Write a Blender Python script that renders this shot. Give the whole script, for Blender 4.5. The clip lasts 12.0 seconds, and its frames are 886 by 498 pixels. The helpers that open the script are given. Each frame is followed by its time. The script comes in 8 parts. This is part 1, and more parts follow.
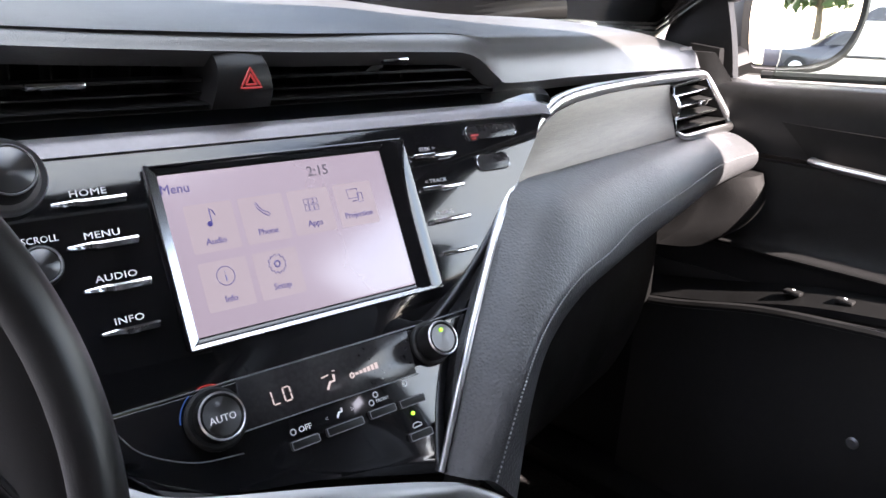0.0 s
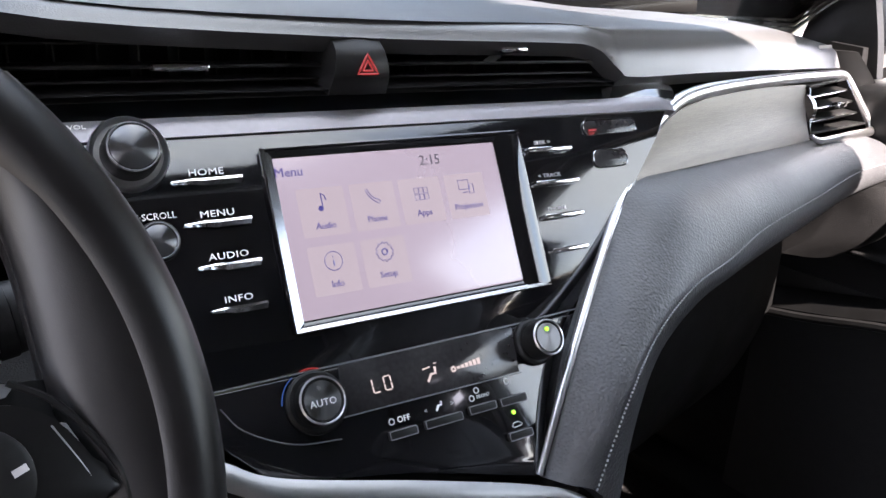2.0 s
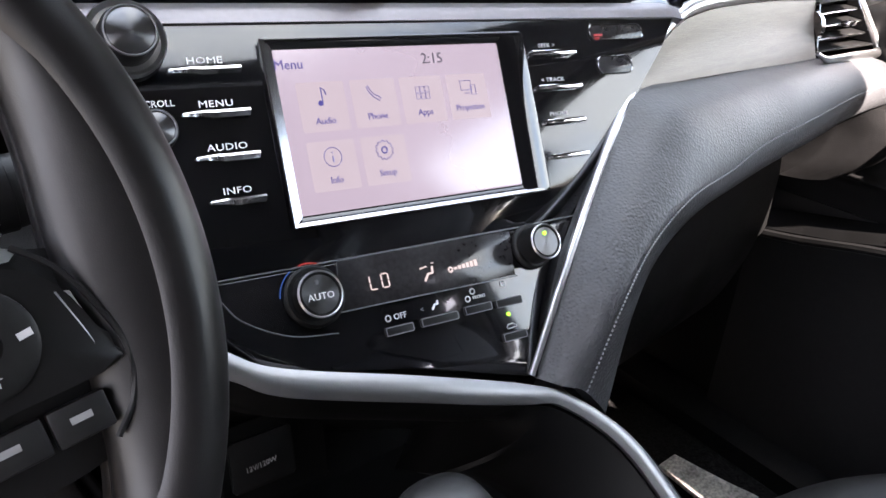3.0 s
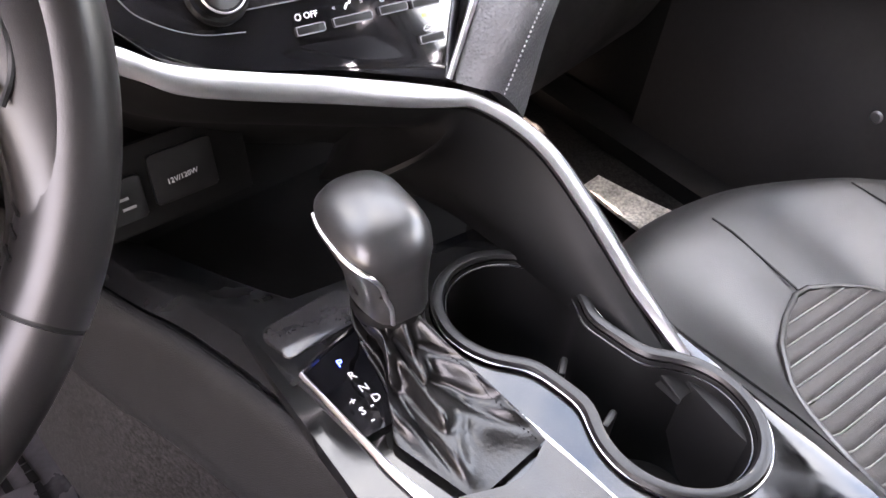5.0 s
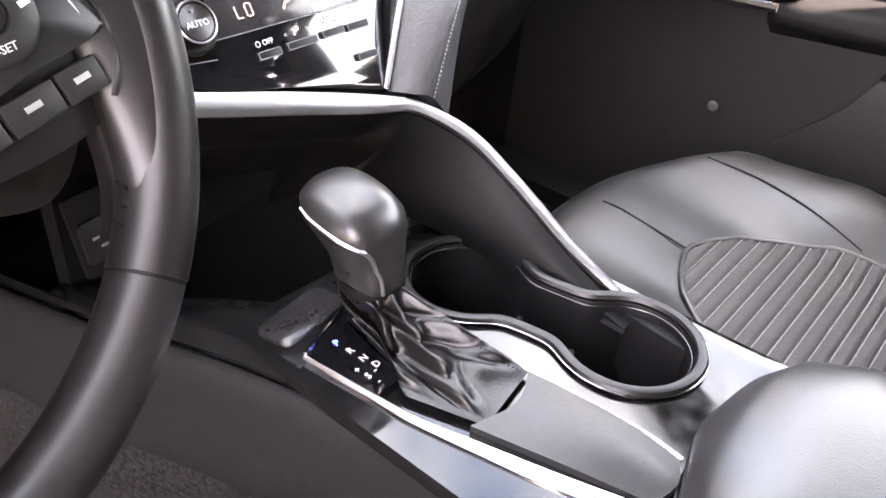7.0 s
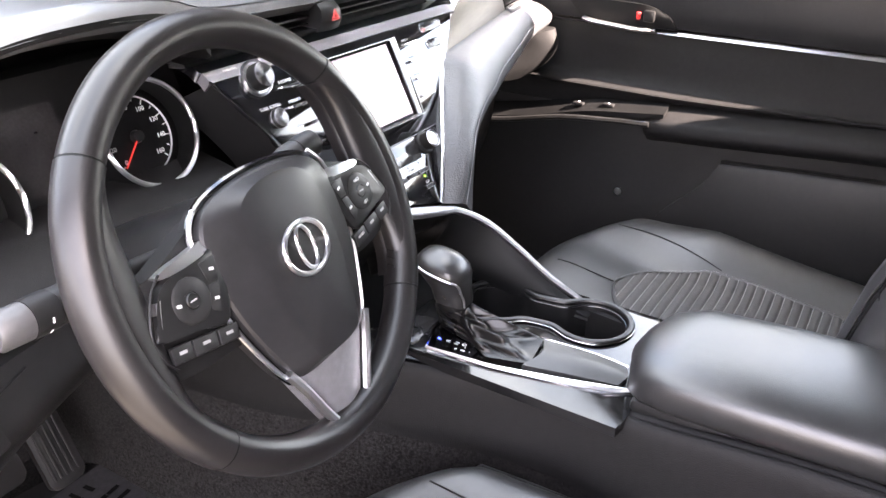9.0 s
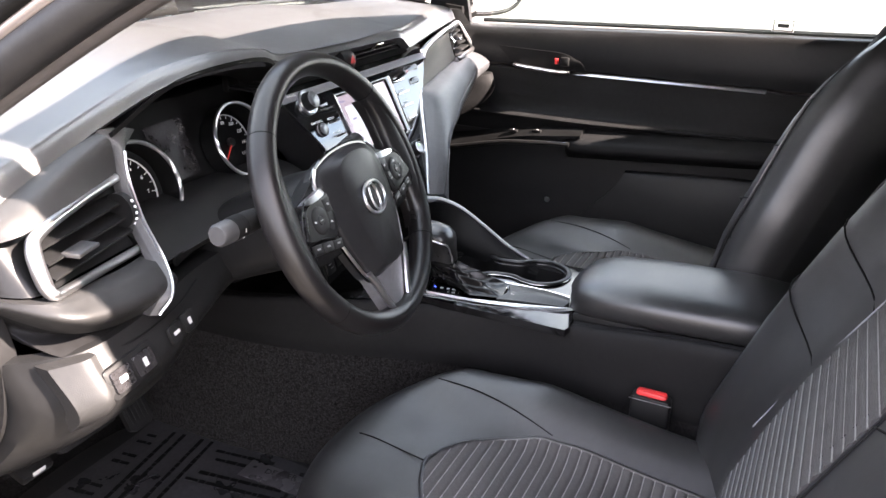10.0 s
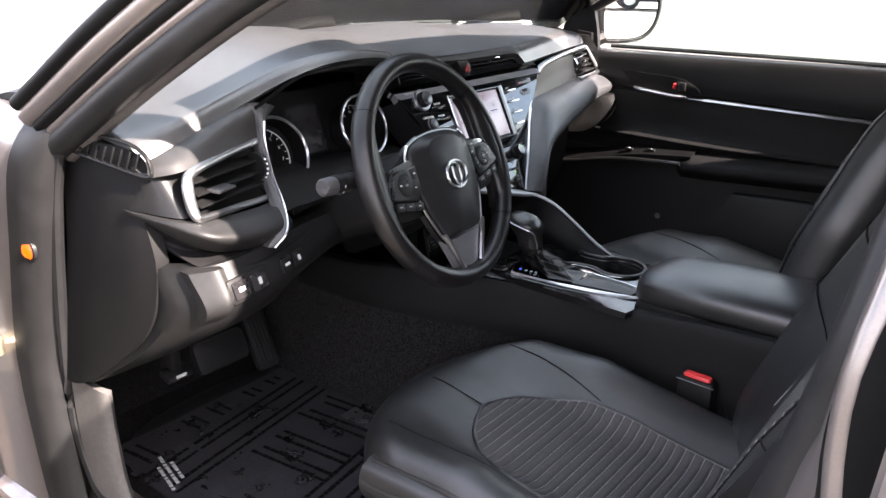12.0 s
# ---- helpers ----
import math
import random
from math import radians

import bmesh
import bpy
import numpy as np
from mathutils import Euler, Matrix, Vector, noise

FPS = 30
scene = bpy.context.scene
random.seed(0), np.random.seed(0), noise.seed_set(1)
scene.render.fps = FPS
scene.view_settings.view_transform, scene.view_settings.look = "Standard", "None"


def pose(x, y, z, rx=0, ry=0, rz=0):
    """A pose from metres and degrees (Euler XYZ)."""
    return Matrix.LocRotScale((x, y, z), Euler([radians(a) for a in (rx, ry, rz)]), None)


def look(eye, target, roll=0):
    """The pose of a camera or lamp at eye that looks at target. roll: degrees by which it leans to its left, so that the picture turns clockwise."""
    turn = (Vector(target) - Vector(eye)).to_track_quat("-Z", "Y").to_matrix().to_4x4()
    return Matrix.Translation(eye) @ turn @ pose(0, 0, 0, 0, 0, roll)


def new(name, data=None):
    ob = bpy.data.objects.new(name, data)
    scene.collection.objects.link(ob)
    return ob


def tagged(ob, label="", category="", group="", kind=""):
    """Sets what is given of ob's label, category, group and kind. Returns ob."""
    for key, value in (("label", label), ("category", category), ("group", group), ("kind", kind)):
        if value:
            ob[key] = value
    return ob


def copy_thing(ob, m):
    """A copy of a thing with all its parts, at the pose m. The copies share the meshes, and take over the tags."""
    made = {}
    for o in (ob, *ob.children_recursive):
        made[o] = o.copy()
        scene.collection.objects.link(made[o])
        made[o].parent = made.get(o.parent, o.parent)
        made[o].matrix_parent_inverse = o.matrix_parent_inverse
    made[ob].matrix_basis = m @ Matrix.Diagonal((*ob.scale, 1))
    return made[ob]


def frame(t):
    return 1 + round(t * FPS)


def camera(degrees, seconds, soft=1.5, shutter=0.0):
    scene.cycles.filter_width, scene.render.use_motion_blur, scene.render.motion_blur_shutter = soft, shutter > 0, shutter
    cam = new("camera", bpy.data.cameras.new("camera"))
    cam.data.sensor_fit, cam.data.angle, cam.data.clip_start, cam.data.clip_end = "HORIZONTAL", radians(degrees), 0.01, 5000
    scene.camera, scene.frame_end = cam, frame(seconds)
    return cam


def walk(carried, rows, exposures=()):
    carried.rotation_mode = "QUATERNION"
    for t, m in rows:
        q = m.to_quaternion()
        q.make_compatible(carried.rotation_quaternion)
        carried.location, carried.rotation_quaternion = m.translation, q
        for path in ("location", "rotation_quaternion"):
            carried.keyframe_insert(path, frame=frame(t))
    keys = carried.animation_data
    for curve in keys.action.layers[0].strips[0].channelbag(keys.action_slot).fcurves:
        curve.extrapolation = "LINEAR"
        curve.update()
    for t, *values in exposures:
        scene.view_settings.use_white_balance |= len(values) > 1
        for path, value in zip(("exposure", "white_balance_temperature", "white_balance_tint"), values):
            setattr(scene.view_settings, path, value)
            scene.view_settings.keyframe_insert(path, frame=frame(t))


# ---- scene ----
cam = camera(57.3, 12.0)
EXPOSURES = [(0, 3.7, 6550, 20), (2.7, 3.85, 6650, 20), (4.3, 5.3, 7200, 25), (6.0, 5.65, 7500, 28), (7.0, 5.6, 7500, 28), (7.7, 5.2, 7400, 26), (9.5, 5.0, 7000, 22), (10.0, 3.95, 6850, 20), (10.5, 3.75, 6750, 19), (11, 3.8, 6700, 19), (12, 3.25, 6700, 19)]
PATH = [
    (0, (-0.25, -0.44, 1.097), (1.018, 0.995, 0.519), 1.7),
    (0.5, (-0.253, -0.436, 1.098), (0.925, 1.075, 0.525), 1.7),
    (1, (-0.248, -0.434, 1.098), (0.9, 1.104, 0.535), 1.4),
    (1.5, (-0.243, -0.431, 1.093), (0.852, 1.148, 0.538), 1.5),
    (2, (-0.243, -0.432, 1.092), (0.808, 1.162, 0.497), 2.3),
    (2.5, (-0.246, -0.433, 1.079), (0.797, 1.143, 0.425), 3.0),
    (2.7, (-0.247, -0.432, 1.081), (0.794, 1.124, 0.375), 3.5),
    (4.3, (-0.244, -0.449, 1.058), (0.782, 0.904, 0.001), 5.4),
    (4.5, (-0.243, -0.449, 1.061), (0.776, 0.846, -0.072), 5.7),
    (5, (-0.241, -0.452, 1.059), (0.762, 0.699, -0.232), 6.7),
    (5.5, (-0.242, -0.452, 1.062), (0.742, 0.596, -0.329), 7.5),
    (6, (-0.247, -0.454, 1.063), (0.747, 0.576, -0.334), 7.1),
    (6.5, (-0.273, -0.464, 1.062), (0.818, 0.548, -0.275), 5.6),
    (7, (-0.349, -0.473, 1.054), (0.957, 0.525, -0.086), 4.7),
    (7.5, (-0.428, -0.499, 1.081), (0.973, 0.521, 0.082), 3.0),
    (7.7, (-0.458, -0.499, 1.095), (0.972, 0.527, 0.145), 2.7),
    (9.3, (-0.879, -0.657, 1.264), (0.671, 0.243, 0.377), 0.3),
    (9.5, (-0.959, -0.678, 1.274), (0.63, 0.183, 0.418), 0.4),
    (9.9, (-1.133, -0.706, 1.3), (0.514, 0.087, 0.491), 0.9),
    (10, (-1.178, -0.723, 1.294), (0.482, 0.07, 0.508), 0.9),
    (10.5, (-1.368, -0.771, 1.286), (0.313, -0.022, 0.504), -0.0),
    (11, (-1.554, -0.814, 1.299), (0.148, -0.098, 0.53), -0.3),
    (11.2, (-1.573, -0.826, 1.299), (0.132, -0.105, 0.54), 0.3),
    (11.5, (-1.532, -0.854, 1.3), (0.145, -0.056, 0.558), 1.2),
    (11.6, (-1.501, -0.876, 1.299), (0.15, -0.017, 0.567), 1.4),
    (12, (-1.296, -0.946, 1.286), (0.177, 0.202, 0.57), 1.5),
]
walk(cam, [(t, look(eye, target, roll)) for t, eye, target, roll in PATH], exposures=EXPOSURES)

# ---- light ----
SUN_TURN, SUN_RISE = -4.5, 37.0  # degrees left of straight behind the car, height
world = bpy.data.worlds.new("world")
scene.world = world
world.use_nodes = True
wn = world.node_tree.nodes
sky = wn.new("ShaderNodeTexSky")
sky.sky_type, sky.sun_disc = "NISHITA", False
sky.sun_elevation, sky.sun_rotation = radians(SUN_RISE), radians(180 + SUN_TURN)
sky.dust_density = 2.0
wn["Background"].inputs["Strength"].default_value = 0.12
# broken white fair-weather cloud all over the blue sky
wl = world.node_tree.links
where, cloud, cover, veil = wn.new("ShaderNodeTexCoord"), wn.new("ShaderNodeTexNoise"), wn.new("ShaderNodeMapRange"), wn.new("ShaderNodeMix")
cloud.inputs["Scale"].default_value, cloud.inputs["Detail"].default_value, cloud.inputs["Roughness"].default_value = 2.6, 7, 0.58
cover.inputs["From Min"].default_value, cover.inputs["From Max"].default_value = 0.40, 0.60
cover.inputs["To Min"].default_value, cover.inputs["To Max"].default_value = 0.12, 0.92
veil.data_type = "RGBA"
veil.inputs["B"].default_value = (5.0, 5.05, 5.3, 1)
wl.new(where.outputs["Generated"], cloud.inputs["Vector"]), wl.new(cloud.outputs[0], cover.inputs[0])
wl.new(cover.outputs[0], veil.inputs["Factor"]), wl.new(sky.outputs[0], veil.inputs["A"])
wl.new(veil.outputs["Result"], wn["Background"].inputs["Color"])
sun = new("sun", bpy.data.lights.new("sun", "SUN"))
sun.data.energy, sun.data.angle, sun.data.color = 5.0, radians(0.6), (1.0, 0.92, 0.82)
sun.matrix_world = look((0, 0, 0), (math.sin(radians(SUN_TURN)), math.cos(radians(SUN_TURN)), -math.tan(radians(SUN_RISE))))


# ---- materials ----
def material(name, base, rough=0.5, metal=0.0, vary=0.12, scale=40.0, bump=0.0, grain=900.0, coat=0.0, emit=0.0,
             stretch=(1, 1, 1), cells=False, smudge=0.0, spec=0.5, relief=0.0006):
    """A surface with colour variation at two scales, fine relief, and smudges in its gloss."""
    m = bpy.data.materials.new(name)
    m.use_nodes = True
    n, l = m.node_tree.nodes, m.node_tree.links
    b = n["Principled BSDF"]
    tc, mp = n.new("ShaderNodeTexCoord"), n.new("ShaderNodeMapping")
    mp.inputs["Scale"].default_value = stretch
    l.new(tc.outputs["Object"], mp.inputs[0])
    b.inputs["Metallic"].default_value = metal
    b.inputs["Specular IOR Level"].default_value = spec
    sway = 0.02 if metal > 0.3 else 0.12
    b.inputs["Coat Weight"].default_value = coat
    b.inputs["Coat Roughness"].default_value = 0.03
    mixes = None
    for k, sc in enumerate((scale, scale * 9)):
        t = n.new("ShaderNodeTexNoise")
        t.inputs["Scale"].default_value, t.inputs["Detail"].default_value = sc, 4
        l.new(mp.outputs[0], t.inputs["Vector"])
        r = n.new("ShaderNodeMapRange")
        r.inputs["From Min"].default_value, r.inputs["From Max"].default_value = 0.3, 0.7
        r.inputs["To Min"].default_value, r.inputs["To Max"].default_value = 1 - vary, 1 + vary
        l.new(t.outputs[0], r.inputs[0])
        if mixes is None:
            mixes, first = r, t
        else:
            p = n.new("ShaderNodeMath")
            p.operation = "MULTIPLY"
            l.new(mixes.outputs[0], p.inputs[0]), l.new(r.outputs[0], p.inputs[1])
            mixes = p
    c = n.new("ShaderNodeVectorMath")
    c.operation = "SCALE"
    c.inputs[0].default_value = [v * (0.05 if emit else 1.0) for v in base]
    l.new(mixes.outputs[0], c.inputs["Scale"])
    l.new(c.outputs[0], b.inputs["Base Color"])
    rr = n.new("ShaderNodeMapRange")
    rr.inputs["From Min"].default_value, rr.inputs["From Max"].default_value = 0.35, 0.7
    rr.inputs["To Min"].default_value = max(rough * (1 - sway - smudge), 0.01)
    rr.inputs["To Max"].default_value = min(rough * (1 + sway) + smudge * 0.3, 1)
    l.new(first.outputs[0], rr.inputs[0])
    l.new(rr.outputs[0], b.inputs["Roughness"])
    if bump:
        if cells:
            t = n.new("ShaderNodeTexVoronoi")
            t.feature = "SMOOTH_F1"
            out = t.outputs["Distance"]
        else:
            t = n.new("ShaderNodeTexNoise")
            t.inputs["Detail"].default_value = 3
            out = t.outputs[0]
        t.inputs["Scale"].default_value = grain
        l.new(mp.outputs[0], t.inputs["Vector"])
        bp = n.new("ShaderNodeBump")
        bp.inputs["Strength"].default_value, bp.inputs["Distance"].default_value = bump, relief
        l.new(out, bp.inputs["Height"])
        l.new(bp.outputs[0], b.inputs["Normal"])
    if emit:
        b.inputs["Emission Color"].default_value = (*base, 1)
        b.inputs["Emission Strength"].default_value = emit
    return m


def glass(name, tint=(0.9, 0.95, 0.93), alpha=0.9):
    m = bpy.data.materials.new(name)
    m.use_nodes = True
    n, l = m.node_tree.nodes, m.node_tree.links
    n.remove(n["Principled BSDF"])
    tr, gl, mx, fr = (n.new("ShaderNodeBsdfTransparent"), n.new("ShaderNodeBsdfGlossy"), n.new("ShaderNodeMixShader"),
                      n.new("ShaderNodeFresnel"))
    tr.inputs[0].default_value = (*tint, 1)
    gl.inputs["Roughness"].default_value = 0.02
    fr.inputs[0].default_value = 1.45
    l.new(fr.outputs[0], mx.inputs[0]), l.new(tr.outputs[0], mx.inputs[1]), l.new(gl.outputs[0], mx.inputs[2])
    l.new(mx.outputs[0], n["Material Output"].inputs[0])
    return m


SOFT = material("soft_black_plastic", (0.014, 0.0138, 0.0138), 0.5, spec=0.35, bump=0.35, grain=1400, cells=True, scale=12)
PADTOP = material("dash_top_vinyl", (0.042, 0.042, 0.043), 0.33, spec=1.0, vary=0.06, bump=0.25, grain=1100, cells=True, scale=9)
HARD = material("hard_black_plastic", (0.009, 0.009, 0.0092), 0.42, spec=0.19, bump=0.15, grain=2200, scale=14)
# base below real black plastic; it carries the shade inside tray and recesses
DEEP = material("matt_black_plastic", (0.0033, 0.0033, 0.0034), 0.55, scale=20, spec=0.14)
LEATHER = material("black_leather", (0.013, 0.0128, 0.0128), 0.41, spec=0.8, bump=0.2, grain=1000, cells=True, scale=10, vary=0.18)
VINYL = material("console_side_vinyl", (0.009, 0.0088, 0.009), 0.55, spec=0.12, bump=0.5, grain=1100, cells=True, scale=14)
BOOTHIDE = material("shifter_boot_leather", (0.0036, 0.0033, 0.0034), 0.30, spec=0.36, bump=0.3, grain=420, relief=0.0006, scale=30, vary=0.2)
KNOBGREY = material("satin_knob_plastic", (0.017, 0.0167, 0.017), 0.31, spec=0.55, bump=0.06, grain=2400, scale=18)
PODBLACK = material("pod_black_plastic", (0.007, 0.007, 0.0072), 0.34, spec=0.3, bump=0.05, grain=2500, scale=20)
PODKEY = material("pod_key_plastic", (0.011, 0.011, 0.0112), 0.45, spec=0.25, bump=0.08, grain=2500, scale=20)
DIMINK = material("dim_grey_legend", (0.22, 0.22, 0.22), 0.5, vary=0.05)
# dash top vinyl again, with a darker base for the shade on the brow
BROWPAD = material("shaded_dash_vinyl", (0.024, 0.0235, 0.0235), 0.46, spec=0.35, vary=0.06, bump=0.25, grain=1100, cells=True, scale=9)
CONSOLEBLACK = material("gloss_black_console", (0.006, 0.006, 0.0062), 0.07, spec=0.5, vary=0.3, scale=60, smudge=0.25)
RAILBLACK = material("satin_black_rail", (0.007, 0.007, 0.0075), 0.2, vary=0.3, scale=30, smudge=0.35)
DARKBRUSH = material("dark_brushed_strip", (0.11, 0.105, 0.11), 0.24, metal=0.9, vary=0.1, scale=30, stretch=(6, 0.6, 6))
PEWTER = material("gloss_pewter_trim", (0.20, 0.19, 0.205), 0.38, metal=0.6, vary=0.05, scale=30, smudge=0.1)
SATINMATT = material("matt_silver_trim", (0.27, 0.268, 0.272), 0.42, metal=0.95, vary=0.03, scale=200)
VALANCEGREY = material("dark_grey_valance", (0.035, 0.035, 0.036), 0.45, bump=0.4, grain=1600, scale=16)
TAILHIDE = material("tail_piece_vinyl", (0.017, 0.0172, 0.017), 0.36, spec=0.4, bump=0.25, grain=900, cells=True, scale=14)
GREYHIDE = material("grey_leather", (0.04, 0.041, 0.044), 0.48, spec=0.5, bump=0.9, grain=520, cells=True, scale=10)
WHEELHIDE = material("wheel_leather", (0.0068, 0.0061, 0.0063), 0.37, spec=0.42, bump=0.05, grain=2400, cells=True, scale=18, smudge=0.06)
PIANO = material("piano_black", (0.005, 0.005, 0.006), 0.05, vary=0.3, scale=30, smudge=0.25, coat=0.7)
SMOKED = material("smoked_black_panel", (0.02, 0.019, 0.02), 0.12, vary=0.2, scale=40, smudge=0.4)
SATIN = material("satin_silver", (0.62, 0.62, 0.63), 0.3, metal=1.0, vary=0.02, scale=300)
CHROME = material("chrome", (0.85, 0.85, 0.86), 0.09, metal=1.0, vary=0.03)
DARKCHROME = material("dark_chrome", (0.35, 0.35, 0.36), 0.16, metal=1.0, vary=0.05)
BRUSHED = material("brushed_metal_inlay", (0.105, 0.092, 0.080), 0.4, metal=0.85, vary=0.16, scale=16, stretch=(0.6, 4, 22),
                   bump=0.25, grain=60)
GREYPLASTIC = material("grey_satin_plastic", (0.16, 0.16, 0.17), 0.36, metal=0.35, bump=0.3, grain=2000, scale=16)
RIB = material("perforated_ribbed_cloth", (0.042, 0.039, 0.038), 0.7, bump=0.6, grain=1600, cells=True, scale=30)
PIPING = material("grey_piping_thread", (0.19, 0.185, 0.18), 0.7, vary=0.2, scale=200)
THREAD = material("light_grey_thread", (0.2, 0.2, 0.21), 0.7, scale=300)
CARPET = material("dark_grey_carpet", (0.015, 0.0142, 0.0142), 0.95, spec=0.1, vary=0.9, bump=1.0, grain=500, scale=260)
RUBBER = material("black_rubber", (0.011, 0.011, 0.0115), 0.45, spec=0.3, bump=0.2, grain=800, scale=25)
FILM = material("clear_floor_film", (0.030, 0.030, 0.033), 0.3, vary=0.25, bump=1.0, grain=40, scale=15)
PADBLACK = material("airbag_cover_vinyl", (0.011, 0.0108, 0.0115), 0.40, spec=0.3, bump=0.12, grain=1700, cells=True, scale=14)
PAINT = material("metallic_taupe_paint", (0.205, 0.180, 0.170), 0.28, metal=0.6, vary=0.05, scale=60, coat=0.8, bump=0.05, grain=5000)
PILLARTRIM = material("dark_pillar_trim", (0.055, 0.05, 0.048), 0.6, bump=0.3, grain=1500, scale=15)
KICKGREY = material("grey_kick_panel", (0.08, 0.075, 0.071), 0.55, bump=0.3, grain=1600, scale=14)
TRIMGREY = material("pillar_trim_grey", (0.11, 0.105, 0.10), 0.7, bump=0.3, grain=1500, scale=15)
HEADLINER = material("headliner_fabric", (0.11, 0.108, 0.104), 0.9, bump=0.5, grain=900, scale=20)
MIRROR = material("mirror_glass", (0.9, 0.9, 0.9), 0.01, metal=1.0, vary=0.0)
GLASS = glass("clear_car_glass")
TINT = glass("tinted_rear_glass", (0.22, 0.25, 0.24))
WHITEINK = material("white_printed_legend", (0.75, 0.75, 0.75), 0.5, vary=0.05)
GREYINK = material("grey_printed_legend", (0.45, 0.45, 0.45), 0.5, vary=0.05)
SCREENBG = material("lit_lavender_display", (0.60, 0.52, 0.62), 0.24, vary=0.03, scale=6, emit=0.06, spec=0.9)
TILE = material("lit_beige_icon_tile", (0.62, 0.545, 0.60), 0.24, vary=0.02, emit=0.064, spec=0.9)
BLUEINK = material("lit_blue_icon", (0.10, 0.09, 0.36), 0.3, vary=0.0, emit=0.06)
DARKINK = material("lit_grey_digits", (0.16, 0.15, 0.2), 0.3, vary=0.0, emit=0.05)
PINKLED = material("lit_pink_segment", (1.0, 0.84, 0.80), 0.4, vary=0.0, emit=0.06)
GREENLED = material("green_led", (0.35, 1.0, 0.05), 0.4, vary=0.0, emit=0.2)
BLUELED = material("blue_led", (0.06, 0.12, 1.0), 0.4, vary=0.0, emit=0.32)
REDPLASTIC = material("red_plastic", (0.62, 0.035, 0.035), 0.35, vary=0.05)
REDINK = material("red_hazard_ink", (0.75, 0.06, 0.06), 0.4, vary=0.05, emit=0.04)
REDGLOW = material("lit_red_dial_ink", (0.8, 0.05, 0.04), 0.4, vary=0.0, emit=0.04)
BLUEGLOW = material("blue_printed_arc", (0.05, 0.16, 0.6), 0.4, vary=0.0, emit=0.03)
AMBER = material("amber_lens", (1.0, 0.11, 0.001), 0.2, vary=0.05, emit=0.36)
CREAM = material("pale_plastic", (0.5, 0.48, 0.44), 0.5, vary=0.45, scale=25)
FILMGREY = material("dark_strip_film", (0.05, 0.048, 0.052), 0.28, spec=0.8, vary=0.1, scale=30)
ZINC = material("zinc_plated_steel", (0.75, 0.68, 0.5), 0.3, metal=0.9, vary=0.15)
LABELPAPER = material("label_paper", (0.8, 0.8, 0.78), 0.6, vary=0.05)
ASPHALT = material("pale_sunlit_concrete", (0.085, 0.080, 0.068), 0.9, vary=0.2, scale=0.8, bump=0.5, grain=30)
LEAF = material("tree_leaves", (0.06, 0.09, 0.03), 0.7, vary=0.4, scale=4)
BARK = material("tree_bark", (0.12, 0.09, 0.07), 0.9, vary=0.3, scale=12)
GRASS = material("verge_grass", (0.09, 0.11, 0.04), 0.9, vary=0.4, scale=3)


# ---- building helpers ----
def part(name, bm, mat, parent=None, label="", smooth=40):
    """Links a bmesh as one mesh object under a thing or a part."""
    bmesh.ops.recalc_face_normals(bm, faces=bm.faces)
    lim = radians(smooth)
    for f in bm.faces:
        f.smooth = True
    for e in bm.edges:
        if len(e.link_faces) == 2 and e.calc_face_angle(0) > lim:
            e.smooth = False
    me = bpy.data.meshes.new(name)
    bm.to_mesh(me)
    bm.free()
    me.materials.append(mat)
    ob = new(name, me)
    if parent:
        ob.parent = parent
    if label:
        tagged(ob, label)
    return ob


def thing(name, label, category, group="", kind="", at=(0, 0, 0)):
    ob = new(name)
    ob.empty_display_size = 0.02
    tagged(ob, label, category, group, kind)
    return ob


def spline(points, n=8, closed=False):
    """Points along a smooth curve through the given ones."""
    p = [Vector(q) for q in points]
    k = len(p)
    out = []
    for i in range(k if closed else k - 1):
        a = p[(i - 1) % k] if closed or i else 2 * p[0] - p[1]
        b, c = p[i], p[(i + 1) % k]
        d = p[(i + 2) % k] if closed or i + 2 < k else 2 * p[-1] - p[-2]
        for j in range(n):
            u = j / n
            out.append(0.5 * (2 * b + (c - a) * u + (2 * a - 5 * b + 4 * c - d) * u * u + (3 * b - a - 3 * c + d) * u ** 3))
    if not closed:
        out.append(p[-1].copy())
    return out


def loft(rings, bm=None, closed=True, caps=True):
    """Skins rings of equally many points."""
    bm = bm or bmesh.new()
    vs = [[bm.verts.new(q) for q in r] for r in rings]
    m = len(vs[0])
    for a, b in zip(vs, vs[1:]):
        for i in range(m if closed else m - 1):
            j = (i + 1) % m
            bm.faces.new((a[i], a[j], b[j], b[i]))
    if caps and closed:
        bm.faces.new(vs[0][::-1]), bm.faces.new(vs[-1])
    return bm


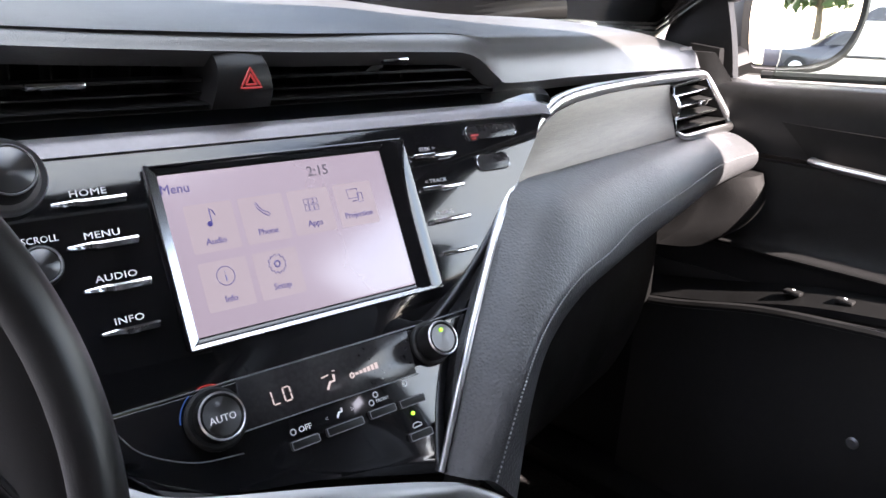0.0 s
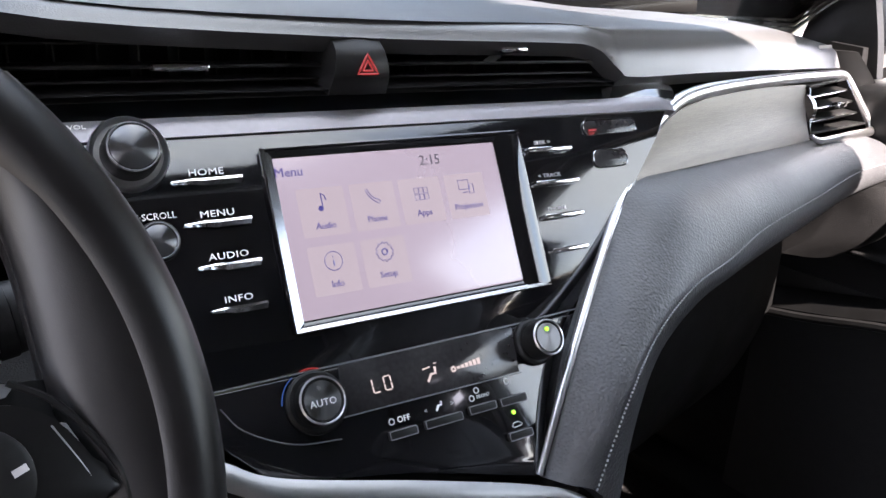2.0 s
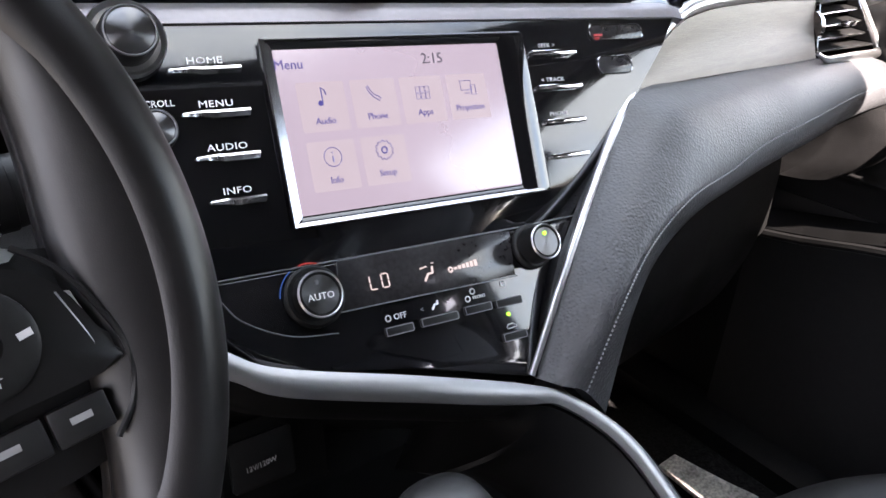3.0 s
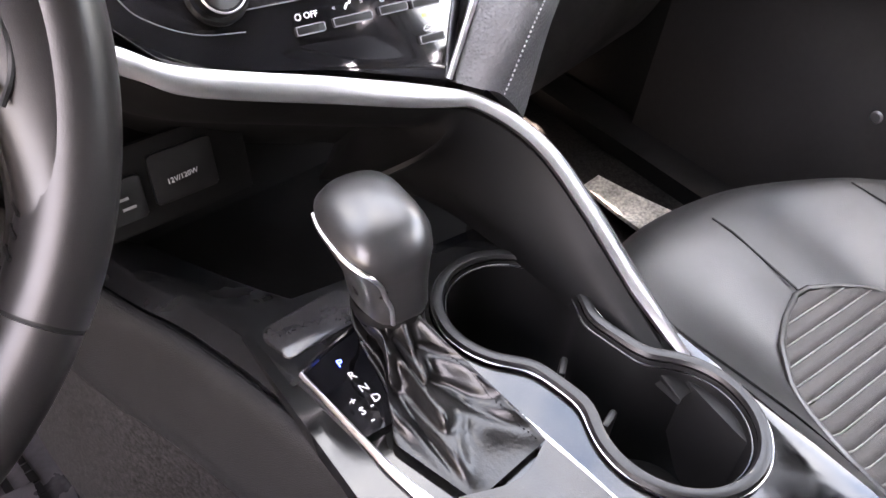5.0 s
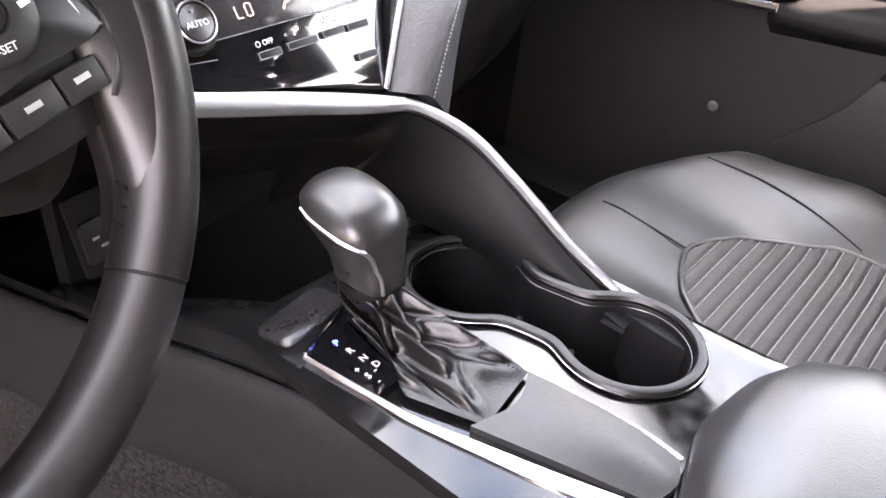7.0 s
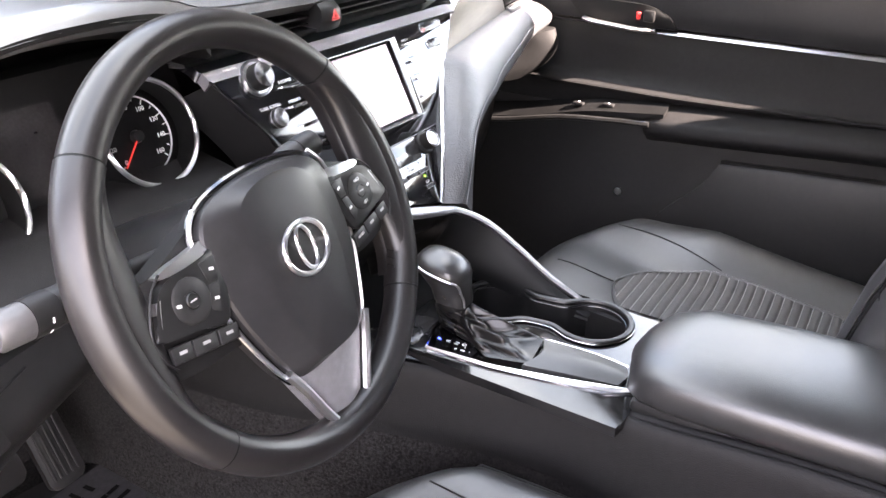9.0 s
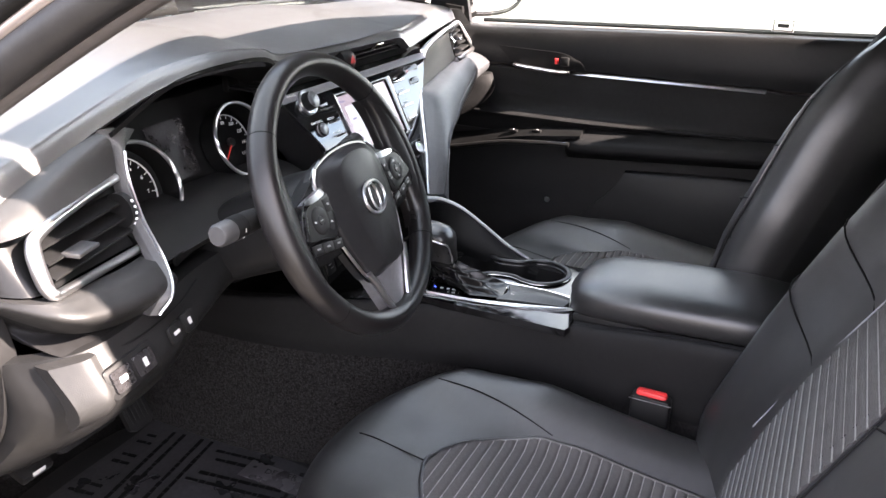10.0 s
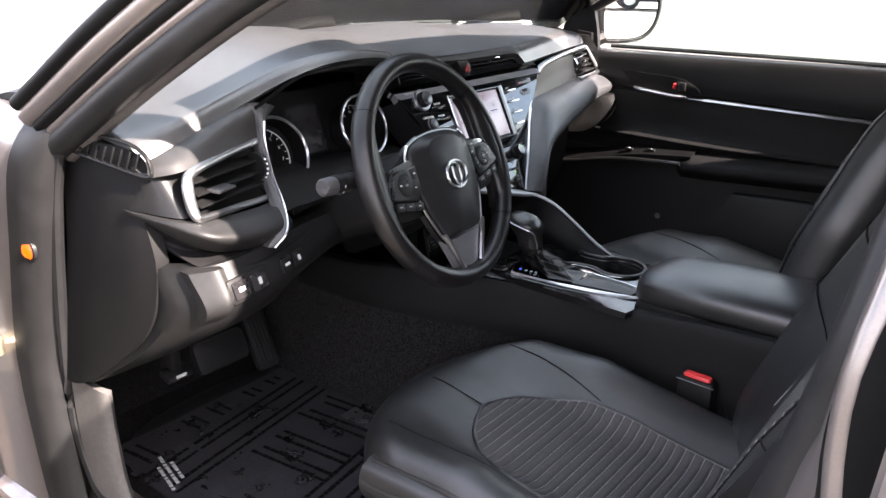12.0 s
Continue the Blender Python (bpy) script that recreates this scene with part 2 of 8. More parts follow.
def patch(rows, thick, nu=6, nv=6, bm=None):
    """A smooth slab through a net of control points; thick: the offset of its back."""
    bm = bm or bmesh.new()
    lines = [spline(r, nu) for r in rows]
    cols = [spline(c, nv) for c in zip(*lines)]
    off = Vector(thick)
    front = [[bm.verts.new(q) for q in c] for c in cols]
    back = [[bm.verts.new(q + off) for q in c] for c in cols]
    a, b = len(front), len(front[0])
    for i in range(a - 1):
        for j in range(b - 1):
            bm.faces.new((front[i][j], front[i + 1][j], front[i + 1][j + 1], front[i][j + 1]))
            bm.faces.new((back[i][j + 1], back[i + 1][j + 1], back[i + 1][j], back[i][j]))
    for i in range(a - 1):
        bm.faces.new((front[i + 1][0], front[i][0], back[i][0], back[i + 1][0]))
        bm.faces.new((front[i][-1], front[i + 1][-1], back[i + 1][-1], back[i][-1]))
    for j in range(b - 1):
        bm.faces.new((front[0][j], front[0][j + 1], back[0][j + 1], back[0][j]))
        bm.faces.new((front[-1][j + 1], front[-1][j], back[-1][j], back[-1][j + 1]))
    return bm


def block(size, at=(0, 0, 0), bevel=0.0, m=None, bm=None, seg=2):
    """A box with rounded edges; m: a matrix applied after the shift to at."""
    made = bmesh.new()
    bmesh.ops.create_cube(made, size=1, matrix=Matrix.Translation(at) @ Matrix.Diagonal((*size, 1)))
    if bevel:
        bmesh.ops.bevel(made, geom=made.edges[:], offset=min(bevel, min(size) * 0.49), segments=seg, profile=0.5, affect="EDGES")
    if m is not None:
        bmesh.ops.transform(made, matrix=m, verts=made.verts)
    return join(bm, made)


def join(bm, made):
    if bm is None:
        return made
    me = bpy.data.meshes.new("join")
    made.to_mesh(me)
    made.free()
    bm.from_mesh(me)
    bpy.data.meshes.remove(me)
    return bm


def prism(outline, depth, m=None, bevel=0.0, bm=None, seg=2):
    """An outline (x, y) pushed out by depth along local z, its front edge rounded."""
    made = bmesh.new()
    lo = [made.verts.new((x, y, 0)) for x, y in outline]
    hi = [made.verts.new((x, y, depth)) for x, y in outline]
    k = len(lo)
    made.faces.new(lo[::-1])
    top = made.faces.new(hi)
    for i in range(k):
        made.faces.new((lo[i], lo[(i + 1) % k], hi[(i + 1) % k], hi[i]))
    if bevel:
        bmesh.ops.bevel(made, geom=list(top.edges), offset=bevel, segments=seg, profile=0.5, affect="EDGES")
    if m is not None:
        bmesh.ops.transform(made, matrix=m, verts=made.verts)
    return join(bm, made)


def turned(profile, m=None, bm=None, n=40):
    """A solid of revolution about local z; profile: (radius, z) from the axis outward."""
    made = bmesh.new()
    rings = []
    for r, z in profile:
        if r < 1e-6:
            rings.append([made.verts.new((0, 0, z))])
        else:
            rings.append([made.verts.new((r * math.cos(2 * math.pi * i / n), r * math.sin(2 * math.pi * i / n), z)) for i in range(n)])
    for a, b in zip(rings, rings[1:]):
        for i in range(n):
            j = (i + 1) % n
            q = [a[i % len(a)], a[j % len(a)], b[j % len(b)], b[i % len(b)]]
            q = list(dict.fromkeys(q))
            if len(q) > 2:
                made.faces.new(q)
    if m is not None:
        bmesh.ops.transform(made, matrix=m, verts=made.verts)
    return join(bm, made)


def tube(path, radius, n=8, bm=None, closed=False, flat=1.0, up=(0, 0, 1)):
    """A round or flattened bar along a path; radius: a number or a function of 0..1."""
    rings = []
    k = len(path)
    up = Vector(up)
    for i, q in enumerate(path):
        a, b = (path[(i - 1) % k], path[(i + 1) % k]) if closed else (path[max(i - 1, 0)], path[min(i + 1, k - 1)])
        t = (Vector(b) - Vector(a)).normalized()
        s = t.cross(up)
        s = s.normalized() if s.length > 1e-6 else t.orthogonal().normalized()
        w = s.cross(t)
        r = radius(i / (k - 1)) if callable(radius) else radius
        rings.append([Vector(q) + s * r * math.cos(2 * math.pi * j / n) + w * r * flat * math.sin(2 * math.pi * j / n) for j in range(n)])
    if closed:
        rings.append(rings[0])
        made = loft(rings, None, True, False)
        bmesh.ops.remove_doubles(made, verts=made.verts, dist=1e-6)
        return join(bm, made)
    return join(bm, loft(rings))


def ribbon(path, across, depth, bm=None, mid=0.0, proud=0.0):
    """A band along a path. across, depth: vectors, or functions of 0..1, for its width and its thickness; mid: ridge height."""
    rings = []
    k = len(path)
    for i, q in enumerate(path):
        u = i / (k - 1)
        a = Vector(across(u) if callable(across) else across)
        d = Vector(depth(u) if callable(depth) else depth)
        q = Vector(q)
        e = 0.12
        rings.append([q + d * e, q + a * e, q + a * 0.5 - d * mid, q + a * (1 - e), q + a + d * e, q + a + d, q + d])
    return join(bm, loft(rings))


def rounded(w, h, r, n=5, cx=0.0, cy=0.0):
    """The outline of a rounded rectangle."""
    out = []
    for k, (sx, sy) in enumerate(((1, 1), (-1, 1), (-1, -1), (1, -1))):
        for i in range(n + 1):
            a = math.pi / 2 * (k + i / n)
            out.append((cx + sx * (w / 2 - r) + r * math.cos(a), cy + sy * (h / 2 - r) + r * math.sin(a)))
    return out


def words(text, size, m, mat, parent, name="legend", depth=0.0002, align="CENTER", spacing=1.0):
    """Raised print; local x along the line, local z out of the surface."""
    cu = bpy.data.curves.new("print", "FONT")
    cu.body, cu.size, cu.extrude, cu.align_x, cu.align_y = text, size, depth, align, "CENTER"
    cu.space_character, cu.resolution_u = spacing, 2
    ob = bpy.data.objects.new("print", cu)
    scene.collection.objects.link(ob)
    bpy.context.view_layer.update()
    me = bpy.data.meshes.new_from_object(ob.evaluated_get(bpy.context.evaluated_depsgraph_get()))
    bpy.data.objects.remove(ob)
    bpy.data.curves.remove(cu)
    me.transform(m)
    me.materials.clear()
    me.materials.append(mat)
    made = new(name, me)
    made.parent = parent
    return made


def basis(origin, x, up):
    """A matrix with local x along x, local y near up, local z out."""
    x, up = Vector(x).normalized(), Vector(up)
    z = x.cross(up).normalized()
    y = z.cross(x)
    m = Matrix((x, y, z)).transposed().to_4x4()
    m.translation = origin
    return m


def lerp(a, b, u):
    return a + (b - a) * u


def curve_at(table, x):
    """Straight lines between the (x, value) pairs of a table."""
    for (a, p), (b, q) in zip(table, table[1:]):
        if x <= b:
            return lerp(p, q, max(0.0, (x - a) / (b - a)))
    return table[-1][1]


# ---- the setting ----
GROUND = part("ground", block((600, 600, 0.2), (0, 0, -0.1)), ASPHALT)
tagged(GROUND, "pale sunlit concrete parking ground round the car", "ground", kind="structure")

floor_bm = block((1.5, 2.7, 0.05), (0, -0.85, 0.315))
patch([[(x, 0.45, 0.33), (x, 0.62, 0.42), (x, 0.72, 0.62), (x, 0.74, 0.85)] for x in (-0.74, 0.0, 0.74)], (0, 0.03, -0.02), bm=floor_bm)
FLOOR = tagged(part("floor", floor_bm, CARPET), "dark grey carpet over the cabin floor and toe board", "floor", kind="structure")

head = []
for x in (-0.575, -0.3, 0.0, 0.3, 0.575):
    d = 0.045 * (x / 0.6) ** 2
    bow = 0.10 * (1 - (x / 0.575) ** 2)
    head.append([(x, -0.34 + bow, 1.365 - d - 0.22 * bow), (x, -0.5, 1.39 - d), (x, -0.9, 1.415 - d), (x, -1.5, 1.40 - d), (x, -1.95, 1.35 - d)])
CEILING = tagged(part("ceiling", patch(head, (0, 0, 0.02)), HEADLINER), "dark grey fabric headliner", "ceiling", kind="structure")
roof = [[(q[0] * 1.03, q[1], q[2] + 0.03) for q in r] for r in head]
tagged(part("roof", patch(roof, (0, 0, 0.015)), PAINT), "metallic taupe painted roof panel", "roof", kind="structure")

# both sides of the body: sill, hinge pillar, front pillar, rail, centre pillar, rear quarter
def body_side(side, name):
    s = side
    t = thing(name, "painted body side with pillars, sill and black rubber seals", "car body", kind="structure")
    sill = [[(s * a, y, z) for a, z in ((0.70, 0.31), (0.70, 0.37), (0.735, 0.39), (0.80, 0.385), (0.835, 0.35), (0.83, 0.22), (0.72, 0.22))]
            for y in (0.62, 0.2, -0.4, -0.95, -1.5, -1.9)]
    part("sill", loft(sill), PAINT if s < 0 else HARD, t)
    # hinge pillar in front of the opening
    post = [[(s * (0.755 + (a - 0.755) * k), y + dy, z) for a, y in ((0.755, 0.215), (0.775, 0.185), (0.80, 0.20), (0.815, 0.26), (0.82, 0.40), (0.86, 0.43), (0.86, 0.66), (0.74, 0.66))]
            for z, dy, k in ((0.30, 0.0, 1), (0.45, 0.03, 1), (0.65, 0.045, 1), (0.85, 0.0, 1), (0.96, -0.03, 1), (1.01, -0.045, 0.8), (1.045, -0.06 if s < 0 else -0.02, 0.45))]
    part("hinge_pillar", loft(post), PAINT if s < 0 else HARD, t, "taupe painted hinge pillar" if s < 0 else "black trimmed hinge pillar")
    if s < 0:
        # dark strip added over the painted jamb in place of its shade
        strip = [[(s * (0.758 + (a - 0.755) * k), y + dy - 0.010, z) for a, y in ((0.775, 0.185), (0.792, 0.194), (0.806, 0.214), (0.812, 0.245))] for z, dy, k in ((0.36, 0.012, 1), (0.45, 0.03, 1), (0.65, 0.045, 1), (0.85, 0.0, 1), (0.96, -0.03, 1), (1.01, -0.045, 0.8), (1.043, -0.058, 0.45))]
        part("jamb_strip", patch(strip, (0.004, 0.004, 0), 4, 3), RUBBER, t, "broad dark strip laid over the hinge pillar for its shade")
    wing_ = [[(s * x, y, z) for y, x in ((0.44, 0.862), (0.75, 0.875), (1.15, 0.865), (1.55, 0.78))] for z in (0.34, 0.55, 0.78, 0.93)]
    wing_.append([(s * 0.80, 0.44, 1.0), (s * 0.80, 0.75, 0.985), (s * 0.79, 1.15, 0.945), (s * 0.74, 1.55, 0.86)])
    part("fender", patch(wing_, (-s * 0.02, 0, 0)), PAINT, t, "taupe painted front wing")
    # front pillar, swept up and back to the rail
    line = spline([(s * 0.775, 0.16, 1.03), (s * 0.745, -0.05, 1.165), (s * 0.695, -0.23, 1.275), (s * 0.630, -0.40, 1.352), (s * 0.585, -0.68, 1.392),
                   (s * 0.575, -1.1, 1.40), (s * 0.595, -1.5, 1.375), (s * 0.66, -1.9, 1.29)], 6)
    if s > 0:
        line = spline([(0.775, 0.345, 1.03), (0.765, 0.275, 1.10), (0.755, 0.20, 1.15), (0.725, 0.0, 1.235), (0.668, -0.26, 1.325), (0.610, -0.5, 1.375), (0.585, -0.75, 1.395),
                       (0.575, -1.1, 1.40), (0.595, -1.5, 1.375), (0.66, -1.9, 1.29)], 6)
    if s > 0:
        part("roof_rail", tube(line, 0.029, 12, flat=1.25), PAINT, t)
        part("pillar_trim", tube([q + Vector((-0.030, 0.010, 0.002)) for q in line], 0.022, 10), TRIMGREY, t, "grey fabric pillar trim")
        part("frame_moulding", tube([q + Vector((0.026, -0.006, 0.016)) for q in line], 0.011, 8), DEEP, t, "black moulding along the roof rail")
    else:
        # pressed flanges from the outer drip moulding in to the cabin trim
        outward, inward = Vector((-0.485, 0.39, 0.78)), Vector((0.51, 0.855, -0.11))
        # black groove and gasket drawn broader, in place of shade on the paint
        for name_, k, d, r, mat_, label_ in (("frame_moulding", 0.043, 0.0, 0.011, DEEP, "black moulding along the roof rail"), ("roof_rail", 0.022, 0.006, 0.018, PAINT, ""), ("rail_groove", 0.004, -0.010, 0.0095, DEEP, "dark groove pressed along the pillar"),
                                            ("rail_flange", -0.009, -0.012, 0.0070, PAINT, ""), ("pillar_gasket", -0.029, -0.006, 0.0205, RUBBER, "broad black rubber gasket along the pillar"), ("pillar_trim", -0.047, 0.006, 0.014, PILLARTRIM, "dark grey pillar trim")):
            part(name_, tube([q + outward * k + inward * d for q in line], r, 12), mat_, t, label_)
    # centre pillar
    rings = []
    for z, y, w, x in ((0.30, -0.86, 0.30, 0.785), (0.5, -0.90, 0.20, 0.79), (0.8, -0.915, 0.16, 0.785), (1.05, -0.925, 0.13, 0.755), (1.25, -0.94, 0.11, 0.69), (1.4, -0.95, 0.10, 0.63)):
        rings.append([(s * (x + a), y + b * w, z) for a, b in ((-0.05, 0.35), (-0.02, 0.5), (0.0, 0.5), (0.008, 0.36), (0.03, 0.30), (0.032, -0.5), (-0.05, -0.5))])
    if s > 0:
        part("centre_pillar", loft(rings), PAINT, t, "taupe painted centre pillar")
    else:
        part("centre_pillar", loft([[(q[0] + 0.03, q[1] - 0.055, q[2]) for q in r] for r in rings]), DEEP, t)
        lean = lambda z: curve_at([(0.3, 0.0), (0.8, 0.0), (1.05, 0.030), (1.25, 0.095), (1.4, 0.155)], z)
        EDGES = {  # distance out, then (height, place along the car)
            "a": (0.725, [(0.36, -0.735), (0.66, -0.777), (0.85, -0.806), (0.93, -0.826), (1.02, -0.843), (1.07, -0.852), (1.25, -0.872), (1.37, -0.875)]),
            "b": (0.752, [(0.36, -0.768), (0.68, -0.809), (0.81, -0.825), (0.87, -0.838), (0.94, -0.849), (0.99, -0.861), (1.25, -0.882), (1.37, -0.885)]),
            "c": (0.790, [(0.36, -0.815), (0.725, -0.851), (0.84, -0.861), (0.885, -0.866), (0.926, -0.868), (0.996, -0.862), (1.25, -0.884), (1.37, -0.887)]),
            "d": (0.800, [(0.36, -0.845), (0.74, -0.876), (0.84, -0.882), (0.90, -0.884), (0.965, -0.873), (1.02, -0.869), (1.09, -0.875), (1.37, -0.89)]),
            "e": (0.820, [(0.36, -0.87), (0.76, -0.897), (0.85, -0.896), (0.91, -0.896), (0.976, -0.884), (1.03, -0.879), (1.10, -0.890), (1.37, -0.90)]),
            "f": (0.828, [(0.36, -0.905), (0.76, -0.922), (0.91, -0.924), (1.10, -0.915), (1.37, -0.91)])}
        def strip(k0, k1, out, name, mat, label="", heights=(0.36, 0.5, 0.62, 0.74, 0.82, 0.88, 0.93, 0.98, 1.04, 1.12, 1.25, 1.37)):
            net = []
            for z in heights:
                p, q = [Vector((-(EDGES[k][0] - lean(z)), curve_at(EDGES[k][1], z), z)) for k in (k0, k1)]
                n_ = Vector((-0.7, 0.7, 0.0))
                net.append([p, p.lerp(q, 0.25) + n_ * out * 0.8, p.lerp(q, 0.5) + n_ * out, p.lerp(q, 0.75) + n_ * out * 0.8, q])
            part(name, patch(net, (0.010, -0.010, 0), 3, 3), mat, t, label)
        strip("a", "b", 0.010, "door_seal", RUBBER, "broad black rubber door seal")
        strip("b", "c", 0.003, "pillar_face", PAINT, "taupe painted centre pillar")
        strip("c", "d", -0.008, "pillar_groove", HARD)
        strip("d", "e", 0.010, "pillar_ridge", PAINT, "bright rounded ridge of the pillar")
        strip("e", "f", -0.016, "door_gap", DEEP)
    # rear door and quarter panel, with its window left open
    rear = [[(s * x, y, z) for y in (-0.915, -1.2, -1.55, -1.9)] for x, z in ((0.83, 0.30), (0.87, 0.45), (0.88, 0.7), (0.865, 0.9), (0.84, 1.0))]
    part("rear_door", patch(rear, (-s * 0.06, 0, 0)), PAINT, t)
    upper = [(s * 0.845, -0.925, 0.99), (s * 0.80, -0.93, 1.15), (s * 0.745, -0.94, 1.28), (s * 0.68, -0.95, 1.38)]
    part("rear_window_frame", tube(spline(upper, 5), 0.02, 8), PAINT, t)
    quarter = [[(s * 0.86, -1.7, 0.4), (s * 0.86, -1.95, 0.4), (s * 0.8, -2.5, 0.5)], [(s * 0.85, -1.75, 0.95), (s * 0.85, -1.95, 1.0), (s * 0.78, -2.5, 1.0)],
               [(s * 0.70, -1.75, 1.28), (s * 0.68, -1.9, 1.29), (s * 0.70, -2.1, 1.18)]]
    part("rear_quarter", patch(quarter, (-s * 0.04, 0, 0)), PAINT, t)
    # rubber seal round the door opening
    seal = spline([(s * 0.765, -0.80, 0.40), (s * 0.765, -0.2, 0.395), (s * 0.765, 0.12, 0.405), (s * 0.768, 0.195, 0.46), (s * 0.77, 0.215, 0.62), (s * 0.772, 0.175, 0.86),
                   (s * 0.768, 0.135 if s < 0 else 0.28, 1.0)] + ([(s * 0.752, 0.06, 1.07), (s * 0.715, -0.08, 1.14), (s * 0.665, -0.26, 1.245), (s * 0.615, -0.43, 1.320), (s * 0.6, -0.7, 1.36)] if s < 0 else [(0.780, 0.29, 1.07), (0.776, 0.235, 1.12), (0.765, 0.18, 1.15), (0.72, -0.02, 1.225), (0.65, -0.28, 1.295), (0.61, -0.5, 1.34), (0.6, -0.7, 1.36)]), 7)
    part("door_seal", tube(seal, 0.0095, 8), RUBBER, t, "black rubber door seal")
    back = spline([(s * 0.6, -0.7, 1.36), (s * 0.61, -0.84, 1.345), (s * 0.655, -0.868, 1.26), (s * 0.71, -0.865, 1.1), (s * 0.735, -0.85, 0.9), (s * 0.74, -0.83, 0.7), (s * 0.745, -0.80, 0.50), (s * 0.765, -0.76, 0.40)], 7)
    if s > 0:
        part("door_seal", tube(back, 0.012, 8), RUBBER, t, "black rubber door seal")
    return t


SIDE_L = body_side(-1, "wall_left")
SIDE_R = body_side(1, "wall_right")
tail = patch([[(-0.78, -1.9, 0.95), (0, -1.9, 0.96), (0.78, -1.9, 0.95)], [(-0.75, -2.5, 1.02), (0, -2.55, 1.04), (0.75, -2.5, 1.02)]], (0, 0, -0.03))
tagged(part("rear_deck", tail, PAINT), "painted rear deck behind the cabin", "car body", kind="structure")
wall = patch([[(-0.78, -1.75, 0.33), (0, -1.75, 0.33), (0.78, -1.75, 0.33)], [(-0.78, -1.9, 0.96), (0, -1.9, 0.96), (0.78, -1.9, 0.96)]], (0, -0.03, 0))
tagged(part("rear_bulkhead", wall, SOFT), "dark panel closing the cabin behind", "bulkhead", kind="structure")

# unseen panes; the dark tint is there to hold back light from behind
pane = [[(x, -1.93, 1.36 - 0.04 * (x / 0.6) ** 2), (x * 1.1, -2.2, 1.18), (x * 1.2, -2.45, 1.02)] for x in (-0.62, 0, 0.62)]
tagged(part("window_2", patch(pane, (0, -0.002, 0.004)), TINT), "dark tinted rear window", "window", kind="structure")
for s in (-1, 1):
    side = [[(s * 0.83, y, 1.0), (s * 0.76, y, 1.2), (s * 0.66, y, 1.37)] for y in (-0.97, -1.4, -1.9)]
    tagged(part("window_3", patch(side, (s * 0.004, 0, 0)), TINT), "dark tinted rear door window", "window", kind="structure")
# the driver's door, swung wide open, set unseen to shade the left side
DOOR_1 = thing("door_1", "driver's door standing wide open", "car door", kind="structure")
dm = Matrix.Translation((-0.86, 0.36, 0)) @ Matrix.Rotation(radians(-46), 4, "Z")
part("door_panel", patch([[dm @ Vector((0, -y, z)) for y in (0.0, 0.5, 1.08)] for z in (0.32, 0.6, 0.85, 1.02)], dm.to_3x3() @ Vector((-0.09, 0, 0))), SOFT, DOOR_1)
part("window_frame", tube([dm @ Vector((0, -0.25, 1.02)), dm @ Vector((0.02, -0.62, 1.28)), dm @ Vector((0.03, -0.85, 1.35)), dm @ Vector((0.02, -1.06, 1.30)), dm @ Vector((0, -1.08, 1.02))], 0.02, 8), DEEP, DOOR_1)

# bonnet, cowl and windscreen
hood = [[(x, y, z - 0.05 * (x / 0.8) ** 2) for y, z in ((0.62 - 0.25 * (x / 0.8) ** 2, 1.03), (0.9, 1.01), (1.2, 0.97), (1.55, 0.88))] for x in (-0.8, -0.4, 0, 0.4, 0.8)]
tagged(part("bonnet", patch(hood, (0, 0, -0.03)), PAINT), "metallic taupe bonnet in front of the windscreen", "bonnet", kind="structure")
cowl = [[(x, y - 0.28 * (x / 0.75) ** 2, z) for y, z in ((0.50, 1.052), (0.56, 1.06), (0.64, 1.045))] for x in (-0.75, -0.4, 0, 0.4, 0.75)]
tagged(part("cowl", patch(cowl, (0, 0, -0.03)), DEEP), "black plastic cowl below the windscreen", "cowl", kind="structure")
ws = [[(x, 0.53 - 0.28 * (x / 0.75) ** 2, 1.065), (x * 0.95, 0.10 - 0.16 * (x / 0.75) ** 2, 1.25), (x * 0.84, -0.33 - 0.04 * (x / 0.75) ** 2, 1.38 - 0.03 * (x / 0.75) ** 2)]
      for x in (-0.75, -0.4, 0, 0.4, 0.75)]
WINDSCREEN = part("window_1", patch(ws, (0, 0.001, 0.004)), GLASS)
WINDSCREEN.visible_shadow = False
tagged(WINDSCREEN, "clear curved windscreen glass", "windscreen", kind="structure")


def wiper(x0, x1):
    t = thing("wiper", "black windscreen wiper resting on the cowl", "wiper")
    path = spline([(x0, 0.50 - 0.28 * (x0 / 0.75) ** 2, 1.078), ((x0 + x1) / 2, 0.505, 1.085), (x1, 0.47 - 0.28 * (x1 / 0.75) ** 2, 1.093)], 8)
    part("blade", tube(path, 0.006, 6, flat=1.6), DEEP, t)
    part("wiper_arm", tube([q + Vector((0, 0.02, 0.008)) for q in path[3:]], 0.005, 6), HARD, t)


wiper(-0.45, 0.08)
wiper(0.1, 0.6)

# ---- dashboard ----
DASH = thing("dashboard", "black padded dashboard with grey leather bolster and satin silver trim", "dashboard")
STACK = basis((0, 0, 1.0), (1, 0, 0), (0, 0.4515, 0.8923))
CLIMATE = basis((0, -0.055, 0.891), (1, 0, 0), (0, 0.5496, 0.8355))


def on(m, a, b, c=0.0):
    return m @ Vector((a, b, c))


